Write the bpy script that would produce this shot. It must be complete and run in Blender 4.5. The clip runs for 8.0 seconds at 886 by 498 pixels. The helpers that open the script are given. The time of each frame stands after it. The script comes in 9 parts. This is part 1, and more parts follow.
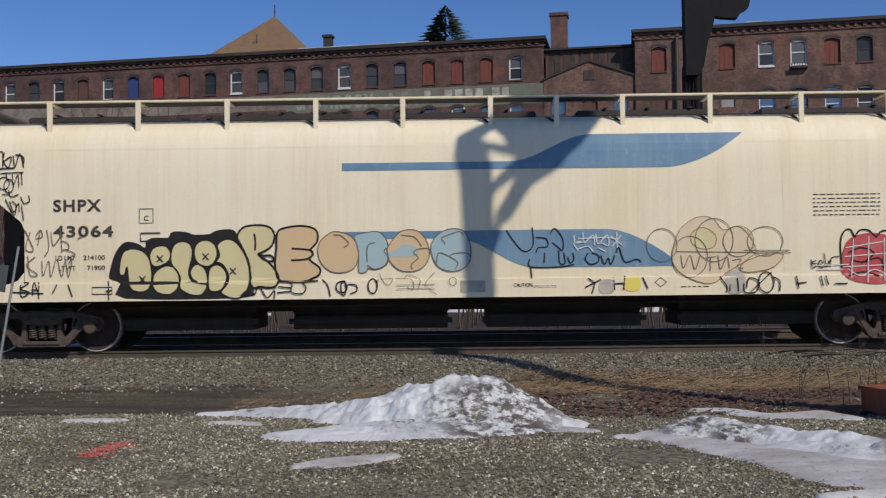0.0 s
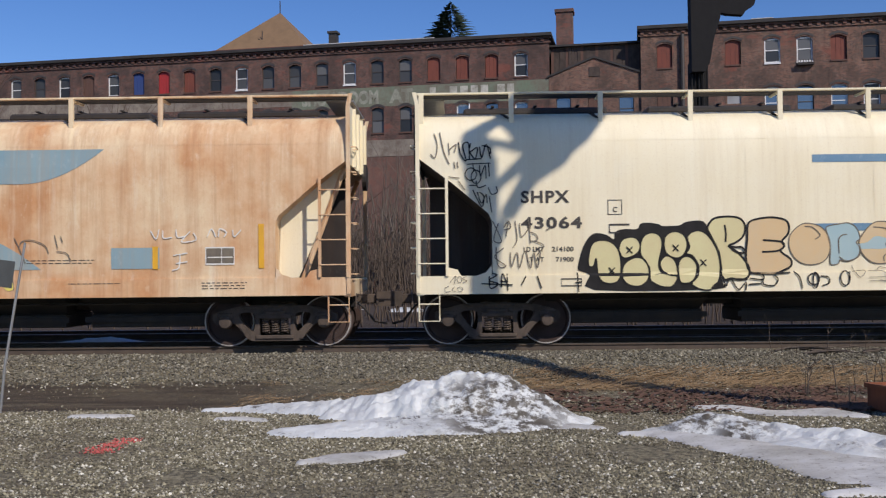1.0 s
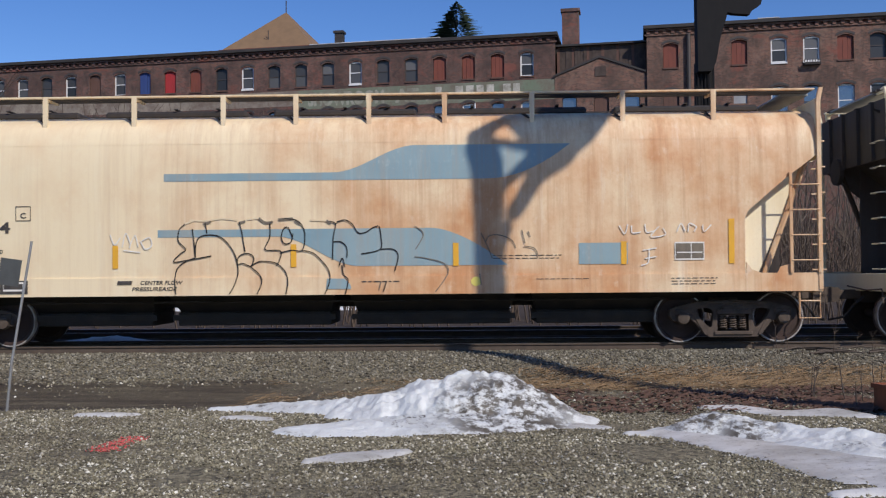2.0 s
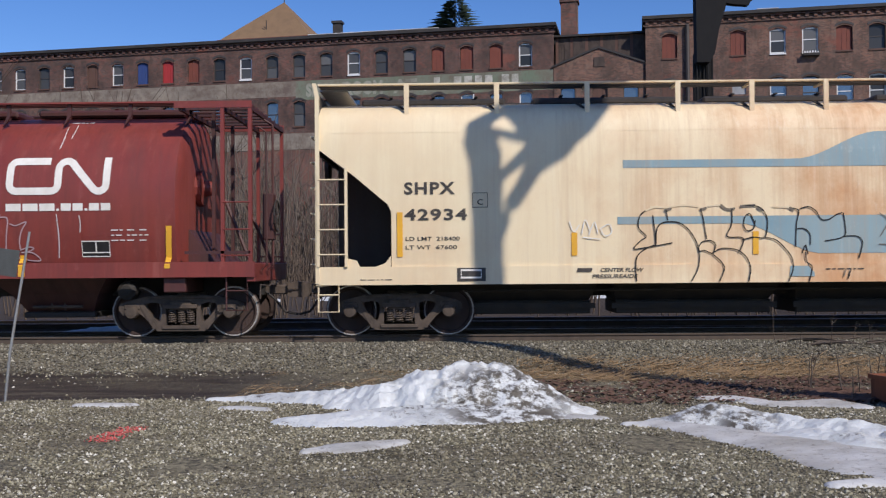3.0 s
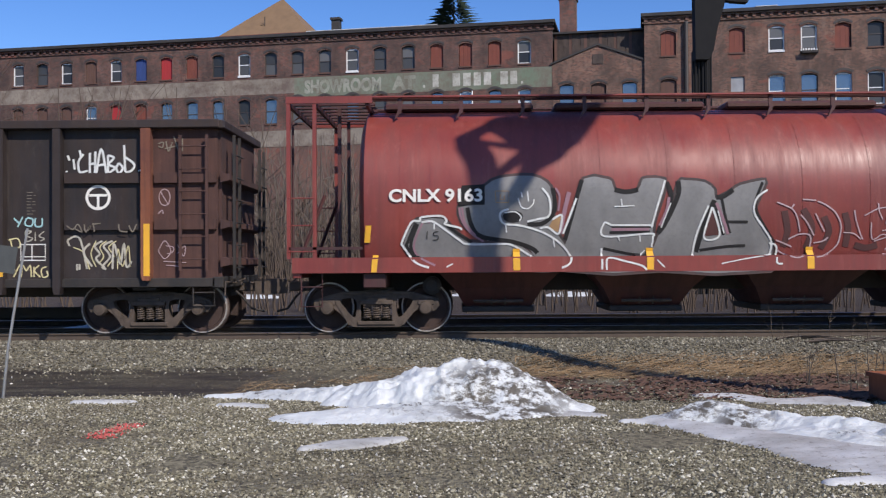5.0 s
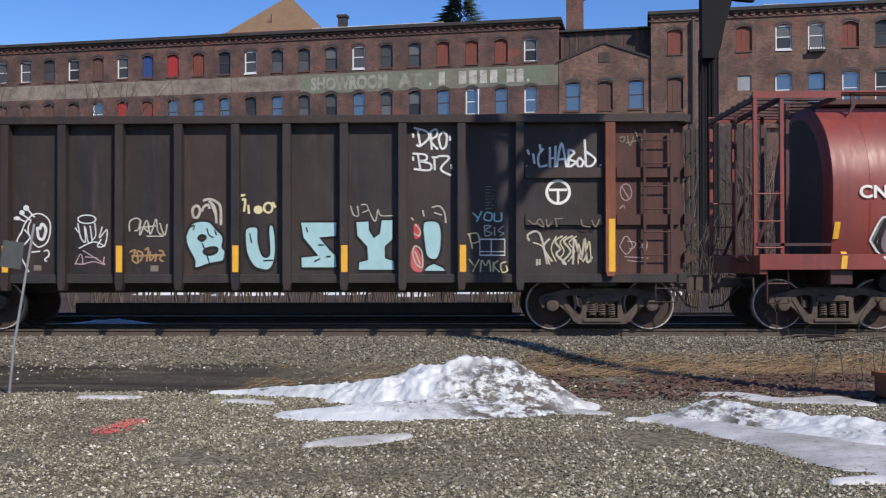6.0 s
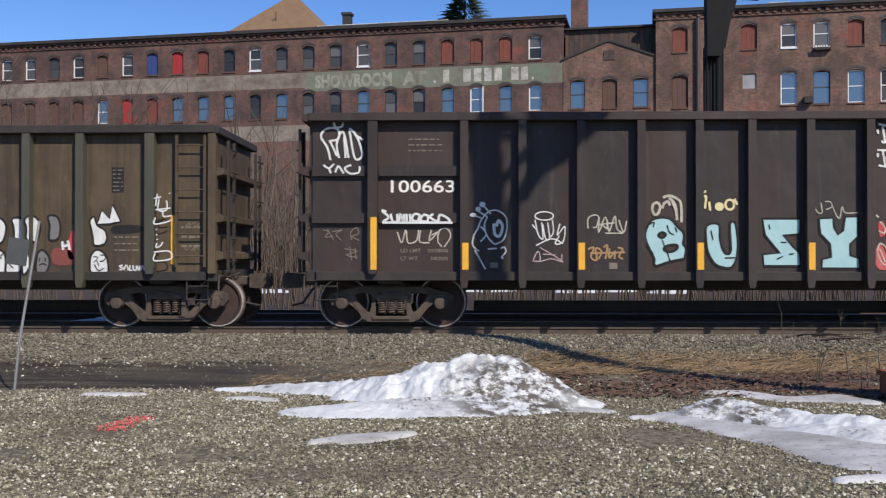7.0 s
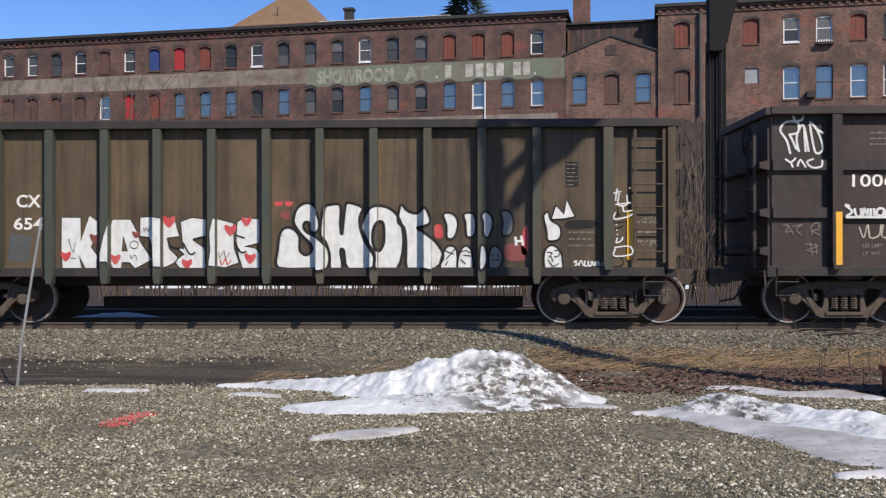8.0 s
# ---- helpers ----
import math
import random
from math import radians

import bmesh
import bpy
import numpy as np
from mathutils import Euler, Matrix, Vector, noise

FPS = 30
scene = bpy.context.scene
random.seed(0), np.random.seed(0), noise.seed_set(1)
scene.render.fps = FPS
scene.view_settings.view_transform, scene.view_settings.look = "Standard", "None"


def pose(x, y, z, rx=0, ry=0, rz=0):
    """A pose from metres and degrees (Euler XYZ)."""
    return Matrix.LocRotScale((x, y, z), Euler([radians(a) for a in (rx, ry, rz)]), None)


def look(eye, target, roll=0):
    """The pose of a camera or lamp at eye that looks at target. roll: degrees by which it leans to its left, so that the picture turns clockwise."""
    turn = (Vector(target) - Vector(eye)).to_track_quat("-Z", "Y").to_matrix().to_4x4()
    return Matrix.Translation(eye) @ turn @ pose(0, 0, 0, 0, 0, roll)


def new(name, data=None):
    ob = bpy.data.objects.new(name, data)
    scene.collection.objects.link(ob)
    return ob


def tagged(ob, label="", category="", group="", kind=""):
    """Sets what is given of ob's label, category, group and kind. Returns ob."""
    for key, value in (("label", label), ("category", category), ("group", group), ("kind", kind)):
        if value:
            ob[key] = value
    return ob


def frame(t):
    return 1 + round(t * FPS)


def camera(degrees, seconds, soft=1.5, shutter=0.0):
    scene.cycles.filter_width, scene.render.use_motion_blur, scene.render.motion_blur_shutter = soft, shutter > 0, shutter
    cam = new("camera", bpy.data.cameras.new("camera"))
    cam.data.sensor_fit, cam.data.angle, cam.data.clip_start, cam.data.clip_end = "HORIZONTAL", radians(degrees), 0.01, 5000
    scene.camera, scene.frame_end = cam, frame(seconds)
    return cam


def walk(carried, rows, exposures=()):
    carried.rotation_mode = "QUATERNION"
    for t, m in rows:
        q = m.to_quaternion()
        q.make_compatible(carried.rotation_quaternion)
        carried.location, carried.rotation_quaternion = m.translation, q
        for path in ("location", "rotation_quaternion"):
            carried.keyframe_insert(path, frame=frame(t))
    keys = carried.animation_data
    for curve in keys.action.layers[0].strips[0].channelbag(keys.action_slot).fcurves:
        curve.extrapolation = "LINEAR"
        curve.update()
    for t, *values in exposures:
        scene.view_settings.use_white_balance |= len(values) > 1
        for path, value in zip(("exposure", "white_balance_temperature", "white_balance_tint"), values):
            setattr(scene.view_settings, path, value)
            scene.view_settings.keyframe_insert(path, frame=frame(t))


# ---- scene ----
from itertools import product

from mathutils.geometry import tessellate_polygon

LENS = 48.51
cam = camera(LENS, 8.0, soft=1.2, shutter=0.06)


def aim(x, z, yaw, pitch, roll):
    """A camera pose: yaw to the left, pitch up, roll clockwise in the picture, in degrees."""
    a, b = radians(yaw), radians(pitch)
    way = Vector((-math.sin(a) * math.cos(b), math.cos(a) * math.cos(b), math.sin(b)))
    eye = Vector((x, 0.0, z))
    return look(eye, eye + way * 20, roll)


# seconds, side step, eye height, yaw, pitch, roll
HELD = [
    (0.0, 0.014, 1.277, 0.517, 1.681, -0.661),
    (0.5, 0.011, 1.275, 0.647, 1.546, -0.761),
    (1.0, 0.006, 1.277, 0.807, 1.488, -0.578),
    (1.5, 0.004, 1.273, 1.142, 1.583, -0.494),
    (3.0, 0.006, 1.273, 1.036, 0.931, -0.438),
    (3.5, 0.007, 1.275, 0.880, 0.738, -0.462),
    (4.0, 0.004, 1.275, 0.770, 0.684, -0.451),
    (4.5, 0.008, 1.276, 0.834, 0.778, -0.443),
    (6.0, 0.005, 1.272, 1.259, 0.622, -0.101),
    (6.5, 0.000, 1.271, 1.436, 0.555, -0.013),
    (7.0, 0.000, 1.270, 1.500, 0.500, 0.000),
    (7.5, 0.006, 1.271, 1.515, 0.407, -0.030),
    (8.0, 0.006, 1.276, 1.636, 0.229, -0.090),
]
walk(cam, [(t, aim(*r)) for t, *r in HELD],
     exposures=[(0.0, -0.56, 6500, 14), (0.5, -0.35, 6500, 14), (1.0, -0.31, 6500, 14), (1.5, -0.32, 6420, 14), (3.0, -0.21, 6320, 14), (3.5, -0.28, 6320, 14), (4.0, -0.26, 6300, 14), (4.5, 0.0, 6300, 14), (6.0, 0.0, 6380, 13), (8.0, 0.08, 6640, 13)])

# ---- daylight: low late-winter sun from behind the camera, to its right ----
SUN_UP = 40.0
SUN_SIDE = 36.0          # degrees from straight behind the camera towards its right
to_sun = Vector((math.sin(radians(SUN_SIDE)) * math.cos(radians(SUN_UP)),
                 -math.cos(radians(SUN_SIDE)) * math.cos(radians(SUN_UP)), math.sin(radians(SUN_UP))))
sun_data = bpy.data.lights.new("sun", "SUN")
sun_data.energy, sun_data.angle, sun_data.color = 4.6, radians(0.53), (1.0, 0.92, 0.80)
sun = new("sun", sun_data)
sun.matrix_world = look(to_sun * 100, (0, 0, 0))

world = bpy.data.worlds.new("sky")
scene.world = world
world.use_nodes = True
wn = world.node_tree.nodes
sky = wn.new("ShaderNodeTexSky")
sky.sky_type, sky.sun_disc = "NISHITA", False
sky.sun_elevation = radians(SUN_UP)
sky.sun_rotation = math.atan2(to_sun.x, to_sun.y)
sky.air_density, sky.dust_density, sky.ozone_density = 0.9, 0.1, 4.0
deep = wn.new("ShaderNodeHueSaturation")          # clear, dry winter air
deep.inputs["Hue"].default_value = 0.511
deep.inputs["Saturation"].default_value = 1.22
wn["Background"].inputs["Strength"].default_value = 0.14
world.node_tree.links.new(sky.outputs[0], deep.inputs["Color"])
world.node_tree.links.new(deep.outputs[0], wn["Background"].inputs[0])

# ---- materials ----
class Mat:
    """A small builder for node materials in object space."""

    def __init__(self, name, rough=0.7, metal=0.0):
        self.m = bpy.data.materials.new(name)
        self.m.use_nodes = True
        self.t = self.m.node_tree
        self.b = self.t.nodes["Principled BSDF"]
        self.b.inputs["Roughness"].default_value = rough
        self.b.inputs["Metallic"].default_value = metal
        self.co = self.t.nodes.new("ShaderNodeTexCoord").outputs["Object"]

    def link(self, a, b):
        self.t.links.new(a, b)

    def noise(self, scale, stretch=(1, 1, 1), detail=4, rough=0.6):
        mp = self.t.nodes.new("ShaderNodeMapping")
        mp.inputs["Scale"].default_value = stretch
        self.link(self.co, mp.inputs[0])
        n = self.t.nodes.new("ShaderNodeTexNoise")
        n.inputs["Scale"].default_value = scale
        n.inputs["Detail"].default_value = detail
        n.inputs["Roughness"].default_value = rough
        self.link(mp.outputs[0], n.inputs["Vector"])
        return n.outputs["Fac"]

    def cells(self, scale, stretch=(1, 1, 1), out="Color"):
        mp = self.t.nodes.new("ShaderNodeMapping")
        mp.inputs["Scale"].default_value = stretch
        self.link(self.co, mp.inputs[0])
        n = self.t.nodes.new("ShaderNodeTexVoronoi")
        n.inputs["Scale"].default_value = scale
        self.link(mp.outputs[0], n.inputs["Vector"])
        return n.outputs[out]

    def step(self, fac, lo, hi, a=0.0, b=1.0):
        n = self.t.nodes.new("ShaderNodeMapRange")
        n.inputs["From Min"].default_value, n.inputs["From Max"].default_value = lo, hi
        n.inputs["To Min"].default_value, n.inputs["To Max"].default_value = a, b
        self.link(fac, n.inputs["Value"])
        return n.outputs[0]

    def mix(self, fac, a, b, mode="MIX"):
        n = self.t.nodes.new("ShaderNodeMix")
        n.data_type, n.blend_type = "RGBA", mode
        if isinstance(fac, (int, float)):
            n.inputs[0].default_value = fac
        else:
            self.link(fac, n.inputs[0])
        for sock, v in ((n.inputs[6], a), (n.inputs[7], b)):
            if isinstance(v, tuple):
                sock.default_value = (*v, 1.0)
            else:
                self.link(v, sock)
        return n.outputs[2]

    def math(self, op, a, b):
        n = self.t.nodes.new("ShaderNodeMath")
        n.operation = op
        for sock, v in ((n.inputs[0], a), (n.inputs[1], b)):
            if isinstance(v, (int, float)):
                sock.default_value = v
            else:
                self.link(v, sock)
        return n.outputs[0]

    def colour(self, v):
        if isinstance(v, tuple):
            self.b.inputs["Base Color"].default_value = (*v, 1.0)
        else:
            self.link(v, self.b.inputs["Base Color"])
        return self

    def bump(self, h, strength=0.3, dist=0.02):
        n = self.t.nodes.new("ShaderNodeBump")
        n.inputs["Strength"].default_value, n.inputs["Distance"].default_value = strength, dist
        self.link(h, n.inputs["Height"])
        self.link(n.outputs[0], self.b.inputs["Normal"])
        return self

    def roughness(self, v):
        self.link(v, self.b.inputs["Roughness"])
        return self

    def random(self):
        return self.t.nodes.new("ShaderNodeObjectInfo").outputs["Random"]

    def island(self):
        return self.t.nodes.new("ShaderNodeNewGeometry").outputs["Random Per Island"]

    def place(self, axis):
        n = self.t.nodes.new("ShaderNodeSeparateXYZ")
        self.link(self.co, n.inputs[0])
        return n.outputs[axis]


def painted(name, base, other, grime, streak=0.5, rough=0.55, edge=0.0, seed=0.0, pale=None, dents=0.3, sound=None):
    """Old paint on steel: clouds of a second colour, dirt and pale chalk that run down in streaks, scuffs, dents."""
    k = Mat(name, rough)
    big = k.noise(0.75, (0.8, 1, 0.7), 6, 0.65)
    cloud = k.noise(0.33, (1, 1, 0.5), 4, 0.6)
    run = k.noise(1.0, (3.4, 1, 0.14), 7, 0.75)
    thin = k.noise(2.6, (5.0, 1, 0.10), 5, 0.7)
    fine = k.noise(30, (1, 1, 1), 4, 0.7)
    scuff = k.noise(3.2, (1.6, 1, 0.8), 6, 0.75)
    c = k.mix(k.step(k.math("ADD", k.math("MULTIPLY", big, 0.6), k.math("MULTIPLY", cloud, 0.4)), 0.43 - seed, 0.60 - seed), base, other)
    c = k.mix(k.math("MULTIPLY", k.step(run, 0.46, 0.70), streak), c, grime)
    c = k.mix(k.math("MULTIPLY", k.step(thin, 0.55, 0.72), streak * 0.6), c, grime)
    c = k.mix(k.math("MULTIPLY", k.step(scuff, 0.58, 0.74), 0.45), c, pale or other)
    c = k.mix(k.math("MULTIPLY", k.step(k.noise(1.3, (2.5, 1, 0.2), 6, 0.7), 0.56, 0.74), 0.5), c, pale or base)
    c = k.mix(k.math("MULTIPLY", k.step(fine, 0.55, 0.75), 0.25), c, grime)
    c = k.mix(k.math("MULTIPLY", k.step(k.random(), 0.55, 1.0), edge), c, grime)
    if sound:      # sounder paint towards one end of the car
        c = k.mix(k.step(k.math("ADD", k.place(0), k.math("MULTIPLY", big, 5.0)), -4.0, 5.0, 0.75, 0.0), c, sound)
    k.colour(c)
    k.roughness(k.step(run, 0.3, 0.7, rough - 0.12, rough + 0.2))
    k.bump(k.math("ADD", k.noise(1.4, (1, 1, 0.7), 2), k.math("MULTIPLY", fine, 0.06)), dents, 0.05)
    return k.m


def plain(name, base, dirt, rough=0.6, metal=0.0, scale=6.0, amount=0.5, bump=0.2):
    k = Mat(name, rough, metal)
    n, f = k.noise(scale, (1, 1, 0.6), 5), k.noise(scale * 9, (1, 1, 1), 3)
    c = k.mix(k.math("MULTIPLY", k.step(n, 0.4, 0.7), amount), base, dirt)
    c = k.mix(k.math("MULTIPLY", k.step(f, 0.5, 0.75), amount * 0.5), c, dirt)
    k.colour(c)
    k.bump(f, bump, 0.01)
    return k.m


CREAM = painted("cream_paint", (0.86, 0.785, 0.575), (0.83, 0.735, 0.505), (0.52, 0.38, 0.21), 0.22, pale=(0.86, 0.81, 0.64), dents=0.15)
RUSTY_CREAM = painted("rust_stained_cream_paint", (0.82, 0.66, 0.43), (0.60, 0.30, 0.13), (0.42, 0.19, 0.08), 0.62, seed=-0.02, pale=(0.82, 0.74, 0.58), dents=0.15, sound=(0.80, 0.69, 0.46))
BLUE = painted("faded_blue_paint", (0.095, 0.21, 0.33), (0.14, 0.265, 0.37), (0.30, 0.38, 0.42), 0.25, pale=(0.36, 0.48, 0.55), dents=0.15)
RUSTY_BLUE = painted("chalky_blue_paint", (0.20, 0.32, 0.37), (0.26, 0.37, 0.40), (0.38, 0.31, 0.22), 0.5, pale=(0.50, 0.55, 0.55), dents=0.15)
OXIDE = painted("red_oxide_paint", (0.25, 0.050, 0.036), (0.19, 0.036, 0.029), (0.085, 0.032, 0.028), 0.42, 0.42, pale=(0.33, 0.11, 0.085), dents=0.2)
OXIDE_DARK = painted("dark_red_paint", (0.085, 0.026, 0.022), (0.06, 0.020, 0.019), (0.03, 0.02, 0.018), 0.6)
# near-black colour that carries the shade of the cars' left ends, away from the sun
END_SHADE = painted("shaded_end_paint", (0.060, 0.052, 0.046), (0.040, 0.034, 0.030), (0.10, 0.07, 0.045), 0.4, 0.7)
SOOT = painted("sooty_black_paint", (0.015, 0.0115, 0.011), (0.030, 0.022, 0.020), (0.058, 0.031, 0.020), 0.4, 0.62, edge=0.4, pale=(0.080, 0.064, 0.056), dents=0.8)
BROWN = painted("weathered_brown_paint", (0.125, 0.086, 0.045), (0.062, 0.044, 0.027), (0.024, 0.018, 0.014), 0.7, 0.7, edge=0.3, pale=(0.19, 0.14, 0.072), dents=0.8)
RIB_GREEN = painted("dull_green_paint", (0.046, 0.056, 0.040), (0.075, 0.068, 0.046), (0.05, 0.04, 0.03), 0.5, 0.65)
RUST = painted("orange_rust", (0.26, 0.085, 0.036), (0.13, 0.046, 0.030), (0.06, 0.032, 0.026), 0.6, 0.85, pale=(0.30, 0.14, 0.08))
RUST_DARK = painted("dark_brown_rust", (0.105, 0.046, 0.034), (0.060, 0.030, 0.025), (0.035, 0.022, 0.020), 0.6, 0.85, pale=(0.16, 0.075, 0.05))
CAST = plain("dusty_cast_steel", (0.100, 0.074, 0.056), (0.030, 0.024, 0.020), 0.85, 0.0, 4.0, 0.8)
DARK_STEEL = plain("greasy_dark_steel", (0.022, 0.020, 0.019), (0.05, 0.038, 0.03), 0.75, 0.0, 3.0, 0.7)
TREAD = plain("polished_wheel_steel", (0.50, 0.46, 0.42), (0.14, 0.11, 0.09), 0.45, 0.25, 5.0, 0.9)
WHEEL_FACE = plain("rusty_wheel_steel", (0.052, 0.030, 0.024), (0.020, 0.015, 0.013), 0.8, 0.0, 6.0, 0.7)
YELLOW = plain("reflective_yellow_sheet", (0.80, 0.42, 0.03), (0.45, 0.24, 0.05), 0.4, 0.0, 5.0, 0.35, 0.05)
LETTER = plain("black_stencil_paint", (0.035, 0.032, 0.03), (0.12, 0.10, 0.08), 0.7, 0.0, 8.0, 0.5, 0.05)
WHITE = plain("white_lettering", (0.78, 0.76, 0.70), (0.50, 0.44, 0.36), 0.6, 0.0, 7.0, 0.35, 0.05)
SPRAY_BLACK = plain("black_spray_paint", (0.008, 0.007, 0.007), (0.03, 0.028, 0.026), 0.85, 0.0, 5.0, 0.5, 0.05)
SPRAY_WHITE = plain("white_spray_paint", (0.70, 0.71, 0.68), (0.42, 0.42, 0.39), 0.65, 0.0, 9.0, 0.55, 0.05)
SPRAY_PALE = plain("pale_yellow_spray_paint", (0.66, 0.60, 0.32), (0.60, 0.48, 0.26), 0.6, 0.0, 2.0, 0.5, 0.05)
SPRAY_SAND = plain("sand_spray_paint", (0.66, 0.47, 0.25), (0.60, 0.50, 0.33), 0.6, 0.0, 2.0, 0.5, 0.05)
SPRAY_SKY = plain("pale_blue_spray_paint", (0.34, 0.48, 0.50), (0.42, 0.50, 0.48), 0.6, 0.0, 2.0, 0.5, 0.05)
SPRAY_AQUA = plain("aqua_spray_paint", (0.36, 0.56, 0.57), (0.26, 0.46, 0.48), 0.55, 0.0, 5.0, 0.5, 0.05)
SPRAY_RED = plain("red_spray_paint", (0.50, 0.045, 0.05), (0.55, 0.22, 0.20), 0.6, 0.0, 5.0, 0.5, 0.05)
SPRAY_GREY = plain("silver_grey_spray_paint", (0.215, 0.21, 0.20), (0.115, 0.112, 0.108), 0.5, 0.0, 1.6, 0.7, 0.1)
SPRAY_VIOLET = plain("violet_spray_paint", (0.30, 0.17, 0.20), (0.17, 0.09, 0.11), 0.55, 0.0, 3.0, 0.5, 0.05)
SPRAY_MAUVE = plain("pale_mauve_spray_paint", (0.46, 0.34, 0.35), (0.30, 0.19, 0.20), 0.6, 0.0, 4.0, 0.5, 0.05)
SPRAY_MAROON = plain("maroon_spray_paint", (0.22, 0.055, 0.045), (0.14, 0.05, 0.04), 0.65, 0.0, 5.0, 0.5, 0.05)
SPRAY_GHOST = plain("faded_tan_spray_paint", (0.70, 0.56, 0.36), (0.74, 0.64, 0.45), 0.65, 0.0, 3.0, 0.6, 0.05)
SPRAY_BONE = plain("bone_spray_paint", (0.52, 0.49, 0.40), (0.22, 0.19, 0.15), 0.7, 0.0, 9.0, 0.6, 0.05)
SPRAY_SMOKE = plain("smoky_spray_edge", (0.050, 0.040, 0.038), (0.10, 0.05, 0.045), 0.8, 0.0, 3.0, 0.7, 0.05)
SPRAY_HAZE = plain("dark_red_spray_haze", (0.060, 0.022, 0.020), (0.10, 0.032, 0.028), 0.7, 0.0, 3.0, 0.7, 0.05)
SPRAY_LEMON = plain("lemon_spray_paint", (0.78, 0.66, 0.10), (0.74, 0.64, 0.30), 0.6, 0.0, 3.0, 0.5, 0.05)
MARK_RED = plain("faded_red_marking_paint", (0.52, 0.085, 0.075), (0.36, 0.11, 0.09), 0.8, 0.0, 30.0, 0.8, 0.05)
SPRAY_TAN = plain("tan_spray_paint", (0.38, 0.23, 0.10), (0.25, 0.14, 0.07), 0.65, 0.0, 6.0, 0.5, 0.05)
STENCIL = plain("worn_pale_stencil", (0.20, 0.17, 0.13), (0.10, 0.08, 0.06), 0.7, 0.0, 8.0, 0.6, 0.05)
SPRAY_THIN = plain("thin_black_marker", (0.13, 0.11, 0.085), (0.28, 0.23, 0.16), 0.7, 0.0, 5.0, 0.6, 0.05)


def brick_mat(name, a, b, mortar, soot=0.5, dark=(0.035, 0.027, 0.025)):
    k = Mat(name, 0.9)
    mp = k.t.nodes.new("ShaderNodeMapping")
    mp.inputs["Rotation"].default_value = (radians(90), 0, 0)
    k.link(k.co, mp.inputs[0])
    br = k.t.nodes.new("ShaderNodeTexBrick")
    br.inputs["Color1"].default_value, br.inputs["Color2"].default_value = (*a, 1), (*b, 1)
    br.inputs["Mortar"].default_value = (*mortar, 1)
    br.inputs["Scale"].default_value = 1.0
    br.inputs["Brick Width"].default_value, br.inputs["Row Height"].default_value = 0.215, 0.075
    br.inputs["Mortar Size"].default_value = 0.009
    k.link(mp.outputs[0], br.inputs["Vector"])
    patch = k.noise(0.35, (1, 1, 1), 6, 0.65)
    blot = k.noise(2.2, (1, 1, 0.5), 5, 0.7)
    c = k.mix(k.math("MULTIPLY", k.step(patch, 0.40, 0.62), soot), br.outputs["Color"], dark)
    c = k.mix(k.math("MULTIPLY", k.step(blot, 0.48, 0.68), 0.55), c, dark)
    c = k.mix(k.math("MULTIPLY", k.step(k.noise(1.1, (1, 1, 0.3), 4), 0.60, 0.74), 0.35), c, (0.27, 0.17, 0.125))
    c = k.mix(k.math("MULTIPLY", k.step(k.noise(0.55, (0.7, 1, 1.3), 5, 0.7), 0.56, 0.66), 0.5), c, (0.27, 0.075, 0.050))
    k.colour(c)
    k.bump(br.outputs["Fac"], 0.35, -0.01)
    return k.m


BRICK = brick_mat("old_red_brick", (0.195, 0.080, 0.058), (0.078, 0.045, 0.038), (0.19, 0.15, 0.125), 0.66, (0.036, 0.027, 0.025))
BRICK_WARM = brick_mat("warm_red_brick", (0.265, 0.118, 0.078), (0.085, 0.048, 0.038), (0.26, 0.205, 0.16), 0.62, (0.050, 0.036, 0.030))
BRICK_LOW = brick_mat("streaked_low_brick", (0.210, 0.080, 0.055), (0.155, 0.066, 0.050), (0.19, 0.15, 0.12), 0.55, (0.075, 0.060, 0.052))


def band_mat(name, a, b, under):
    k = Mat(name, 0.9)
    wear, fine = k.noise(0.8, (1, 1, 1.2), 6, 0.7), k.noise(7.0, (1, 1, 0.5), 4, 0.7)
    c = k.mix(k.step(k.noise(0.3), 0.4, 0.6), a, b)
    c = k.mix(k.math("MULTIPLY", k.step(wear, 0.45, 0.62), 0.75), c, under)
    c = k.mix(k.math("MULTIPLY", k.step(fine, 0.5, 0.7), 0.5), c, under)
    k.colour(c)
    return k.m


BAND_GREEN = band_mat("faded_green_sign_paint", (0.155, 0.195, 0.135), (0.20, 0.21, 0.16), (0.15, 0.115, 0.09))
BAND_GREY = band_mat("worn_whitewash", (0.29, 0.25, 0.20), (0.22, 0.19, 0.155), (0.125, 0.085, 0.068))
SIGN_WHITE = band_mat("worn_sign_white", (0.55, 0.53, 0.47), (0.45, 0.44, 0.38), (0.20, 0.19, 0.15))
SIGN_FAINT = band_mat("nearly_gone_sign_white", (0.36, 0.36, 0.30), (0.26, 0.27, 0.21), (0.16, 0.15, 0.115))
TAR = plain("tar_roof_edge", (0.03, 0.028, 0.028), (0.07, 0.06, 0.055), 0.8, 0.0, 1.0, 0.5)
TAN_SHINGLE = plain("tan_asphalt_shingle", (0.215, 0.135, 0.072), (0.15, 0.095, 0.053), 0.9, 0.0, 1.5, 0.6)
TRIM_WHITE = plain("white_window_paint", (0.75, 0.75, 0.74), (0.5, 0.48, 0.45), 0.5, 0.0, 3.0, 0.3)
TRIM_DARK = plain("dark_window_paint", (0.05, 0.042, 0.038), (0.09, 0.07, 0.06), 0.6, 0.0, 3.0, 0.4)
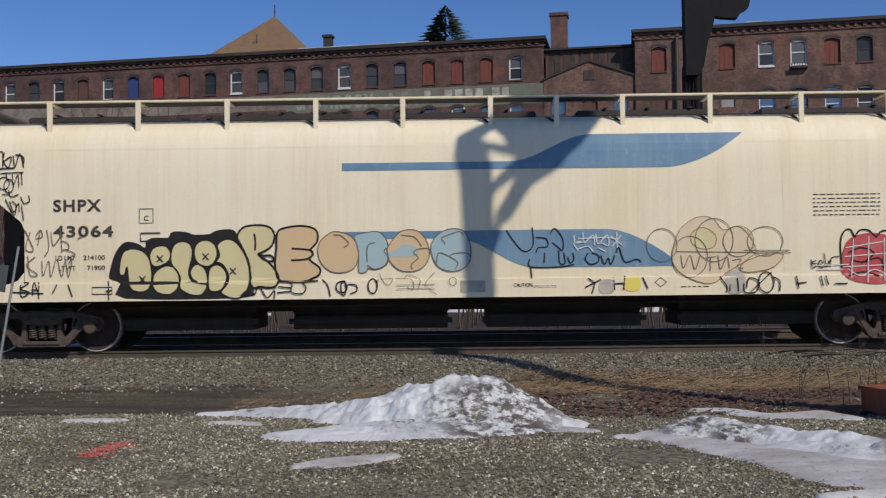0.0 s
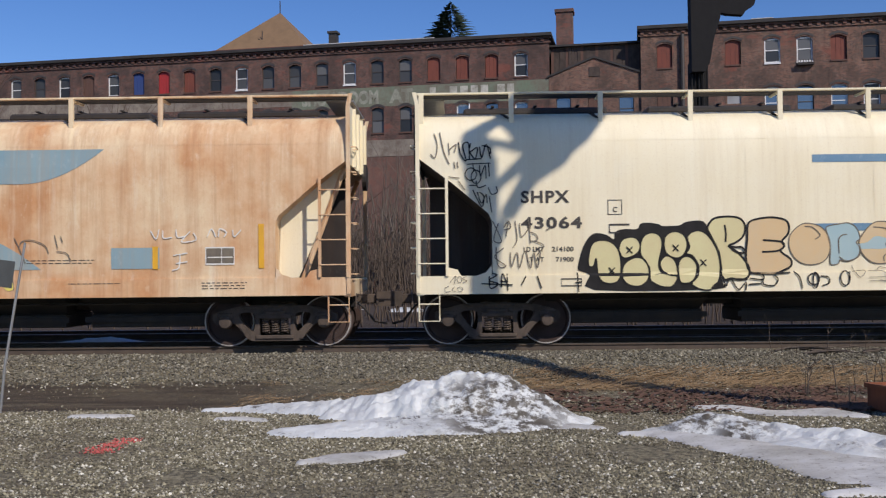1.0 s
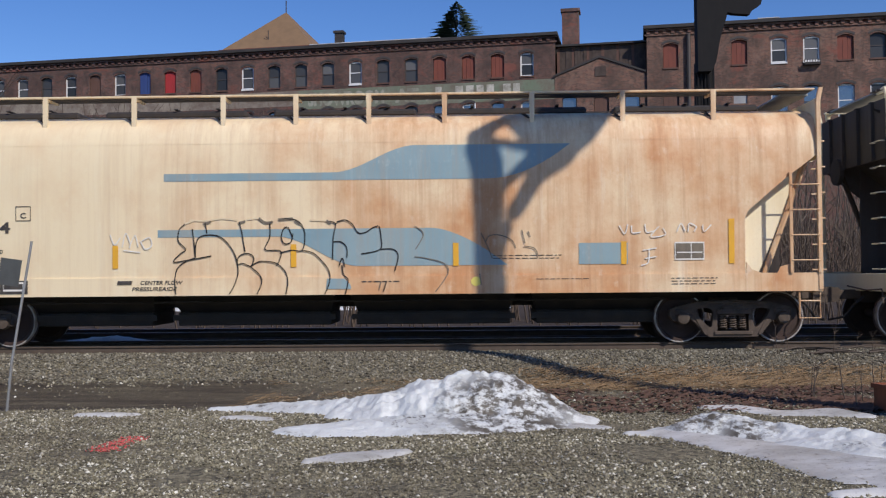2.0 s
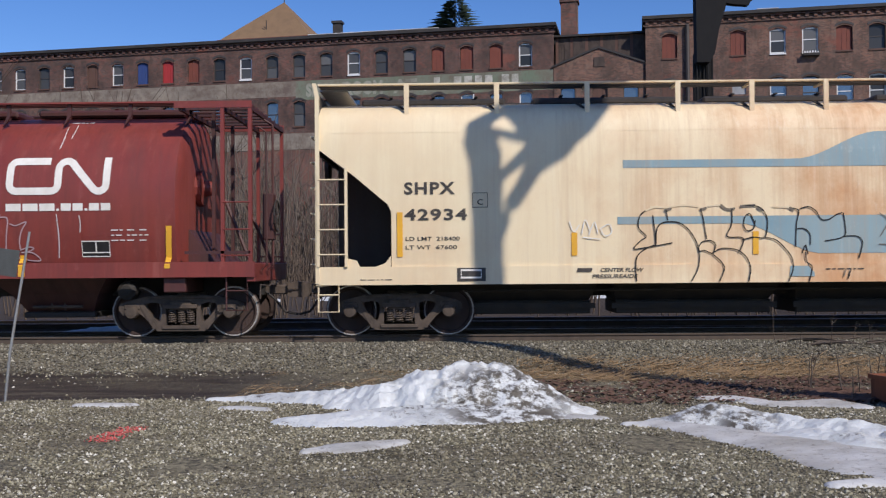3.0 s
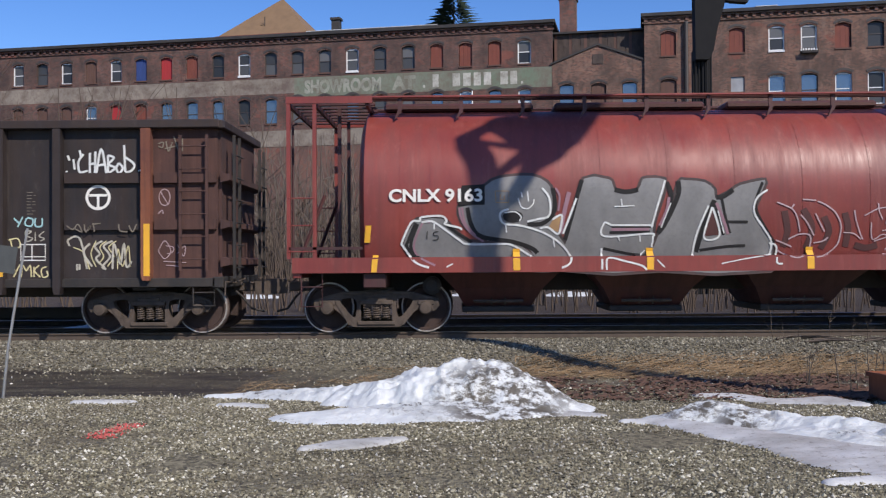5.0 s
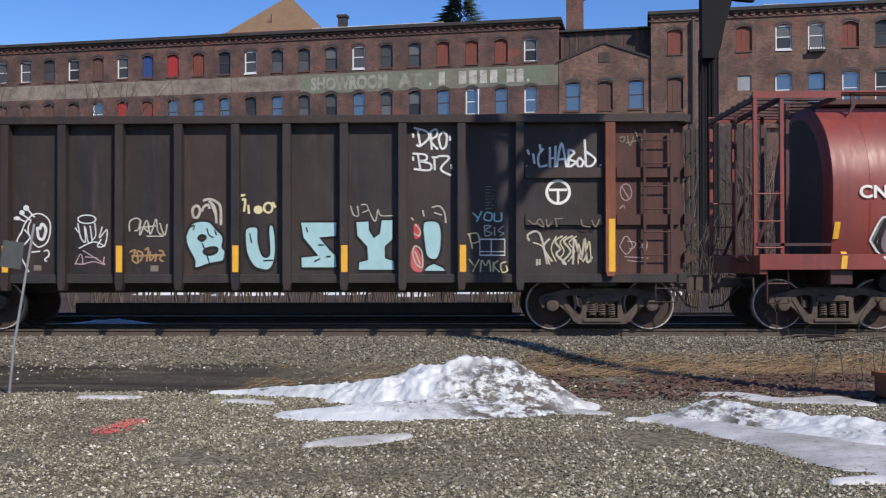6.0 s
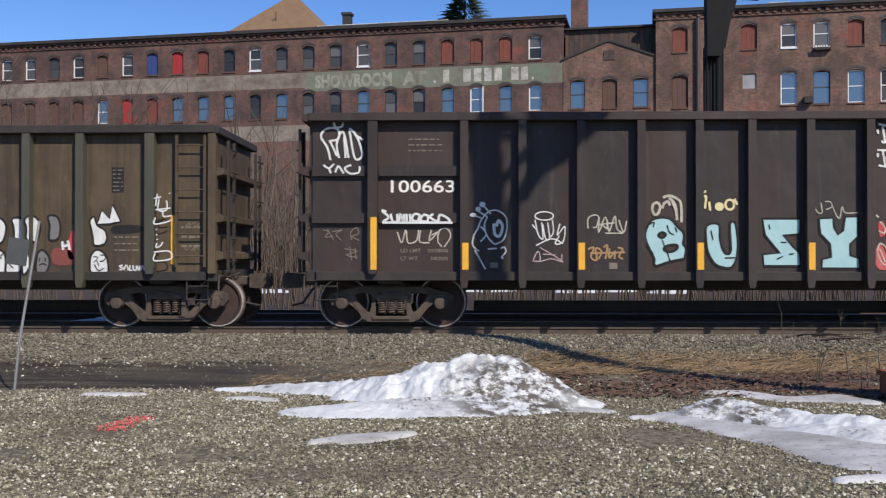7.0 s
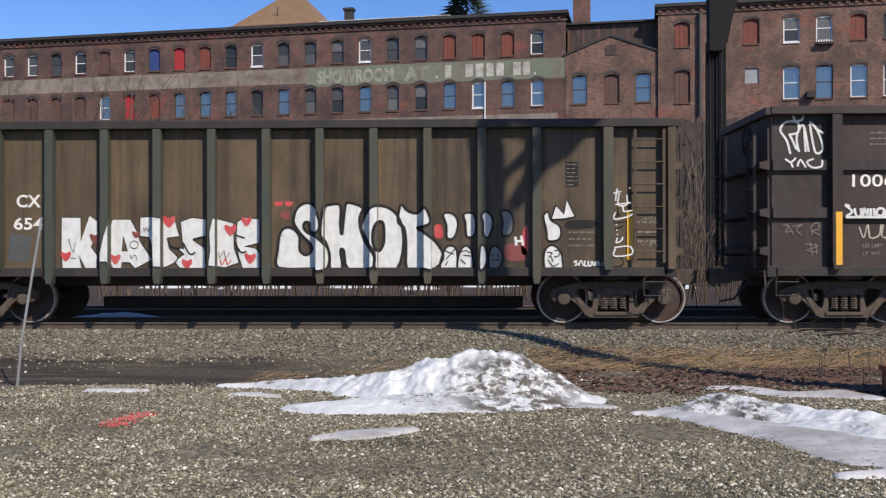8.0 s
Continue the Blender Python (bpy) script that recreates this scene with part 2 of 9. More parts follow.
BOARD_RED = plain("red_board", (0.20, 0.055, 0.035), (0.11, 0.035, 0.026), 0.75, 0.0, 2.0, 0.5)
BOARD_BRIGHT = plain("bright_red_board", (0.38, 0.028, 0.030), (0.28, 0.03, 0.03), 0.7, 0.0, 2.0, 0.4)
BOARD_BROWN = plain("brown_board", (0.12, 0.062, 0.045), (0.08, 0.045, 0.035), 0.8, 0.0, 2.0, 0.5)
BOARD_BLUE = plain("blue_board", (0.03, 0.06, 0.20), (0.03, 0.05, 0.12), 0.7, 0.0, 2.0, 0.4)
CURTAIN = plain("pale_blind", (0.36, 0.37, 0.38), (0.20, 0.20, 0.21), 0.8, 0.0, 1.0, 0.6)
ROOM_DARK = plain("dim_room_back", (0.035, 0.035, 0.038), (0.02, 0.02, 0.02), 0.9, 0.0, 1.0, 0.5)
WOOD_GREY = plain("weathered_grey_board", (0.082, 0.060, 0.050), (0.032, 0.024, 0.021), 0.9, 0.0, 3.0, 0.8)
GALV = plain("galvanised_steel", (0.36, 0.36, 0.35), (0.22, 0.21, 0.2), 0.5, 0.6, 8.0, 0.5)
SIGN_BACK = plain("dull_sign_back", (0.10, 0.105, 0.10), (0.06, 0.06, 0.055), 0.6, 0.3, 6.0, 0.5)
RAIL_SIDE = plain("rail_rust", (0.095, 0.070, 0.052), (0.05, 0.038, 0.030), 0.85, 0.0, 5.0, 0.6)
RAIL_TOP = plain("worn_rail_head", (0.45, 0.44, 0.42), (0.2, 0.17, 0.14), 0.3, 0.9, 4.0, 0.5)
SLEEPER = plain("creosoted_wood", (0.07, 0.055, 0.045), (0.035, 0.028, 0.024), 0.9, 0.0, 6.0, 0.7)
BARK = plain("grey_bark", (0.10, 0.078, 0.060), (0.05, 0.038, 0.03), 0.95, 0.0, 9.0, 0.7, 0.5)
TWIG_PALE = plain("grey_brown_stems", (0.17, 0.135, 0.105), (0.06, 0.047, 0.038), 0.9, 0.0, 0.6, 0.8)
TWIG = plain("dry_stems", (0.105, 0.076, 0.054), (0.05, 0.037, 0.028), 0.9, 0.0, 5.0, 0.6)
STRAW = plain("dead_grass", (0.33, 0.22, 0.11), (0.19, 0.12, 0.06), 0.95, 0.0, 3.0, 0.6)
LEAF_DEAD = plain("dead_leaves", (0.13, 0.07, 0.045), (0.07, 0.04, 0.03), 0.95, 0.0, 7.0, 0.7)
NEEDLES = plain("dark_needles", (0.018, 0.035, 0.018), (0.03, 0.045, 0.022), 0.8, 0.0, 3.0, 0.5)
MAST_BLACK = plain("black_iron", (0.006, 0.006, 0.007), (0.012, 0.011, 0.011), 0.95, 0.0, 4.0, 0.5)

k = Mat("window_glass", 0.04)
k.b.inputs["Base Color"].default_value = (0.05, 0.07, 0.09, 1)
k.b.inputs["Specular IOR Level"].default_value = 1.0
k.b.inputs["IOR"].default_value = 1.9
k.bump(k.noise(1.2), 0.12, 0.03)
GLASS = k.m

k = Mat("dusty_old_glass", 0.32)
k.colour(k.mix(k.step(k.random(), 0.2, 0.9), (0.030, 0.032, 0.035), (0.13, 0.13, 0.13)))
k.b.inputs["Specular IOR Level"].default_value = 0.35
k.bump(k.noise(2.0), 0.2, 0.03)
GLASS_DIM = k.m


def stones(name, tones, wet=None):
    """Loose stone: one tone per stone from its own mesh island."""
    k = Mat(name, 0.85)
    r = k.island()
    ramp = k.t.nodes.new("ShaderNodeValToRGB")
    ramp.color_ramp.interpolation = "LINEAR"
    el = ramp.color_ramp.elements
    el[0].color, el[1].color = (*tones[0], 1), (*tones[-1], 1)
    for i, c in enumerate(tones[1:-1], 1):
        el.new(i / (len(tones) - 1)).color = (*c, 1)
    k.link(r, ramp.inputs[0])
    k.colour(k.mix(k.math("MULTIPLY", k.noise(40), 0.35), ramp.outputs[0], (0.06, 0.05, 0.04))) if wet is None else k.colour(k.mix(k.math("MULTIPLY", k.step(k.noise(0.75, (0.55, 1.2, 1), 5, 0.7), 0.46, 0.64), wet), k.mix(k.math("MULTIPLY", k.noise(40), 0.35), ramp.outputs[0], (0.06, 0.05, 0.04)), (0.062, 0.046, 0.030)))
    return k.m


GRAVEL = stones("mixed_gravel", [(0.042, 0.036, 0.021), (0.30, 0.272, 0.17), (0.090, 0.080, 0.047), (0.40, 0.362, 0.235), (0.11, 0.098, 0.060), (0.54, 0.50, 0.36), (0.14, 0.126, 0.08), (0.88, 0.84, 0.70)], 0.5)
BALLAST = stones("grey_ballast", [(0.042, 0.037, 0.026), (0.19, 0.173, 0.122), (0.085, 0.076, 0.054), (0.30, 0.275, 0.20), (0.070, 0.062, 0.044), (0.46, 0.43, 0.33)], 0.35)

k = Mat("gravel_ground", 0.92)
peb = k.cells(26, (1, 1, 0.3))
peb2 = k.cells(60, (1, 1, 0.3), "Distance")
big = k.noise(0.45, (0.5, 1.2, 1), 6, 0.65)
mud = k.noise(0.55, (0.35, 1.0, 1), 5, 0.7)
y = k.place(1)
tone = k.t.nodes.new("ShaderNodeRGBToBW")
k.link(peb, tone.inputs[0])
c = k.mix(k.step(tone.outputs[0], 0.15, 0.85), (0.080, 0.068, 0.043), (0.29, 0.255, 0.16))
c = k.mix(k.math("MULTIPLY", k.step(big, 0.5, 0.68), 0.6), c, (0.070, 0.052, 0.036))
wob = k.math("MULTIPLY", k.math("SUBTRACT", k.noise(0.9, (0.6, 1, 1), 5, 0.7), 0.5), 2.2)
yw = k.math("ADD", y, wob)
yd = k.math("ADD", y, k.math("MULTIPLY", wob, 0.35))
strip = k.math("MULTIPLY", k.math("MULTIPLY", k.step(yd, 11.9, 12.5), k.step(yd, 15.2, 14.9)), k.step(k.math("ADD", k.place(0), k.math("MULTIPLY", wob, 0.8)), -0.6, -3.2))
c = k.mix(k.math("MULTIPLY", strip, k.step(k.noise(1.3, (0.25, 1.6, 1), 6, 0.75), 0.38, 0.56, 0.45, 1.0)), c, (0.034, 0.025, 0.018))
moss = k.math("MULTIPLY", k.step(k.noise(0.8, (0.6, 1.0, 1), 5, 0.7), 0.54, 0.64), k.step(y, 10.6, 9.8))
c = k.mix(k.math("MULTIPLY", moss, 0.7), c, (0.060, 0.052, 0.028))
x = k.place(0)
litter = k.math("MULTIPLY", k.math("MULTIPLY", k.step(x, 0.6, 1.6), k.step(y, 11.4, 12.2)), k.step(y, 14.4, 13.4))
c = k.mix(k.math("MULTIPLY", litter, k.step(k.noise(1.1, (0.6, 1, 1), 5, 0.7), 0.36, 0.5)), c, (0.062, 0.034, 0.024))
straw = k.math("MULTIPLY", k.math("MULTIPLY", k.step(x, 0.8, 2.0), k.step(y, 13.6, 14.2)), k.step(y, 16.2, 15.4))
c = k.mix(k.math("MULTIPLY", straw, k.step(k.noise(3.0, (0.35, 2, 1), 5, 0.7), 0.36, 0.54)), c, (0.20, 0.125, 0.058))
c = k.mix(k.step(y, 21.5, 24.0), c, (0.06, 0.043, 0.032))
k.colour(c)
k.roughness(k.mix(strip, (0.93, 0.93, 0.93), (0.55, 0.55, 0.55)))
k.bump(k.math("ADD", peb2, k.math("MULTIPLY", tone.outputs[0], 0.6)), 0.7, 0.03)
GROUND = k.m

k = Mat("old_dirty_snow", 0.55)
d1, d2 = k.noise(1.6, (1, 1, 1.5), 6, 0.65), k.noise(14, (1, 1, 1), 4, 0.7)
d3 = k.noise(0.9, (1, 1, 0.6), 4, 0.6)
c = k.mix(k.step(d1, 0.48, 0.74), (0.64, 0.66, 0.645), (0.42, 0.435, 0.425))
c = k.mix(k.math("MULTIPLY", k.step(d2, 0.52, 0.62), k.step(k.math("ADD", d1, k.math("MULTIPLY", d3, 0.6)), 0.86, 0.96)), c, (0.10, 0.09, 0.078))
# grit that the plough left in the crust of the heaps
grit = None
for sx, sy, sr in ((0.62, 10.75, 0.55), (0.15, 10.55, 0.45), (0.95, 10.95, 0.4), (2.35, 9.95, 0.35), (2.75, 9.55, 0.3), (4.2, 8.5, 0.55), (0.3, 10.25, 0.5), (0.75, 10.3, 0.5), (0.1, 11.4, 0.2)):
    ex = k.math("DIVIDE", k.math("SUBTRACT", k.place(0), sx), sr)
    ey = k.math("DIVIDE", k.math("SUBTRACT", k.place(1), sy), sr)
    near = k.step(k.math("ADD", k.math("MULTIPLY", ex, ex), k.math("MULTIPLY", ey, ey)), 1.6, 0.2)
    grit = near if grit is None else k.math("MAXIMUM", grit, near)
crust = k.noise(5.5, (1, 1, 1.6), 6, 0.75)
c = k.mix(k.math("MULTIPLY", grit, k.step(crust, 0.44, 0.54)), c, (0.095, 0.082, 0.062))
c = k.mix(k.math("MULTIPLY", k.step(k.noise(5.0, (0.5, 1, 1), 5, 0.7), 0.55, 0.70), 0.3), c, (0.52, 0.51, 0.49))
k.colour(c)
k.b.inputs["Subsurface Weight"].default_value = 0.08
k.b.inputs["Subsurface Radius"].default_value = (0.03, 0.035, 0.04)
k.bump(k.math("ADD", k.noise(6, (1, 1, 1), 6, 0.7), k.math("MULTIPLY", d2, 0.3)), 0.5, 0.06)
SNOW = k.m

k = Mat("thin_grey_ice", 0.45)
c = k.mix(k.step(k.noise(1.8, (0.5, 1, 1), 6, 0.7), 0.40, 0.66), (0.60, 0.60, 0.585), (0.34, 0.33, 0.30))
c = k.mix(k.math("MULTIPLY", k.step(k.noise(16, (1, 1, 1), 4, 0.7), 0.56, 0.66), 0.6), c, (0.14, 0.12, 0.095))
k.colour(c)
k.bump(k.noise(7, (1, 1, 1), 5, 0.7), 0.3, 0.03)
THIN_ICE = k.m

# ---- building helpers ----
def mesh_of(name, bm, material, smooth=False):
    bmesh.ops.recalc_face_normals(bm, faces=bm.faces)
    me = bpy.data.meshes.new(name)
    bm.to_mesh(me)
    bm.free()
    mats = material if isinstance(material, (list, tuple)) else [material]
    for m in mats:
        me.materials.append(m)
    if smooth:
        me.polygons.foreach_set("use_smooth", [True] * len(me.polygons))
    return me


def part(name, bm, material, parent=None, label="", smooth=False):
    ob = new(name, bm if isinstance(bm, bpy.types.Mesh) else mesh_of(name, bm, material, smooth))
    if parent is not None:
        ob.parent = parent
    if label:
        tagged(ob, label)
    return ob


def thing(name, label, category, m=None, group="", kind=""):
    ob = new(name)
    ob.empty_display_size = 0.2
    if m is not None:
        ob.matrix_world = m
    return tagged(ob, label, category, group, kind)


def box(bm, x0, x1, y0, y1, z0, z1, bevel=0.0, mat=0):
    vs = [bm.verts.new(p) for p in product((x0, x1), (y0, y1), (z0, z1))]
    fs = [bm.faces.new([vs[i] for i in f]) for f in ((0, 1, 3, 2), (4, 6, 7, 5), (0, 4, 5, 1), (2, 3, 7, 6), (0, 2, 6, 4), (1, 5, 7, 3))]
    for f in fs:
        f.material_index = mat
    if bevel:
        es = {e for f in fs for e in f.edges}
        bmesh.ops.bevel(bm, geom=list(es), offset=bevel, segments=1, affect="EDGES")
    return bm


def bx(*a, **k):
    return box(bmesh.new(), *a, **k)


def slab(bm, outline, y0, y1, mat=0):
    """A plate: an outline in x and z, drawn out from y0 to y1."""
    a = [bm.verts.new((x, y0, z)) for x, z in outline]
    b = [bm.verts.new((x, y1, z)) for x, z in outline]
    n = len(outline)
    fs = [bm.faces.new(a), bm.faces.new(b[::-1])]
    fs += [bm.faces.new((a[i], b[i], b[(i + 1) % n], a[(i + 1) % n])) for i in range(n)]
    for f in fs:
        f.material_index = mat
    return bm


def tube(bm, path, radii, n=8, cap=True, mat=0):
    path = [Vector(p) for p in path]
    if isinstance(radii, (int, float)):
        radii = [radii] * len(path)
    rings = []
    for i, p in enumerate(path):
        way = (path[min(i + 1, len(path) - 1)] - path[max(i - 1, 0)]).normalized()
        ref = Vector((0, 0, 1)) if abs(way.z) < 0.9 else Vector((1, 0, 0))
        s = way.cross(ref).normalized()
        u = s.cross(way)
        rings.append([bm.verts.new(p + (s * math.cos(2 * math.pi * j / n) + u * math.sin(2 * math.pi * j / n)) * radii[i]) for j in range(n)])
    for a, b in zip(rings, rings[1:]):
        for j in range(n):
            bm.faces.new((a[j], a[(j + 1) % n], b[(j + 1) % n], b[j])).material_index = mat
    if cap:
        bm.faces.new(rings[0][::-1]).material_index = mat
        bm.faces.new(rings[-1]).material_index = mat
    return bm


def rod(bm, a, b, r, n=6):
    return tube(bm, [a, b], r, n)


def disc(bm, cx, cy, cz, rings, n=28, mat=0):
    """A turned body about the y axis: rings of (y, radius), with an optional material."""
    made = []
    for y, r, *_ in rings:
        made.append([bm.verts.new((cx + r * math.cos(2 * math.pi * j / n), cy + y, cz + r * math.sin(2 * math.pi * j / n))) for j in range(n)])
    for i, (a, b) in enumerate(zip(made, made[1:])):
        for j in range(n):
            f = bm.faces.new((a[j], a[(j + 1) % n], b[(j + 1) % n], b[j]))
            f.material_index = rings[i][2] if len(rings[i]) > 2 else mat
    bm.faces.new(made[0]).material_index = mat
    bm.faces.new(made[-1][::-1]).material_index = mat
    return bm


# flat paint on the side of a car: shapes in x and z, laid on the side by its outline
def poly(bm, pts, mat=0, holes=()):
    loops = [pts, *holes]
    vs = [bm.verts.new((x, 0, z)) for loop in loops for x, z in loop]
    if len(vs) < 5:
        bm.faces.new(vs).material_index = mat
        return bm
    for tri in tessellate_polygon([[Vector((x, z, 0)) for x, z in loop] for loop in loops]):
        bm.faces.new([vs[i] for i in tri]).material_index = mat
    return bm


def rounded(pts, steps=4):
    """The points of a closed outline, rounded off."""
    out, m = [], len(pts)
    for i in range(m):
        p0, p1, p2, p3 = (Vector(pts[(i + d) % m]) for d in (-1, 0, 1, 2))
        for q in range(steps):
            t = q / steps
            v = 0.5 * (2 * p1 + (p2 - p0) * t + (2 * p0 - 5 * p1 + 4 * p2 - p3) * t * t + (3 * p1 - p0 - 3 * p2 + p3) * t ** 3)
            out.append((v.x, v.y))
    return out


def blob(bm, cx, cz, rx, rz, turn=0.0, n=24, mat=0):
    c, s = math.cos(turn), math.sin(turn)
    pts = []
    for i in range(n):
        a = 2 * math.pi * i / n
        x, z = rx * math.cos(a), rz * math.sin(a)
        pts.append((cx + x * c - z * s, cz + x * s + z * c))
    return poly(bm, pts, mat)


def stroke(bm, pts, width, smooth=True, closed=False, mat=0):
    """A painted line of an even width through points in x and z."""
    pts = [Vector((x, z)) for x, z in pts]
    if smooth and len(pts) > 2:
        out = []
        m = len(pts)
        span = range(m if closed else m - 1)
        for i in span:
            p0 = pts[(i - 1) % m] if closed or i else pts[i]
            p1, p2 = pts[i], pts[(i + 1) % m]
            p3 = pts[(i + 2) % m] if closed or i + 2 < m else p2
            for k in range(6):
                t = k / 6
                out.append(0.5 * (2 * p1 + (p2 - p0) * t + (2 * p0 - 5 * p1 + 4 * p2 - p3) * t * t + (3 * p1 - p0 - 3 * p2 + p3) * t ** 3))
        if not closed:
            out.append(pts[-1])
        pts = out
    n = len(pts)
    if n < 2:
        return bm
    left, right = [], []
    for i, p in enumerate(pts):
        a = pts[(i - 1) % n] if closed or i else p
        b = pts[(i + 1) % n] if closed or i + 1 < n else p
        d = b - a
        d = d.normalized() if d.length > 1e-6 else Vector((1, 0))
        o = Vector((-d.y, d.x)) * width / 2
        left.append(bm.verts.new((p.x + o.x, 0, p.y + o.y)))
        right.append(bm.verts.new((p.x - o.x, 0, p.y - o.y)))
    for i in range(n if closed else n - 1):
        j = (i + 1) % n
        try:
            bm.faces.new((left[i], left[j], right[j], right[i])).material_index = mat
        except ValueError:
            pass
    return bm


def lettering(bm, text, x0, z0, x1, z1, bold=0.0, spacing=1.0, mat=0, slant=0.0):
    """Words in the built-in font, fitted to a box in x and z."""
    cu = bpy.data.curves.new("words", "FONT")
    cu.body, cu.size, cu.offset, cu.space_character, cu.resolution_u = text, 1.0, bold, spacing, 3
    cu.shear = slant
    ob = bpy.data.objects.new("words", cu)
    scene.collection.objects.link(ob)
    dg = bpy.context.evaluated_depsgraph_get()
    me = bpy.data.meshes.new_from_object(ob.evaluated_get(dg))
    bpy.data.objects.remove(ob)
    bpy.data.curves.remove(cu)
    co = np.empty(len(me.vertices) * 3)
    me.vertices.foreach_get("co", co)
    co = co.reshape(-1, 3)
    lo, hi = co.min(0), co.max(0)
    base = len(bm.verts)
    vs = [bm.verts.new((x0 + (p[0] - lo[0]) / (hi[0] - lo[0]) * (x1 - x0), 0, z0 + (p[1] - lo[1]) / (hi[1] - lo[1]) * (z1 - z0))) for p in co]
    for pl in me.polygons:
        try:
            bm.faces.new([vs[i] for i in pl.vertices]).material_index = mat
        except ValueError:
            pass
    bpy.data.meshes.remove(me)
    return bm


def laid(name, bm, material, parent, side, lift=0.006, label="", cut=0.12, ribs=None):
    """Lays flat paint on the near side: side(x, z) is the side's y there."""
    if cut:
        zs = [v.co.z for v in bm.verts]
        z = math.floor(min(zs) / cut) * cut + cut
        while z < max(zs):
            bmesh.ops.bisect_plane(bm, geom=bm.verts[:] + bm.edges[:] + bm.faces[:], plane_co=(0, 0, z), plane_no=(0, 0, 1))
            z += cut
    for v in bm.verts:
        v.co.y = side(v.co.x, v.co.z) - lift
    for f in bm.faces:
        f.normal_update()
        if f.normal.y > 0:
            f.normal_flip()
    me = bpy.data.meshes.new(name)
    bm.to_mesh(me)
    bm.free()
    for m in (material if isinstance(material, (list, tuple)) else [material]):
        me.materials.append(m)
    ob = new(name, me)
    ob.parent = parent
    if label:
        tagged(ob, label)
    return ob

def chart(ax, bx_, cx, az, bz, cz):
    """A drawing sheet laid on a car's side: its own units, x to the right and y down, to metres."""
    return lambda pts: [(ax + bx_ * u + cx * v, az + bz * u + cz * v) for u, v in pts]


def clipped(bm, x, half=0.068):
    for co, no in (((x - half, 0, 0), (-1, 0, 0)), ((x + half, 0, 0), (1, 0, 0))):
        bmesh.ops.bisect_plane(bm, geom=bm.verts[:] + bm.edges[:] + bm.faces[:], plane_co=co, plane_no=no, clear_outer=True)
    return bm


def sprayed(car, side, sheet_, lines, width, material, label, lift=0.016, smooth=True, name="tag", cut=0.0):
    """A tag drawn line by line: its first line is the part, the others lie under it."""
    first = None
    for k, pts in enumerate(lines):
        bm = stroke(bmesh.new(), sheet_(pts), width, smooth)
        ob = laid(name if first is None else "sprayed_line", bm, material, car if first is None else first, side, lift + 0.0004 * k, label if first is None else "", cut)
        first = first or ob
    return first


def ringed(car, side, sheet_, loop, fill, label, line=0.045, smooth=True, lift=0.009, holes=(), outline=None, stakes=(), stake_y=None, cut=0.0, name="piece_letter"):
    """A filled letter with a painted outline, on the panel and on the stakes that it runs over."""
    loops = [sheet_(q) for q in (loop, *holes)]
    if smooth:
        loops = [rounded(q, 3) for q in loops]
    xs = [x for x, z in loops[0]]
    places = [(side, None)] + [(stake_y, x) for x in stakes if min(xs) - 0.03 < x < max(xs) + 0.03]
    for where, x in places:
        body = poly(bmesh.new(), loops[0], 0, loops[1:])
        if x is not None:
            clipped(body, x)
        if not body.faces:
            body.free()
            continue
        letter = laid(name, body, fill, car, where, lift, label, cut)
        if not line:
            continue
        for q in loops:
            rim = stroke(bmesh.new(), q, line, False, True)
            if x is not None:
                clipped(rim, x)
            if rim.faces:
                laid("piece_outline", rim, outline or SPRAY_BLACK, letter, where, lift + 0.004, "", cut)
            else:
                rim.free()


def oval(u, v, ru, rv, n=12):
    return [(u + ru * math.cos(2 * math.pi * k / n), v + rv * math.sin(2 * math.pi * k / n)) for k in range(n + 1)]


# ---- the ground: one sheet, gravel yard, ballast bank under the track ----
TRACK_Y = 18.8


def ground_z(x, y):
    z = -0.35
    bank = min(max((y - 14.6) / 2.4, 0.0), 1.0)
    z += 0.222 * bank * bank * (3 - 2 * bank)
    back = min(max((y - 20.4) / 2.0, 0.0), 1.0)
    z -= 0.15 * back
    if y < 16:
        z += 0.035 * noise.noise((x * 0.45, y * 0.6, 0.3)) + 0.015 * noise.noise((x * 1.7, y * 1.9, 4.0))
        dip = math.exp(-((y - 13.2) / 1.0) ** 2) * (0.06 if x < -2 else 0.02)
        z -= dip
    return z


def sheet(xs, ys):
    verts = [(x, y, ground_z(x, y)) for y in ys for x in xs]
    w = len(xs)
    faces = [(j * w + i, j * w + i + 1, (j + 1) * w + i + 1, (j + 1) * w + i) for j in range(len(ys) - 1) for i in range(w - 1)]
    return verts, faces


xs = [-2500, -600, -150, -60, -30, -20, -15, -12] + [-10 + 0.25 * i for i in range(81)] + [12, 15, 20, 30, 60, 150, 600, 2500]
ys = [-2500, -600, -100, -30, -10, 0, 3, 5] + [6 + 0.2 * i for i in range(81)] + [24, 28, 35, 50, 80, 150, 600, 2500]
me = bpy.data.meshes.new("ground")
me.from_pydata(*[l for l in (sheet(xs, ys)[0], [], sheet(xs, ys)[1])])
me.polygons.foreach_set("use_smooth", [True] * len(me.polygons))
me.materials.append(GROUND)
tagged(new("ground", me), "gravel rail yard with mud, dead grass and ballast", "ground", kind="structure")


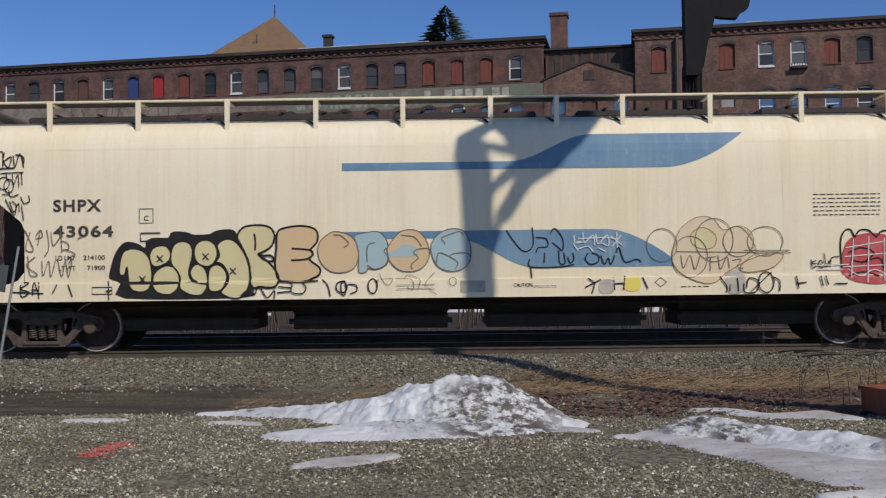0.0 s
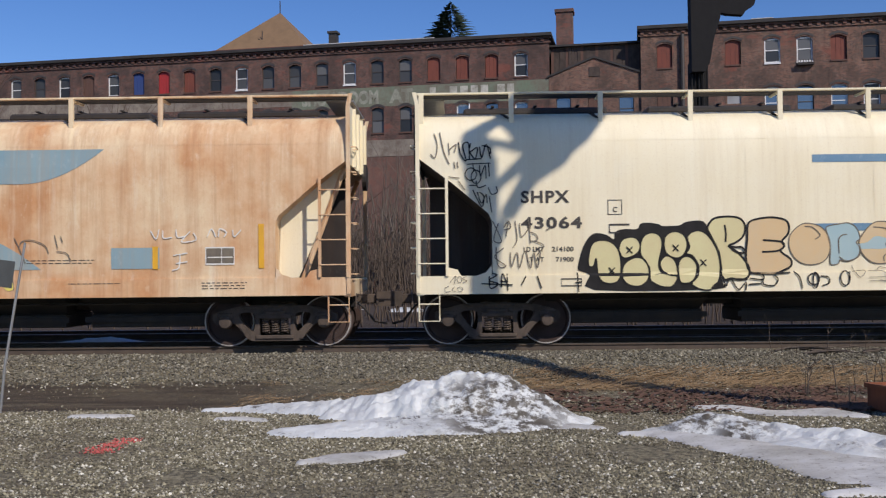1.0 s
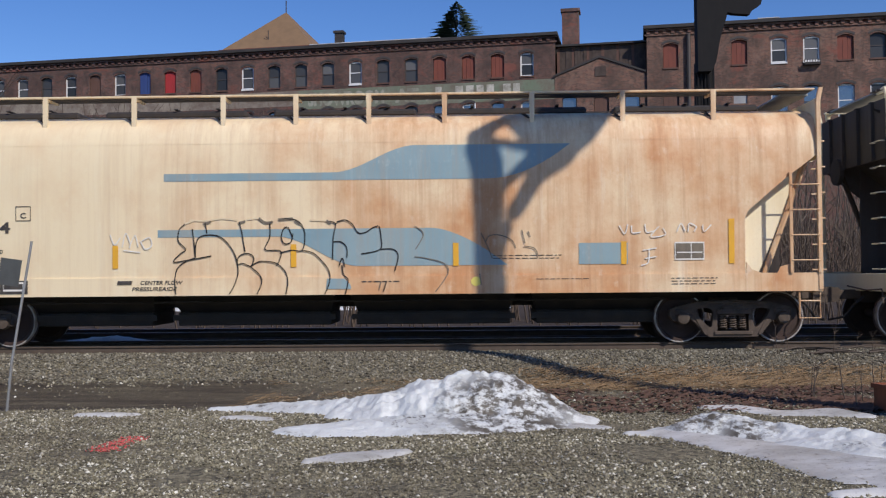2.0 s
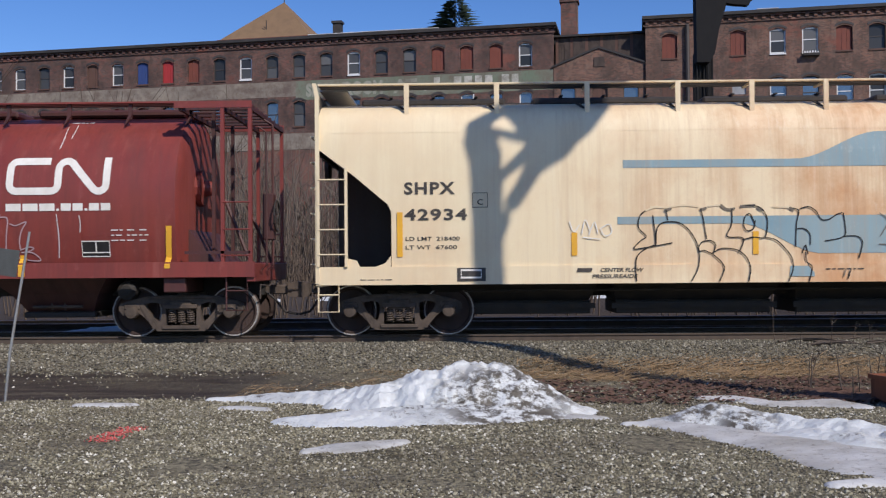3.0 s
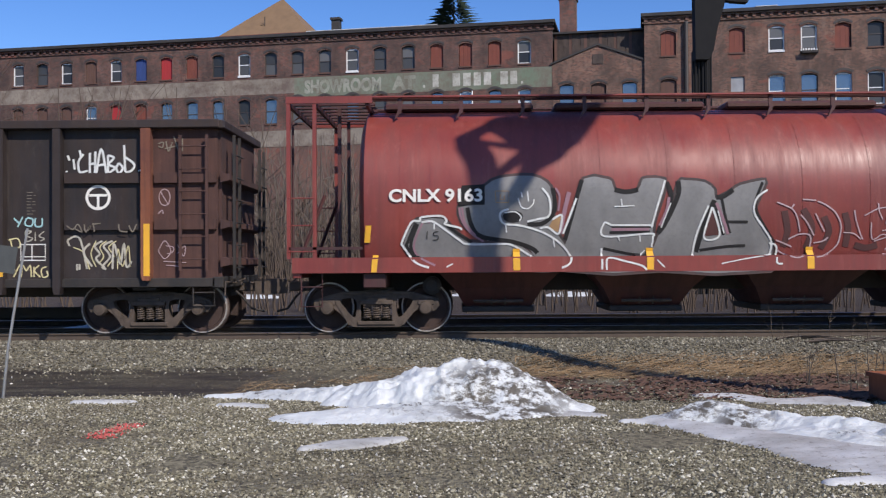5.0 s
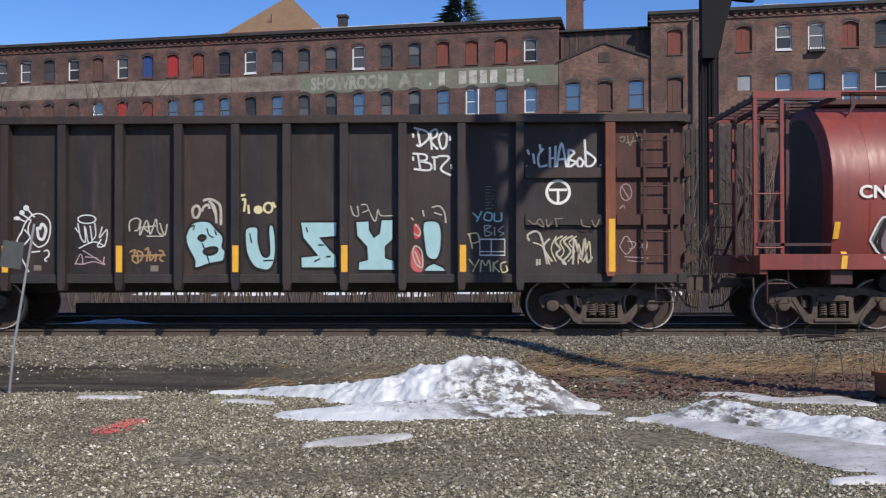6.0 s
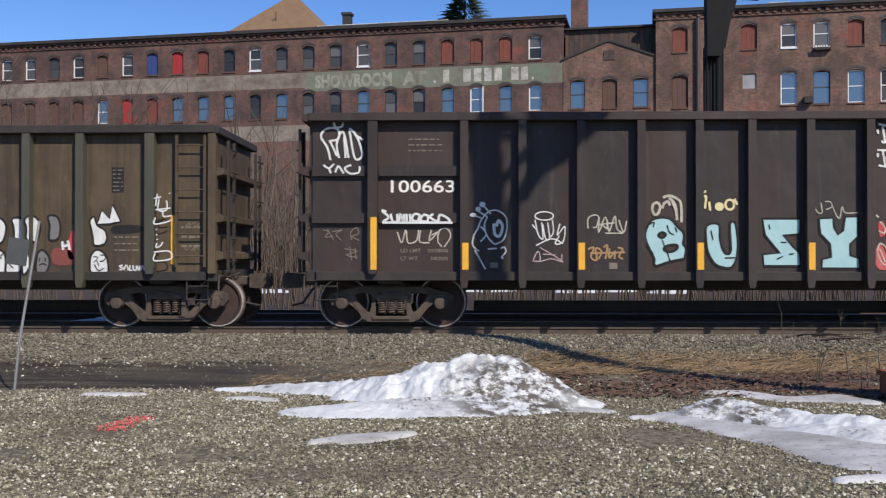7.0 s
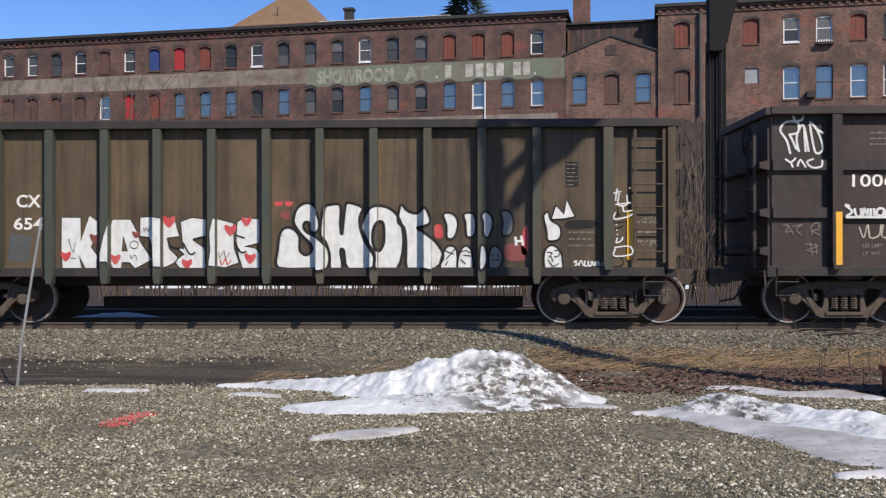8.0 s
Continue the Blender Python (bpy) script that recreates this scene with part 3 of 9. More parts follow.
def scatter(name, count, area, size, material, label, seed, rise=0.25, keep=None):
    """Loose stones as one mesh: squashed, turned eight-sided lumps."""
    rnd = np.random.RandomState(seed)
    x0, x1, y0, y1 = area
    px, py = rnd.uniform(x0, x1, count), rnd.uniform(y0, y1, count)
    ok = np.ones(count, bool) if keep is None else np.array([keep(a, b, r) for a, b, r in zip(px, py, rnd.uniform(0, 1, count))])
    px, py = px[ok], py[ok]
    n = len(px)
    s = size[0] * (size[1] / size[0]) ** (rnd.uniform(0, 1, n) ** 1.6)
    base = np.array([(1, 0, 0), (0, 1, 0), (-1, 0, 0), (0, -1, 0), (0, 0, 1), (0.1, 0.1, -1)], float)
    V = base[None] * s[:, None, None] * rnd.uniform(0.65, 1.2, (n, 6, 1)) * np.array([1, 0.85, 0.7])
    a = rnd.uniform(0, 2 * np.pi, n)
    c, q = np.cos(a), np.sin(a)
    X = V[..., 0] * c[:, None] - V[..., 1] * q[:, None]
    Y = V[..., 0] * q[:, None] + V[..., 1] * c[:, None]
    Z = V[..., 2] + 0.3 * V[..., 0]
    gz = np.array([ground_z(u, v) for u, v in zip(px, py)])
    P = np.stack([X + px[:, None], Y + py[:, None], Z + (gz + s * rise)[:, None]], -1).reshape(-1, 3)
    tri = np.array([(0, 1, 4), (1, 2, 4), (2, 3, 4), (3, 0, 4), (1, 0, 5), (2, 1, 5), (3, 2, 5), (0, 3, 5)])
    Fc = (tri[None] + 6 * np.arange(n)[:, None, None]).reshape(-1, 3)
    me = bpy.data.meshes.new(name)
    me.from_pydata(P.tolist(), [], Fc.tolist())
    me.materials.append(material)
    return tagged(new(name, me), label, "stones", kind="stuff")


def thin_out(x, y, r):
    muddy = noise.noise((x * 0.35, y * 0.8, 2.0))
    y = y + 0.6 * noise.noise((x * 0.8, y * 0.5, 8.0)) + 0.3 * noise.noise((x * 2.6, y * 2.0, 1.0))
    if 12.1 < y < 14.9:
        wet = min(max((-1.0 - x) / 2.0, 0.0), 1.0)
        return r < 0.42 - 0.30 * wet - muddy * 0.5
    bare = max(0.0, noise.noise((x * 0.9, y * 1.3, 6.0)) - 0.12) * 2.2
    return r < 0.95 - muddy * 0.4 - bare


scatter("gravel", 110000, (-5.6, 5.2, 6.2, 12.6), (0.007, 0.025), GRAVEL, "small mixed brown and pale gravel stones", 3, keep=thin_out)
scatter("gravel", 13000, (-8.0, 8.0, 11.8, 15.4), (0.010, 0.03), GRAVEL, "gravel stones scattered over muddy ground", 4, keep=thin_out)
scatter("ballast", 30000, (-9.5, 9.5, 14.7, 17.85), (0.016, 0.045), BALLAST, "grey crushed stone ballast beside the rail", 5, keep=lambda x, y, r: y > 15.15 + 0.25 * noise.noise((x * 0.7, 0, 0)) or r < 0.15)

# ---- track ----
def make_track(name, y, label):
    tr = thing(name, label, "railway track", pose(0, y, 0), kind="structure")
    prof = [(-0.075, -0.17), (0.075, -0.17), (0.075, -0.15), (0.012, -0.13), (0.012, -0.045), (0.036, -0.03), (0.036, -0.004), (0.028, 0.0), (-0.028, 0.0), (-0.036, -0.004), (-0.036, -0.03), (-0.012, -0.045), (-0.012, -0.13), (-0.075, -0.15)]
    for sgn in (-1, 1):
        bm = bmesh.new()
        a = [bm.verts.new((-60, sgn * 0.752 + u, v)) for u, v in prof]
        b = [bm.verts.new((60, sgn * 0.752 + u, v)) for u, v in prof]
        for i in range(len(prof)):
            j = (i + 1) % len(prof)
            bm.faces.new((a[i], b[i], b[j], a[j])).material_index = 1 if i in (6, 7, 8) else 0
        part("rail", bm, [RAIL_SIDE, RAIL_TOP], tr)
    shared = mesh_of("sleeper", bx(-0.11, 0.11, -1.28, 1.28, -0.30, -0.158, 0.012), SLEEPER)
    for i in range(50):
        s = part("sleeper", shared, None, tr)
        s.location = (-13.5 + 0.54 * i + 0.03 * math.sin(i * 7.3), 0.03 * math.sin(i * 3.1), 0.004 * math.sin(i * 5.0))
    return tr


make_track("track_1", TRACK_Y, "rusty rails with worn heads on wooden sleepers")
make_track("track_2", TRACK_Y + 4.3, "unused rusty rails on sleepers behind the train")

# ---- snow ----
def snow_heap(name, label, ridges, area, cell, seed, rough=0.03, mat=None):
    """Old snow: ridges of (x, y, half width, height) points, joined, with a ragged edge and a lumpy crust."""
    x0, x1, y0, y1 = area
    nx, ny = int((x1 - x0) / cell) + 1, int((y1 - y0) / cell) + 1
    X, Y = np.meshgrid(x0 + cell * np.arange(nx), y0 + cell * np.arange(ny))
    fray = np.array([[noise.noise((x * 1.6, y * 1.6, seed)) * 0.22 + noise.noise((x * 5.0, y * 5.0, seed + 2)) * 0.13 for x in X[0]] for y in Y[:, 0]])
    H = np.full(X.shape, -0.03)
    for ridge in ridges:
        for (ax, ay, aw, ah), (bx_, by, bw, bh) in zip(ridge, ridge[1:]):
            dx, dy = bx_ - ax, by - ay
            t = np.clip(((X - ax) * dx + (Y - ay) * dy) / max(dx * dx + dy * dy, 1e-6), 0, 1)
            d = np.hypot(X - ax - t * dx, Y - ay - t * dy)
            w, h = aw + (bw - aw) * t, ah + (bh - ah) * t
            q = d / (w * (1 + fray))
            H = np.maximum(H, np.where(q < 1, h * (1 - np.clip(q, 0, 1) ** 1.7) + 0.012 * (1 - q), -0.03 * np.minimum(1, (q - 1) * 6)))
    for j in range(ny):
        for i in range(nx):
            h = H[j, i]
            if h > 0:
                x, y = X[j, i], Y[j, i]
                big = 0.5 - abs(noise.noise((x * 2.0 + 0.8 * y, y * 2.6, seed + 3))) * 2.0
                mid = 0.35 - abs(noise.noise((x * 5.5, y * 6.5, seed + 5))) * 1.3
                H[j, i] = h + min(1.0, h * 5) * rough * (big + mid * 0.8 + 0.5 * noise.noise((x * 16.0, y * 16.0, seed + 7)))
    idx, verts, faces = {}, [], []
    for j in range(ny - 1):
        for i in range(nx - 1):
            if H[j:j + 2, i:i + 2].max() > -0.004:
                q = []
                for a, b in ((j, i), (j, i + 1), (j + 1, i + 1), (j + 1, i)):
                    if (a, b) not in idx:
                        idx[a, b] = len(verts)
                        x, y = float(X[a, b]), float(Y[a, b])
                        verts.append((x, y, ground_z(x, y) + 0.014 + float(H[a, b])))
                    q.append(idx[a, b])
                faces.append(q)
    me = bpy.data.meshes.new(name)
    me.from_pydata(verts, [], faces)
    me.polygons.foreach_set("use_smooth", [True] * len(faces))
    me.materials.append(mat or SNOW)
    return tagged(new(name, me), label, "snow", "melting snow heaps")


snow_heap("snow_heap", "melting grey-white snow heap on gravel, long low tail", [
    [(-3.1, 12.05, 0.04, 0.015), (-2.5, 11.98, 0.17, 0.05), (-1.8, 11.78, 0.30, 0.09), (-1.0, 11.5, 0.45, 0.17)],
    [(-1.75, 10.1, 0.20, 0.03), (-1.3, 10.22, 0.40, 0.06), (-0.4, 10.45, 0.50, 0.10), (0.1, 10.6, 0.5, 0.12)],
    [(-1.2, 11.4, 0.42, 0.15), (-0.72, 11.25, 0.55, 0.28), (-0.33, 11.2, 0.66, 0.40), (0.0, 11.15, 0.72, 0.48), (0.42, 11.1, 0.72, 0.44), (0.74, 11.0, 0.62, 0.26), (1.05, 10.9, 0.36, 0.09)],
    [(0.0, 10.6, 0.45, 0.12), (0.5, 10.55, 0.36, 0.09), (0.95, 10.6, 0.24, 0.05)]],
    (-3.4, 2.0, 9.3, 12.8), 0.022, 1.0, 0.06)
snow_heap("snow_patch", "grey melting edge of a snow heap", [[(0.95, 10.75, 0.24, 0.03), (1.25, 10.55, 0.17, 0.015), (1.5, 10.38, 0.06, 0.008)]], (0.6, 1.8, 10.2, 11.2), 0.022, 3.0, 0.02, THIN_ICE)
snow_heap("snow_heap", "melting snow heap with grey crust on gravel", [
    [(2.02, 10.08, 0.16, 0.03), (2.36, 10.02, 0.32, 0.15), (2.72, 9.92, 0.38, 0.18), (3.0, 9.72, 0.34, 0.12), (3.3, 9.4, 0.34, 0.09), (3.6, 9.1, 0.40, 0.12), (3.9, 8.85, 0.35, 0.08)],
    [(3.1, 9.1, 0.3, 0.06), (3.5, 8.7, 0.4, 0.08)],
    [(3.78, 8.72, 0.20, 0.11), (4.1, 8.6, 0.32, 0.19), (4.6, 8.45, 0.36, 0.18)]],
    (1.6, 5.2, 7.8, 10.8), 0.022, 9.0, 0.06)
snow_heap("snow_patch", "thin grey ice sheet before a snow heap", [
    [(1.66, 9.95, 0.06, 0.01), (2.0, 9.95, 0.18, 0.02), (2.4, 9.45, 0.26, 0.02), (2.95, 8.85, 0.46, 0.03), (3.4, 8.15, 0.66, 0.035), (3.85, 7.8, 0.68, 0.03), (4.6, 7.7, 0.5, 0.02)],
    [(2.7, 7.2, 0.07, 0.012), (3.2, 7.32, 0.13, 0.02), (4.2, 7.5, 0.3, 0.02)]], (1.3, 5.2, 6.8, 10.6), 0.022, 12.0, 0.02, THIN_ICE)
snow_heap("snow_patch", "thin icy snow patch on gravel", [[(-1.36, 8.58, 0.06, 0.01), (-1.12, 8.72, 0.17, 0.025), (-0.78, 8.84, 0.15, 0.025), (-0.5, 8.95, 0.04, 0.01)]], (-1.8, 0.0, 8.2, 9.4), 0.022, 17.0, 0.02, THIN_ICE)
snow_heap("snow_patch", "thin strip of snow on dead grass", [[(2.85, 11.85, 0.07, 0.01), (3.25, 11.8, 0.18, 0.02), (3.6, 11.45, 0.15, 0.015), (4.2, 11.4, 0.26, 0.03), (4.5, 11.15, 0.12, 0.01)]], (2.4, 5.1, 10.7, 12.4), 0.025, 23.0, 0.02, THIN_ICE)
snow_heap("snow_patch", "small snow remnant on muddy gravel", [[(-4.5, 11.42, 0.04, 0.01), (-4.15, 11.45, 0.10, 0.02), (-3.85, 11.58, 0.05, 0.01)]], (-5.0, -3.4, 11.0, 12.0), 0.025, 29.0, 0.02, THIN_ICE)
snow_heap("snow_patch", "small snow remnant beside the heap", [[(-2.7, 11.0, 0.04, 0.01), (-2.4, 11.0, 0.10, 0.02), (-2.15, 10.92, 0.05, 0.01)]], (-3.1, -1.9, 10.5, 11.5), 0.025, 31.0, 0.02, THIN_ICE)
snow_heap("snow_patch", "low snow drift in the shade beyond the track", [[(-8.6, 21.1, 0.2, 0.05), (-7.6, 21.1, 0.35, 0.17), (-6.7, 21.1, 0.2, 0.05)]], (-9.6, -5.6, 20.4, 21.8), 0.05, 40.0, 0.04)
for i, (x, y, r) in enumerate([(-5.5, 44, 0.7), (0.9, 45, 1.0), (-9.6, 43, 1.3), (4.9, 44, 0.8), (6.8, 45, 0.5), (8.8, 43, 0.6), (-2.2, 42, 0.4), (-13.5, 44, 1.2)]):
    snow_heap("snow_patch", "old snow behind the tracks", [[(x - r * 0.7, y, 0.6, 0.12), (x, y, 0.8, 0.16), (x + r, y + 0.4, 0.5, 0.10)]], (x - 3, x + 3, y - 2.2, y + 2.2), 0.1, 41.0 + i, 0.05)

# ---- the long brick mill behind the tracks ----
MILL = pose(0, 79.2, 0, 0, 0, math.degrees(math.atan2(-0.181, 1.0)))
mill = thing("mill_building", "long old red-brick mill with arched windows and flat roof", "building", MILL)
RIGHT = 34.0
DOORX = 0.45
LEFT = -62.0


def wall_with_holes(x0, x1, z0, z1, holes, depth=0.42, y=0.0):
    """A wall with thickness; holes are boxes in x and z that go right through."""
    bm = bmesh.new()
    xs = sorted({x0, x1, *[h[0] for h in holes], *[h[1] for h in holes]})
    zs = sorted({z0, z1, *[h[2] for h in holes], *[h[3] for h in holes]})
    inside = lambda x, z: any(a < x < b and c < z < d for a, b, c, d in holes)
    solid = [[not inside((xs[i] + xs[i + 1]) / 2, (zs[j] + zs[j + 1]) / 2) for i in range(len(xs) - 1)] for j in range(len(zs) - 1)]
    cache = {}

    def v(i, j, k):
        if (i, j, k) not in cache:
            cache[i, j, k] = bm.verts.new((xs[i], y + (depth if k else 0.0), zs[j]))
        return cache[i, j, k]
    J, I = len(zs) - 1, len(xs) - 1
    for j in range(J):
        for i in range(I):
            if not solid[j][i]:
                continue
            bm.faces.new((v(i, j, 0), v(i + 1, j, 0), v(i + 1, j + 1, 0), v(i, j + 1, 0)))
            bm.faces.new((v(i, j, 1), v(i, j + 1, 1), v(i + 1, j + 1, 1), v(i + 1, j, 1)))
            for di, dj, (a, b) in ((-1, 0, ((i, j), (i, j + 1))), (1, 0, ((i + 1, j), (i + 1, j + 1))), (0, -1, ((i, j), (i + 1, j))), (0, 1, ((i, j + 1), (i + 1, j + 1)))):
                ii, jj = i + di, j + dj
                if not (0 <= ii < I and 0 <= jj < J and solid[jj][ii]):
                    bm.faces.new((v(*a, 0), v(*b, 0), v(*b, 1), v(*a, 1)))
    return bm


COLS = [-41.94 + 2.3655 * i - 0.00047 * i * (20 - i) for i in range(21)]
COLS = [-44.4, -46.8, -49.2] + COLS
RCOLS = [16.56, 21.67, 24.54, 26.88, 29.31, 31.6]
GCOLS = [8.71, 11.22, 13.6]
W1, W2 = 0.54, 0.52
ROW1, ROW2 = (17.05, 18.95), (12.95, 15.05)
holes_l = [(c - W1, c + W1, *ROW1) for c in COLS] + [(c - W2, c + W2, *ROW2) for c in COLS]
holes_r = [(c - 0.58, c + 0.58, 17.1, 19.0) for c in RCOLS] + [(c - 0.6, c + 0.6, 12.8, 15.3) for c in RCOLS if c != 21.67] + [(21.2, 22.2, 14.1, 15.25)]
holes_g = [(c - 0.58, c + 0.58, 13.0, 15.25) for c in GCOLS]
part("wall", wall_with_holes(LEFT, 7.6, 11.2, 20.0, holes_l), BRICK, mill)
part("wall", wall_with_holes(14.75, RIGHT, 11.2, 20.0, holes_r, y=-0.25), BRICK_WARM, mill)
part("wall", wall_with_holes(7.6, 14.75, 11.2, 16.9, holes_g, y=-0.05), BRICK_WARM, mill)
bm = slab(bmesh.new(), [(7.6, 16.9), (14.75, 16.9), (11.15, 18.25)], -0.05, 0.35)
part("gable", bm, BRICK_WARM, mill, "brick gable over the link block")
bm = slab(bmesh.new(), [(7.45, 16.8), (11.15, 18.2), (14.9, 16.8), (14.9, 16.95), (11.15, 18.38), (7.45, 16.95)], -0.15, 0.3)
part("gable_coping", bm, TAR, mill)
for i in range(30):
    x = 7.7 + i * 0.235
    t = abs(x - 11.15) / 3.7
    part("cladding_board", bx(x, x + 0.225, 0.9 + 0.02 * (i % 3), 0.95 + 0.02 * (i % 3), 16.9 + 0.02 * (i % 4), 19.45 - 0.06 * (i % 2)), WOOD_GREY if i % 5 else BOARD_BROWN, mill)
part("link_roof", bx(7.6, 14.75, 0.6, 6.0, 19.4, 19.55), TAR, mill)
part("low_wall", bx(LEFT, RIGHT, 0.02, 0.42, -0.5, 11.2), BRICK_LOW, mill, "streaked lower brick wall")
part("back_wall", bx(LEFT, RIGHT, 13.0, 13.4, -0.5, 20.0), BRICK, mill)
part("end_wall", bx(LEFT - 0.4, LEFT, 0.0, 13.4, -0.5, 20.0), BRICK, mill)
part("end_wall", bx(RIGHT, RIGHT + 0.4, 0.0, 13.4, -0.5, 20.0), BRICK_WARM, mill)
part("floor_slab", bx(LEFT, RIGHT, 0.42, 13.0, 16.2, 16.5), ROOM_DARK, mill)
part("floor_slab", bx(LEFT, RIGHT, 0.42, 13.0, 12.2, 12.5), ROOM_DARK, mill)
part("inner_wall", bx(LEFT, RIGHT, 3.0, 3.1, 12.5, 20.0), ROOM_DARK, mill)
# cornices: a stepped band, brackets and a tarred roof edge
for x0, x1, y, mt in ((LEFT, 7.75, 0.0, BRICK), (14.6, RIGHT, -0.25, BRICK_WARM)):
    bm = bmesh.new()
    box(bm, x0, x1, y - 0.10, y, 19.62, 19.76)
    box(bm, x0, x1, y - 0.22, y, 19.98, 20.12)
    part("cornice", bm, mt, mill)
    bracket = mesh_of("cornice_bracket", bx(0, 0.26, y - 0.18, y, 19.76, 19.98), mt)
    for i in range(int((x1 - x0) / 0.62)):
        part("cornice_bracket", bracket, None, mill).location = (x0 + 0.15 + i * 0.62, 0, 0)
    bm = bmesh.new()
    box(bm, x0 - 0.1, x1 + 0.1, y - 0.42, 13.5, 20.12, 20.40, 0.03)
    part("roof", bm, TAR, mill, "flat tarred roof edge")
for x0, x1, y in ((-12.7, -1.6, -0.42), (23.0, 24.6, -0.66)):
    part("roof_snow", bx(x0, x1, y, y + 0.5, 20.403, 20.48, 0.02), THIN_ICE, mill, "thin line of snow on the roof edge")
door = part("door", bx(DOORX - 0.63, DOORX + 0.45, -0.07, 0.016, 7.4, 10.6, 0.01), TRIM_WHITE, mill, "weathered white door in the low wall")
part("door_panel", bx(DOORX - 0.48, DOORX + 0.30, -0.085, -0.07, 9.2, 10.4), TRIM_WHITE, door)
part("door_panel", bx(DOORX - 0.48, DOORX + 0.30, -0.085, -0.07, 7.6, 9.0), TRIM_WHITE, door)
part("vent_pipe", rod(bmesh.new(), (DOORX + 0.72, -0.12, 9.3), (DOORX + 0.72, -0.12, 15.0), 0.06), TRIM_WHITE, mill, "thin white pipe on the wall")
meter = part("meter_box", bx(DOORX + 1.28, DOORX + 1.75, -0.32, 0.0, 7.5, 8.15, 0.02), TRIM_WHITE, mill, "small white box on the wall")
part("bracket", bx(DOORX + 0.75, DOORX + 1.28, -0.2, 0.0, 8.03, 8.13), TRIM_WHITE, meter)
# painted sign band and whitewash bands
part("sign_band", bx(-13.9, 7.55, -0.006, 0.0, 15.12, 16.72), BAND_GREEN, mill, "faded green painted sign band")
part("wash_band", bx(-44.0, -13.9, -0.005, 0.0, 15.45, 16.72), BAND_GREY, mill, "worn whitewashed band")
part("wash_band", bx(-44.0, 7.0, -0.012, 0.019, 11.0, 12.35), BAND_GREY, mill, "worn pale band")
for word, xa, xb in (("SHOWROOM", -13.0, -6.4), ("AT", -5.5, -3.5)):
    bm = lettering(bmesh.new(), word, xa, 15.35, xb, 16.5, 0.05)
    for v in bm.verts:
        v.co.y = -0.012
    part("sign_word", bm, SIGN_FAINT, mill, "almost vanished white sign letters")
for x, w in ((-2.9, 0.18), (-2.1, 0.5), (-0.45, 0.62), (0.42, 0.62), (1.28, 0.58), (2.1, 0.6), (3.45, 0.6), (4.25, 0.55), (5.1, 0.16)):
    part("sign_bar", bx(x, x + w, -0.014, -0.006, 15.45, 16.5 if w > 0.3 else 15.65), SIGN_WHITE, mill, "worn white painted sign character")


def window(x, z0, z1, half, y, kind_of, trim, lit=0.5):
    """A sash window or a boarded one, under a segmental brick arch, with a stone sill."""
    w = part("window", bx(x - half - 0.02, x + half + 0.02, y - 0.07, y + 0.2, z0 - 0.12, z0), BOARD_BROWN if kind_of != "white" else TRIM_WHITE, mill)
    bm = bmesh.new()
    n = 6
    low = [(x - half + 2 * half * i / n, z1 - 0.19 + 0.20 * math.sin(math.pi * i / n)) for i in range(n + 1)]
    slab(bm, low + [(x + half, z1), (x - half, z1)], y + 0.0, y + 0.3)
    part("arch_fill", bm, BRICK, w)
    bm = bmesh.new()
    up = [(x - half - 0.09 + (2 * half + 0.18) * i / n, z1 - 0.10 + 0.22 * math.sin(math.pi * i / n)) for i in range(n + 1)]
    up2 = [(a, b + 0.17) for a, b in up]
    slab(bm, up + up2[::-1], y - 0.035, y + 0.02)
    part("arch", bm, TRIM_DARK if kind_of != "warm" else BRICK_WARM, w)
    d = 0.10 if kind_of == "white" else 0.16
    if kind_of in ("red", "brown", "bright", "blue"):
        mt = {"red": BOARD_RED, "brown": BOARD_BROWN, "bright": BOARD_BRIGHT, "blue": BOARD_BLUE}[kind_of]
        for k in range(3):
            a = x - half + 0.03 + k * (2 * half - 0.06) / 3
            part("board", bx(a, a + (2 * half - 0.06) / 3 - 0.015, y + d, y + d + 0.05, z0, z1 - 0.02), mt, w)
        return
    bm = bmesh.new()
    f = 0.10 if trim is TRIM_WHITE else 0.06
    zt, zm = z1 - 0.04, (z0 + z1) / 2
    box(bm, x - half, x - half + f, y + d, y + d + 0.1, z0, zt)
    box(bm, x + half - f, x + half, y + d, y + d + 0.1, z0, zt)
    box(bm, x - half + f, x + half - f, y + d, y + d + 0.1, zt - f * 1.2, zt)
    box(bm, x - half + f, x + half - f, y + d, y + d + 0.1, z0, z0 + f)
    box(bm, x - half + f, x + half - f, y + d + 0.01, y + d + 0.11, zm - 0.035, zm + 0.035)
    part("window_frame", bm, trim, w)
    for a, b in ((z0 + f, zm - 0.035), (zm + 0.035, zt - f * 1.2)):
        part("pane", bx(x - half + f, x + half - f, y + d + 0.05, y + d + 0.058, a, b), GLASS_DIM if z0 > 16 or lit > 0.8 else GLASS, w)
    if lit > 0.62:
        part("blind", bx(x - half + f, x + half - f, y + d + 0.09, y + d + 0.10, z0 + (z1 - z0) * (1.1 - lit), zt - f), CURTAIN, w)


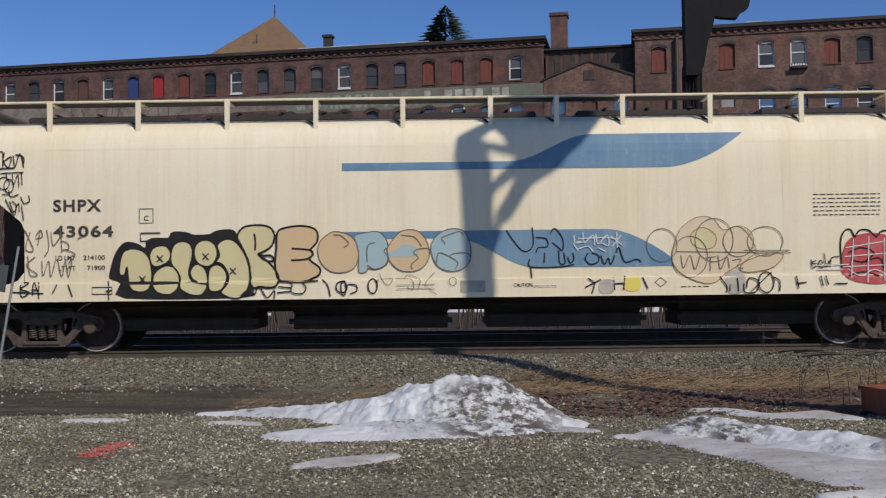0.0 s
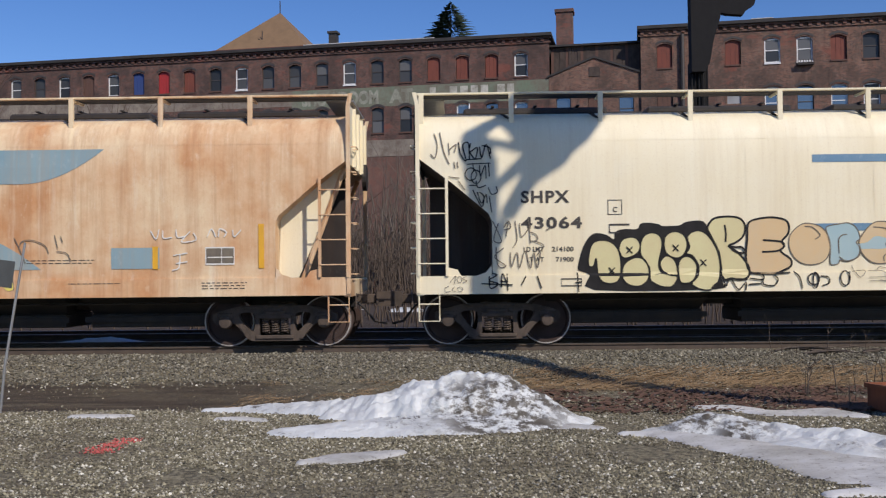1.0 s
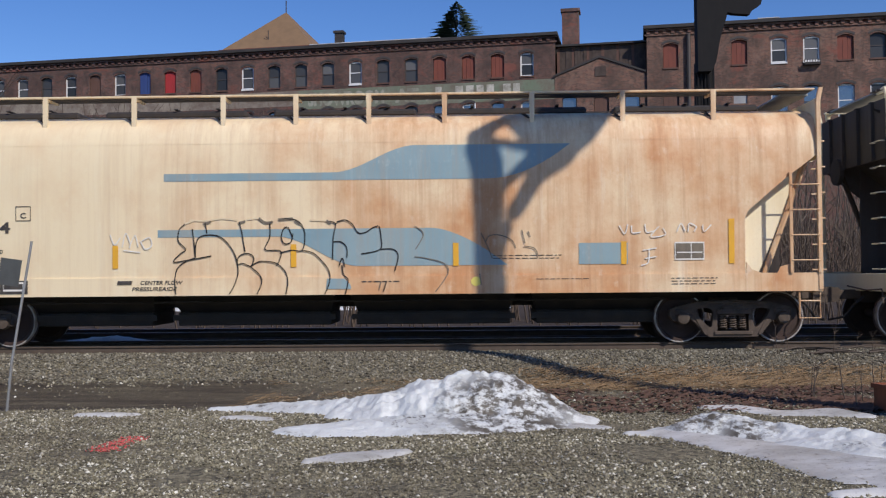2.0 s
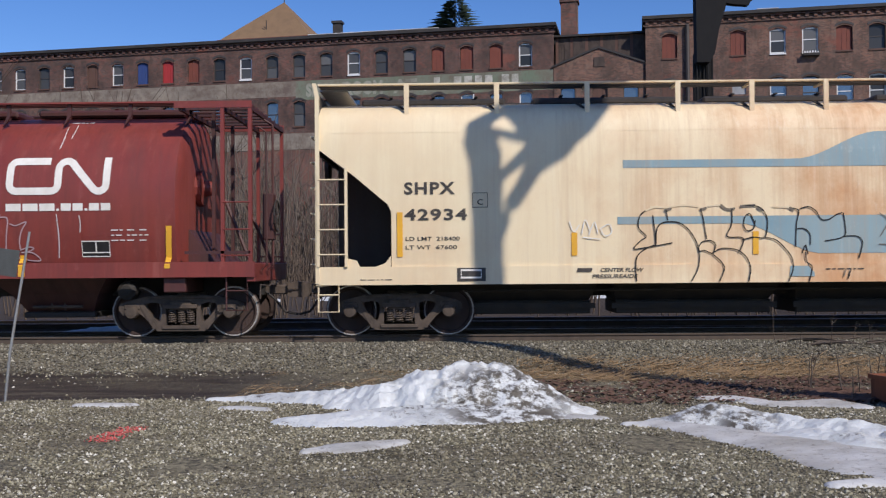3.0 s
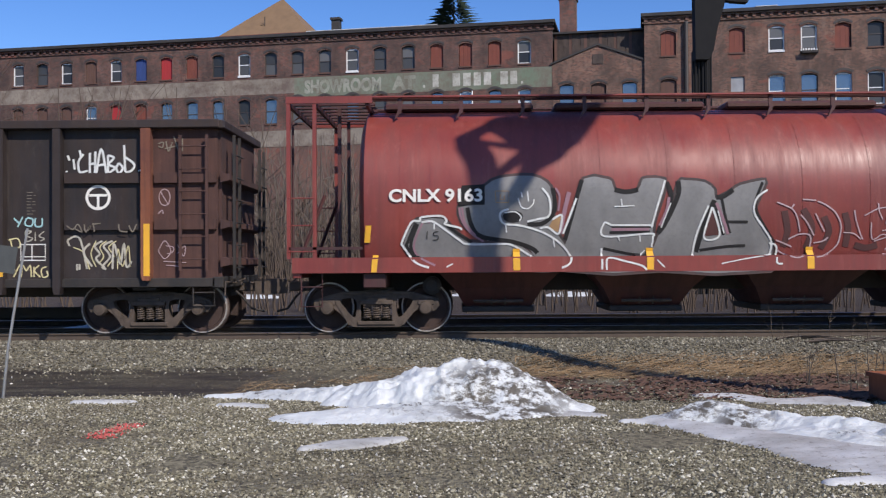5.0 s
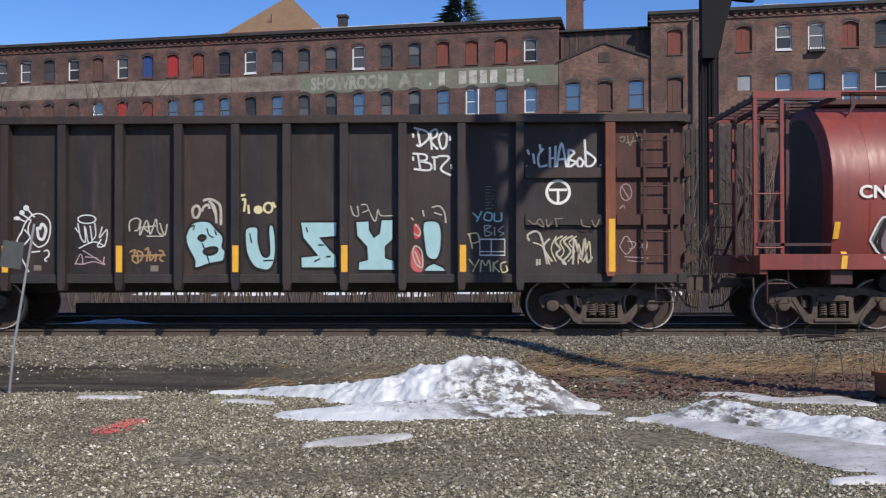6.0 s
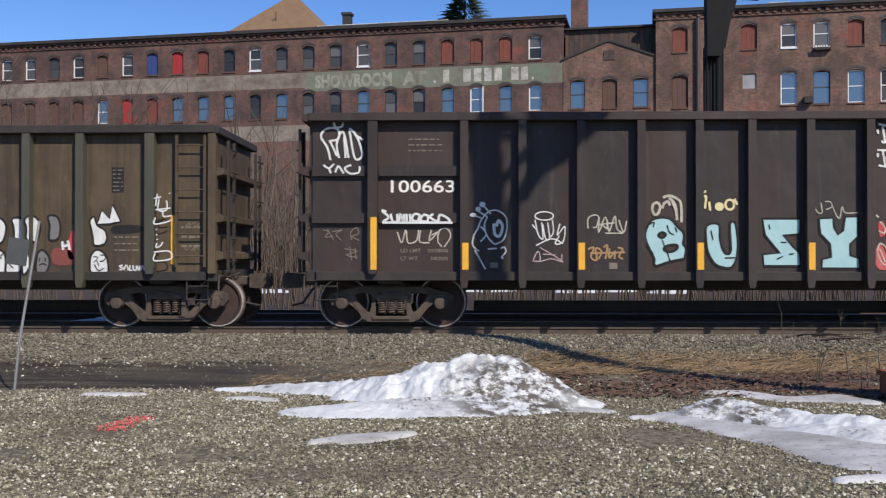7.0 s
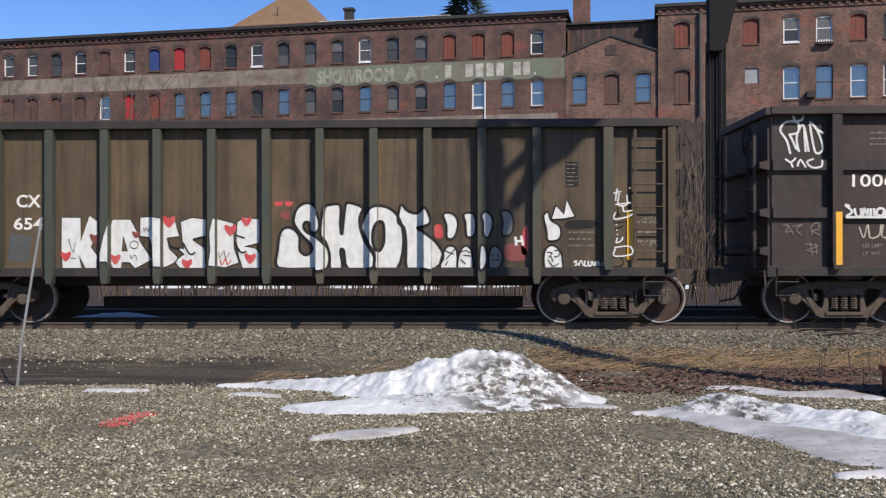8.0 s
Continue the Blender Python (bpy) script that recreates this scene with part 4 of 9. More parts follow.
KIND1 = ["sash", "sash", "sash", "white2", "white2", "sash", "white2", "brown", "white2", "blue", "bright", "red", "sash", "white", "sash", "sash", "sash", "white", "sash", "sash", "red", "red", "red", "white2"]
KIND2 = ["brown", "sash", "brown", "brown", "brown", "brown", "brown", "white2", "bright", "red", "sash", "sash", "sash", "sash", "sash", "sash", "sash", "sash", "sash", "sash", "sash", "white", "sash", "white2"]
rnd = random.Random(5)
for c, k1, k2 in zip(COLS[2::-1] + COLS[3:], KIND1, KIND2):
    window(c, *ROW1, W1, 0.0, k1, TRIM_WHITE if k1.startswith("white") else TRIM_DARK, rnd.random())
    window(c, *ROW2, W2, 0.0, k2, TRIM_WHITE if k2.startswith("white") else TRIM_DARK, rnd.random())
for c, k1, k2 in zip(RCOLS, ["red", "red", "white", "white", "red", "sash"], ["brown", "", "white2", "sash", "white2", "white2"]):
    window(c, 17.1, 19.0, 0.58, -0.25, k1, TRIM_WHITE if k1.startswith("white") else TRIM_DARK, 0.3)
    if k2:
        window(c, 12.8, 15.3, 0.6, -0.25, k2, TRIM_WHITE if k2.startswith("white") else TRIM_DARK, rnd.random())
for c, k2 in zip(GCOLS, ["sash", "brown", "sash"]):
    window(c, 13.0, 15.25, 0.58, -0.05, k2, TRIM_DARK, 0.2)
part("vent_louvre", bx(10.75, 11.6, -0.10, 0.0, 16.75, 17.5), WOOD_GREY, mill)
bm = bmesh.new()
box(bm, 21.2, 22.2, -0.15, -0.05, 14.1, 15.25)
part("boarded_vent", bm, CURTAIN, mill, "pale boarded vent")
bm = bmesh.new()
box(bm, 26.3, 27.5, -0.65, -0.25, 16.75, 16.95, 0.02)
for i in range(7):
    box(bm, 26.3 + i * 0.19, 26.36 + i * 0.19, -0.65, -0.60, 16.95, 17.15)
part("window_box", bm, DARK_STEEL, mill, "dark window box under a white window")
part("air_conditioner", bx(25.55, 26.2, -0.75, -0.2, 12.8, 13.3, 0.03), DARK_STEEL, mill)
bm = bmesh.new()
tube(bm, [(17.9 + 0.0, -0.42, -0.3), (17.9, -0.42, 19.6)], 0.16, 8)
part("downpipe", bm, TRIM_DARK, mill)
part("chimney", box(bx(8.0, 9.35, 2.6, 3.9, 19.4, 22.7), 7.9, 9.45, 2.5, 4.0, 22.7, 22.95), BRICK, mill, "square brick chimney")
part("chimney", box(bx(-11.75, -11.05, 3.5, 4.2, 20.2, 22.3), -11.85, -10.95, 3.4, 4.3, 22.3, 22.5), TAR, mill, "small dark chimney")
# square tower with a tan pyramid roof behind the roof edge
bm = bmesh.new()
cx, cy, hw = -18.7, 9.5, 4.35
base = [bm.verts.new((cx + a * hw, cy + b * hw, 21.75)) for a, b in ((-1, -1), (1, -1), (1, 1), (-1, 1))]
top = bm.verts.new((cx + 0.3, cy, 26.1))
for i in range(4):
    bm.faces.new((base[i], base[(i + 1) % 4], top))
bm.faces.new(base[::-1])
part("pyramid_roof", bm, TAN_SHINGLE, mill, "tan shingled pyramid roof")
part("pyramid_eaves", bx(cx - hw - 0.15, cx + hw + 0.15, cy - hw - 0.15, cy + hw + 0.15, 21.55, 21.77), BOARD_RED, mill)
part("tower_wall", bx(cx - hw + 0.3, cx + hw - 0.3, cy - hw + 0.3, cy + 3.0, 20.3, 21.6), BRICK, mill)
bm = bmesh.new()
rod(bm, (cx + 0.3, cy, 26.0), (cx + 0.3, cy, 27.2), 0.05)
rod(bm, (cx - 0.2, cy - 3.3, 22.6), (cx - 0.2, cy - 3.3, 23.6), 0.04)
rod(bm, (cx - 0.6, cy - 3.3, 22.9), (cx - 0.2, cy - 3.3, 22.7), 0.03)
part("finial", bm, TAR, mill)
# weathered plank shed wall below the mill, bare stems along the foot
shed = thing("plank_shed", "weathered grey plank shed below the mill", "shed", pose(3.0, 60, -0.5, 0, 0, -8))
for i in range(19, 60):
    x = -5.5 + i * 0.34
    h = 9.6 + 0.2 * math.sin(i * 2.3) if i > 24 else 8.6
    part("plank", bx(x, x + 0.325, 0.02 * (i % 3), 0.05 + 0.02 * (i % 3), 0, h), WOOD_GREY, shed)
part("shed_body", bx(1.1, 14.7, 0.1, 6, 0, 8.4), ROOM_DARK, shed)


def stems(name, label, count, area, height, seed, material, radius=0.012, spread=0.2):
    """A thicket of bare, leaning stems with side twigs, one mesh."""
    r = random.Random(seed)
    bm = bmesh.new()
    for _ in range(count):
        x, y = r.uniform(area[0], area[1]), r.uniform(area[2], area[3])
        h = height * r.uniform(0.4, 1.0)
        lean = Vector((r.uniform(-spread, spread), r.uniform(-0.15, 0.15), 1.0))
        p0 = Vector((x, y, ground_z(x, y) - 0.05))
        path = [p0 + lean * h * k + Vector((r.uniform(-0.06, 0.06), r.uniform(-0.06, 0.06), 0)) * h * k for k in (0, 0.35, 0.7, 1.0)]
        tube(bm, path, [radius * 1.4, radius, radius * 0.7, radius * 0.3], 4, False)
        for _k in range(r.randint(2, 4)):
            q = path[r.randint(1, 2)]
            tube(bm, [q, q + Vector((r.uniform(-0.3, 0.3), r.uniform(-0.2, 0.2), r.uniform(0.1, 0.4))) * h], [radius * 0.6, radius * 0.25], 3, False)
    ob = part(name, bm, material)
    return tagged(ob, label, "bushes", kind="stuff")


stems("bare_brush", "bare brown brush behind the tracks", 520, (-16, 18, 28, 38), 3.0, 11, TWIG, 0.022)
stems("bare_brush", "tall bare saplings before the mill wall", 90, (-36, -14, 62, 72), 15, 12, TWIG, 0.06)
stems("bare_brush", "thin bare saplings before the mill wall", 60, (-14, 30, 58, 70), 9, 14, TWIG, 0.05)
stems("bare_brush", "dense upright bare thicket before the mill wall", 950, (-20, 27, 56, 66), 9.8, 17, TWIG_PALE, 0.04, 0.07)
stems("bare_brush", "low dense bare thicket before the mill wall", 900, (-20, 27, 50, 58), 5.0, 18, TWIG, 0.036, 0.12)
stems("weed_stems", "dry leafless weeds beside the rail", 9, (5.3, 7.2, 16.2, 17.0), 0.75, 15, TWIG, 0.006)
stems("weed_stems", "dry leafless weeds on the yard edge", 16, (4.5, 5.6, 11.5, 13.0), 0.7, 16, BARK, 0.007)

# ---- conifer behind the mill ----
def conifer(x, y, z, h, w):
    tr = thing("conifer", "dark green conifer behind the mill roof", "tree", pose(x, y, z))
    bm = bmesh.new()
    tube(bm, [(0, 0, 0), (0, 0, h * 0.98)], [0.25, 0.03], 6)
    part("trunk", bm, BARK, tr)
    r = random.Random(8)
    bm = bmesh.new()
    for i in range(2600):
        t = r.random() ** 0.8
        zz = h * (0.1 + 0.9 * t)
        reach = w * (1 - t) ** 0.75 * r.uniform(0.55, 1.05) + 0.05
        a = r.uniform(0, 2 * math.pi)
        d = Vector((math.cos(a), math.sin(a), -0.12))
        s = Vector((-d.y, d.x, 0)) * (0.10 + 0.14 * (1 - t))
        p0, p1 = d * reach * 0.2 + Vector((0, 0, zz)), d * reach + Vector((0, 0, zz + r.uniform(-0.1, 0.25)))
        vs = [bm.verts.new(p) for p in (p0, (p0 + p1) / 2 + s, p1, (p0 + p1) / 2 - s + Vector((0, 0, -0.15)))]
        bm.faces.new(vs)
    part("crown", bm, NEEDLES, tr)


conifer(-0.4, 110, 0, 31.9, 17.0)

# ---- black iron signal mast between the track and the mill ----
mast = thing("signal_mast", "tall black iron mast with flared head and bracket", "mast", pose(11.2, 45.0, -0.5))
for i in range(5):
    bm = bmesh.new()
    rod(bm, (-0.34 + 0.17 * i, 0.1 * math.sin(i), 0), (-0.34 + 0.17 * i, 0.1 * math.sin(i), 11.4), 0.045, 6)
    part("riser_pipe", bm, MAST_BLACK, mast)
part("riser_pipe_back", bx(-0.40, 0.40, 0.25, 0.55, 0, 11.4), MAST_BLACK, mast)
bm = slab(bmesh.new(), [(-0.40, 10.9), (0.20, 10.9), (0.42, 11.3), (0.62, 12.4), (0.90, 13.3), (1.15, 14.6), (-0.42, 14.6)], -0.3, 0.3)
part("mast_head", bm, MAST_BLACK, mast)
bm = slab(bmesh.new(), [(0.8, 13.65), (1.3, 13.55), (2.0, 13.50), (2.12, 13.72), (2.5, 13.95), (2.7, 14.6), (0.8, 14.6)], -0.2, 0.2)
part("bracket_arm", bm, MAST_BLACK, mast)

# ---- leaning sign on a thin post ----
post = thing("sign_post", "leaning thin steel post with a small square sign", "sign", pose(-5.58, 11.93, -0.36))
bm = bmesh.new()
tube(bm, [(0, 0, -0.1), (0.07, 0, 0.6), (0.2, 0.02, 1.45), (0.30, 0.03, 2.08)], [0.018, 0.018, 0.017, 0.016], 8)
part("post", bm, GALV, post)
bm = bx(-0.20, 0.06, -0.022, -0.016, 1.42, 1.75, 0.0)
bmesh.ops.rotate(bm, verts=bm.verts, cent=(0.2, 0, 1.6), matrix=Matrix.Rotation(radians(8), 3, "Y"))
bmesh.ops.translate(bm, verts=bm.verts, vec=(0.12, 0, 0.08))
part("sign_plate", bm, SIGN_BACK, post, "dull grey square sign plate")

# ---- old forked tree outside the view, whose shadow falls on the train ----
SHIFT = to_sun / math.hypot(to_sun.x, to_sun.y) * 10.0
tree = thing("forked_tree", "old bare forked tree trunk beside the yard", "tree", pose(SHIFT.x, 17.2 + SHIFT.y, SHIFT.z))


def limb(pts, radii):
    bm = bmesh.new()
    tube(bm, [(x, y, z) for x, y, z in pts], radii, 10)
    return part("limb", bm, BARK, tree)


bm = bmesh.new()
tube(bm, [(0.52, 0, -SHIFT.z - 0.5), (0.50, 0, -2.0), (0.50, 0, 1.0), (0.48, 0, 2.2), (0.455, 0, 3.15), (0.36, 0, 3.6), (0.40, 0, 3.82)], [0.19, 0.18, 0.22, 0.225, 0.235, 0.235, 0.17], 12)
part("trunk", bm, BARK, tree)
limb([(0.33, 0, 3.70), (0.54, 0, 3.93), (0.90, 0, 4.22), (1.35, 0, 4.58)], [0.20, 0.13, 0.12, 0.18])
limb([(0.42, 0.02, 3.68), (0.7, 0.02, 3.61), (1.25, 0.02, 3.47)], [0.09, 0.06, 0.075])
limb([(0.58, 0, 1.6), (0.72, 0, 2.05), (0.94, 0, 2.38), (1.13, 0, 2.68), (1.33, 0, 3.02), (1.58, 0, 3.36), (1.76, 0, 3.62), (2.06, 0, 4.02), (2.5, 0, 4.8), (3.0, 0, 5.6)], [0.12, 0.15, 0.145, 0.145, 0.17, 0.32, 0.36, 0.48, 0.60, 0.6])
limb([(0.50, 0, 2.56), (0.82, 0, 2.92), (1.3, 0, 3.32)], [0.10, 0.085, 0.14])
limb([(1.45, 0, 3.3), (1.45, 0, 3.6), (1.40, 0, 4.0), (1.32, 0, 4.5)], [0.2, 0.24, 0.32, 0.4])
limb([(1.55, 0, 3.32), (1.82, 0, 3.27), (1.97, 0, 3.34)], [0.18, 0.14, 0.07])


# ---- litter, straw and small things on the yard ----
def flakes(name, label, count, keep, size, material, seed, area, category):
    """Blades or leaves strewn on the ground, one mesh."""
    r = random.Random(seed)
    verts, faces = [], []
    while len(faces) < count:
        x, y = r.uniform(area[0], area[1]), r.uniform(area[2], area[3])
        if not keep(x, y, r.random()):
            continue
        z = ground_z(x, y) + r.uniform(0.006, 0.035)
        a = r.gauss(0.0, 0.6)
        l, w = size[0] * r.uniform(0.4, 1.0), size[1] * r.uniform(0.5, 1.0)
        dx, dy = math.cos(a) * l, math.sin(a) * l
        ox, oy = -math.sin(a) * w, math.cos(a) * w
        up, lift = r.uniform(-0.2, 0.35) * l, r.uniform(-0.5, 0.5) * w
        n = len(verts)
        verts += [(x, y, z), (x + dx, y + dy, z + up), (x + dx + ox, y + dy + oy, z + up + lift), (x + ox, y + oy, z + lift)]
        faces.append((n, n + 1, n + 2, n + 3))
    me = bpy.data.meshes.new(name)
    me.from_pydata(verts, [], faces)
    me.materials.append(material)
    return tagged(new(name, me), label, category, kind="stuff")


flakes("dead_grass", "flattened straw-coloured dead grass by the ballast", 5200, lambda x, y, r: noise.noise((x * 0.6, y * 1.6, 7.0)) > -0.15 - 0.4 * r, (0.32, 0.010), STRAW, 41, (0.8, 9.0, 13.7, 15.7), "grass")
flakes("dead_grass", "thin dead grass on muddy gravel", 1200, lambda x, y, r: noise.noise((x * 0.6, y * 1.6, 3.0)) > 0.1, (0.22, 0.008), STRAW, 42, (-3.0, 1.2, 12.2, 15.0), "grass")
flakes("leaf_litter", "brown dead leaves and twigs on the yard edge", 4200, lambda x, y, r: noise.noise((x * 0.8, y * 1.2, 5.0)) > -0.1 - 0.3 * r, (0.07, 0.04), LEAF_DEAD, 43, (0.9, 6.5, 11.4, 13.8), "leaves")
flakes("leaf_litter", "dark heap of leaves beside the rusty bin", 1500, lambda x, y, r: (x - 4.6) ** 2 / 0.3 + (y - 12.0) ** 2 / 0.5 < r, (0.09, 0.05), LEAF_DEAD, 44, (3.9, 5.4, 11.2, 12.9), "leaves")
scatter("sprayed_stones", 780, (-3.6, -3.1, 9.0, 9.9), (0.008, 0.022), MARK_RED, "red sprayed survey mark on the gravel", 51, 0.5, lambda x, y, r: abs(x + 3.33 - 0.09 * (y - 9.46)) < 0.05 + 0.14 * r and 9.05 < y < 9.88)
bin_ = thing("rusty_bin", "low rusty steel bin on the yard edge", "bin", pose(5.12, 11.55, -0.36, 0, 0, 8))
part("bin_body", bx(-0.26, 0.26, -0.22, 0.22, 0, 0.28, 0.015), RUST, bin_)
part("bin_rim", box(box(box(bx(-0.28, 0.28, -0.24, -0.21, 0.26, 0.31), -0.28, 0.28, 0.21, 0.24, 0.26, 0.31), -0.28, -0.25, -0.21, 0.21, 0.26, 0.31), 0.25, 0.28, -0.21, 0.21, 0.26, 0.31), RUST, bin_)
rnd = random.Random(61)
for i in range(14):
    x, y = rnd.uniform(5.2, 7.0), rnd.uniform(16.6, 17.5)
    a, l = rnd.gauss(0, 0.5), rnd.uniform(0.3, 0.9)
    bm = bmesh.new()
    z = ground_z(x, y)
    tube(bm, [(x, y, z + 0.03), (x + l * 0.5 * math.cos(a), y + l * 0.4 * math.sin(a), z + 0.07), (x + l * math.cos(a), y + l * math.sin(a), z + rnd.uniform(0.03, 0.12))], [0.022, 0.017, 0.008], 5)
    tagged(part("fallen_branch", bm, BARK), "dark broken branch on the ballast", "branch", "fallen branches")

# ---- railway cars: x along the car, near side at y = -1.6, rail heads at z = 0 ----
WHEEL_R = 0.457
wheel_sets = []          # (object, axle x in its truck) for the rolling


def arc(cx, cz, r, a0, a1, n=5):
    return [(cx + r * math.cos(radians(a0 + (a1 - a0) * i / n)), cz + r * math.sin(radians(a0 + (a1 - a0) * i / n))) for i in range(n + 1)]


def make_wheelset_mesh():
    bm = bmesh.new()
    for s in (-1, 1):
        # tread, flange, dished face and hub, the polished rim as a second material
        made = []
        prof = [(0.085, 0.0), (0.085, 0.11), (0.03, 0.14), (0.022, 0.37), (0.066, 0.395), (0.066, 0.432), (0.066, 0.455), (-0.03, WHEEL_R), (-0.045, 0.482), (-0.068, 0.478), (-0.068, 0.39), (-0.02, 0.37), (-0.06, 0.14), (-0.085, 0.11)]
        n = 32
        for y, r in prof[1:]:
            made.append([bm.verts.new((r * math.cos(2 * math.pi * j / n), s * (0.755 + y), r * math.sin(2 * math.pi * j / n))) for j in range(n)])
        for i, (a, b) in enumerate(zip(made, made[1:])):
            for j in range(n):
                bm.faces.new((a[j], a[(j + 1) % n], b[(j + 1) % n], b[j])).material_index = 1 if i in (4, 5) else 0
        bm.faces.new(made[0])
        bm.faces.new(made[-1][::-1])
        # chalk-like wear marks that show the turning: four raised core plugs
        for q in range(4):
            a = q * math.pi / 2 + 0.4
            box(bm, 0.25 * math.cos(a) - 0.02, 0.25 * math.cos(a) + 0.02, s * 0.775 - 0.012, s * 0.775 + 0.012, 0.25 * math.sin(a) - 0.02, 0.25 * math.sin(a) + 0.02)
    tube(bm, [(0, -1.0, 0), (0, 1.0, 0)], 0.085, 12)
    return mesh_of("wheelset", bm, [WHEEL_FACE, TREAD])


WHEELSET = make_wheelset_mesh()


def plate(bm, outline, holes, y0, y1):
    """A cast plate with openings: an outline and holes in x and z, drawn out from y0 to y1."""
    loops = [outline, *holes]
    flat = [q for loop in loops for q in loop]
    a = [bm.verts.new((x, y0, z)) for x, z in flat]
    b = [bm.verts.new((x, y1, z)) for x, z in flat]
    for tri in tessellate_polygon([[Vector((x, z, 0)) for x, z in loop] for loop in loops]):
        bm.faces.new([a[i] for i in tri])
        bm.faces.new([b[i] for i in reversed(tri)])
    k = 0
    for loop in loops:
        n = len(loop)
        for i in range(n):
            j = (i + 1) % n
            bm.faces.new((a[k + i], a[k + j], b[k + j], b[k + i]))
        k += n
    return bm


def make_side_frame():
    """A cast three-piece truck side: arched top chord, slanting legs, round corner openings, spring window, end jaws and bearing caps."""
    bm = bmesh.new()
    y0, y1 = -1.10, -0.95
    half = [(0.30, 0.76), (0.62, 0.745), (0.84, 0.69), (1.02, 0.645), (1.12, 0.60), (1.13, 0.50), (1.06, 0.40), (0.98, 0.40), (0.96, 0.50), (0.82, 0.52), (0.76, 0.44), (0.66, 0.36), (0.50, 0.16), (0.42, 0.115)]
    outline = half + [(-x, z) for x, z in half[::-1]]
    holes = [[(-0.28, 0.60), (0.28, 0.60), (0.28, 0.215), (-0.28, 0.215)]]
    for q in (-1, 1):
        holes.append(rounded([(q * 0.37, 0.60), (q * 0.60, 0.62), (q * 0.64, 0.54), (q * 0.44, 0.30), (q * 0.37, 0.34)], 3))
    plate(bm, outline, holes, y0, y1)
    for q in (-1, 1):
        box(bm, q * 0.889 - 0.15, q * 0.889 + 0.15, y0 - 0.02, y1 + 0.02, 0.50, 0.62, 0.02)
        disc(bm, q * 0.889, y0 - 0.05, 0.457, [(-0.04, 0.06), (-0.03, 0.105), (0.06, 0.125)], 14)
        slab(bm, [(q * 0.80, 0.665), (q * 0.70, 0.665), (q * 0.44, 0.16), (q * 0.50, 0.15)], y0 - 0.016, y0)
    box(bm, -0.34, 0.34, y0 - 0.03, y0, 0.15, 0.215, 0.01)
    box(bm, -0.62, 0.62, y0 - 0.016, y0, 0.70, 0.745, 0.008)
    return mesh_of("side_frame", bm, CAST)


def make_spring():
    bm = bmesh.new()
    pts = []
    for i in range(49):
        a = i / 8 * 2 * math.pi
        pts.append((0.062 * math.cos(a), 0.062 * math.sin(a), 0.26 + 0.24 * i / 48))
    tube(bm, pts, 0.015, 5)
    return mesh_of("spring", bm, CAST)


SIDE_FRAME, SPRING = make_side_frame(), make_spring()
bm = bmesh.new()
box(bm, -0.20, 0.20, -1.15, 1.15, 0.50, 0.66, 0.02)
box(bm, -0.28, 0.28, -0.4, 0.4, 0.62, 0.80, 0.02)
box(bm, -0.30, 0.30, -1.17, -1.08, 0.52, 0.60, 0.01)
BOLSTER = mesh_of("truck", bm, CAST)
BRAKE_BEAM = mesh_of("brake_beam", box(bx(-0.36, -0.30, -0.7, 0.7, 0.30, 0.38), 0.30, 0.36, -0.7, 0.7, 0.30, 0.38), DARK_STEEL)


def add_truck(car, x):
    tr = part("truck", BOLSTER, None, car)
    tr.location = (x, 0, 0)
    part("side_frame", SIDE_FRAME, None, tr)
    far = part("side_frame", SIDE_FRAME, None, tr)
    far.rotation_euler = (0, 0, math.pi)
    part("brake_beam", BRAKE_BEAM, None, tr)
    for i in range(3):
        s = part("spring", SPRING, None, tr)
        s.location = (-0.17 + 0.17 * i, -1.06, 0)
    for a in (-0.889, 0.889):
        w = part("wheelset", WHEELSET, None, tr)
        w.location = (a, 0, WHEEL_R)
        wheel_sets.append((w, a))
    return tr


def add_coupler(car, end, s, length=0.62):
    """A knuckle coupler on its shank, with an air hose and a cut lever."""
    bm = bmesh.new()
    x0 = end - s * 0.4
    box(bm, min(x0, end + s * 0.35), max(x0, end + s * 0.35), -0.09, 0.09, 0.74, 0.92, 0.02)
    a, b = end + s * 0.33, end + s * (length)
    slab(bm, [(a, 0.70), (b - s * 0.06, 0.68), (b, 0.74), (b, 0.92), (b - s * 0.06, 0.98), (a, 0.96)], -0.17, 0.14)
    part("coupler", bm, CAST, car)
    bm = bmesh.new()
    tube(bm, [(end - s * 0.05, -0.35, 0.80), (end + s * 0.12, -0.36, 0.66), (end + s * 0.30, -0.30, 0.42), (end + s * 0.52, -0.15, 0.36)], 0.024, 6)
    part("air_hose", bm, DARK_STEEL, car)
    bm = bmesh.new()
    tube(bm, [(end + s * 0.15, -0.1, 0.99), (end + s * 0.12, -0.9, 0.92), (end + s * 0.08, -1.45, 0.95), (end + s * 0.08, -1.5, 0.70)], 0.014, 5)
    part("cut_lever", bm, CAST, car)


def add_ladder(car, xa, xb, z0, z1, n, y, material, flat=0.05):
    lad = part("ladder", box(bx(xa - flat / 2, xa + flat / 2, y - 0.03, y + 0.01, z0, z1), xb - flat / 2, xb + flat / 2, y - 0.03, y + 0.01, z0, z1), material, car)
    for i in range(n):
        z = z0 + (z1 - z0) * (i + 0.5) / n
        bm = bmesh.new()
        rod(bm, (xa, y - 0.035, z), (xb, y - 0.035, z), 0.013)
        part("rung", bm, material, lad)
    return lad


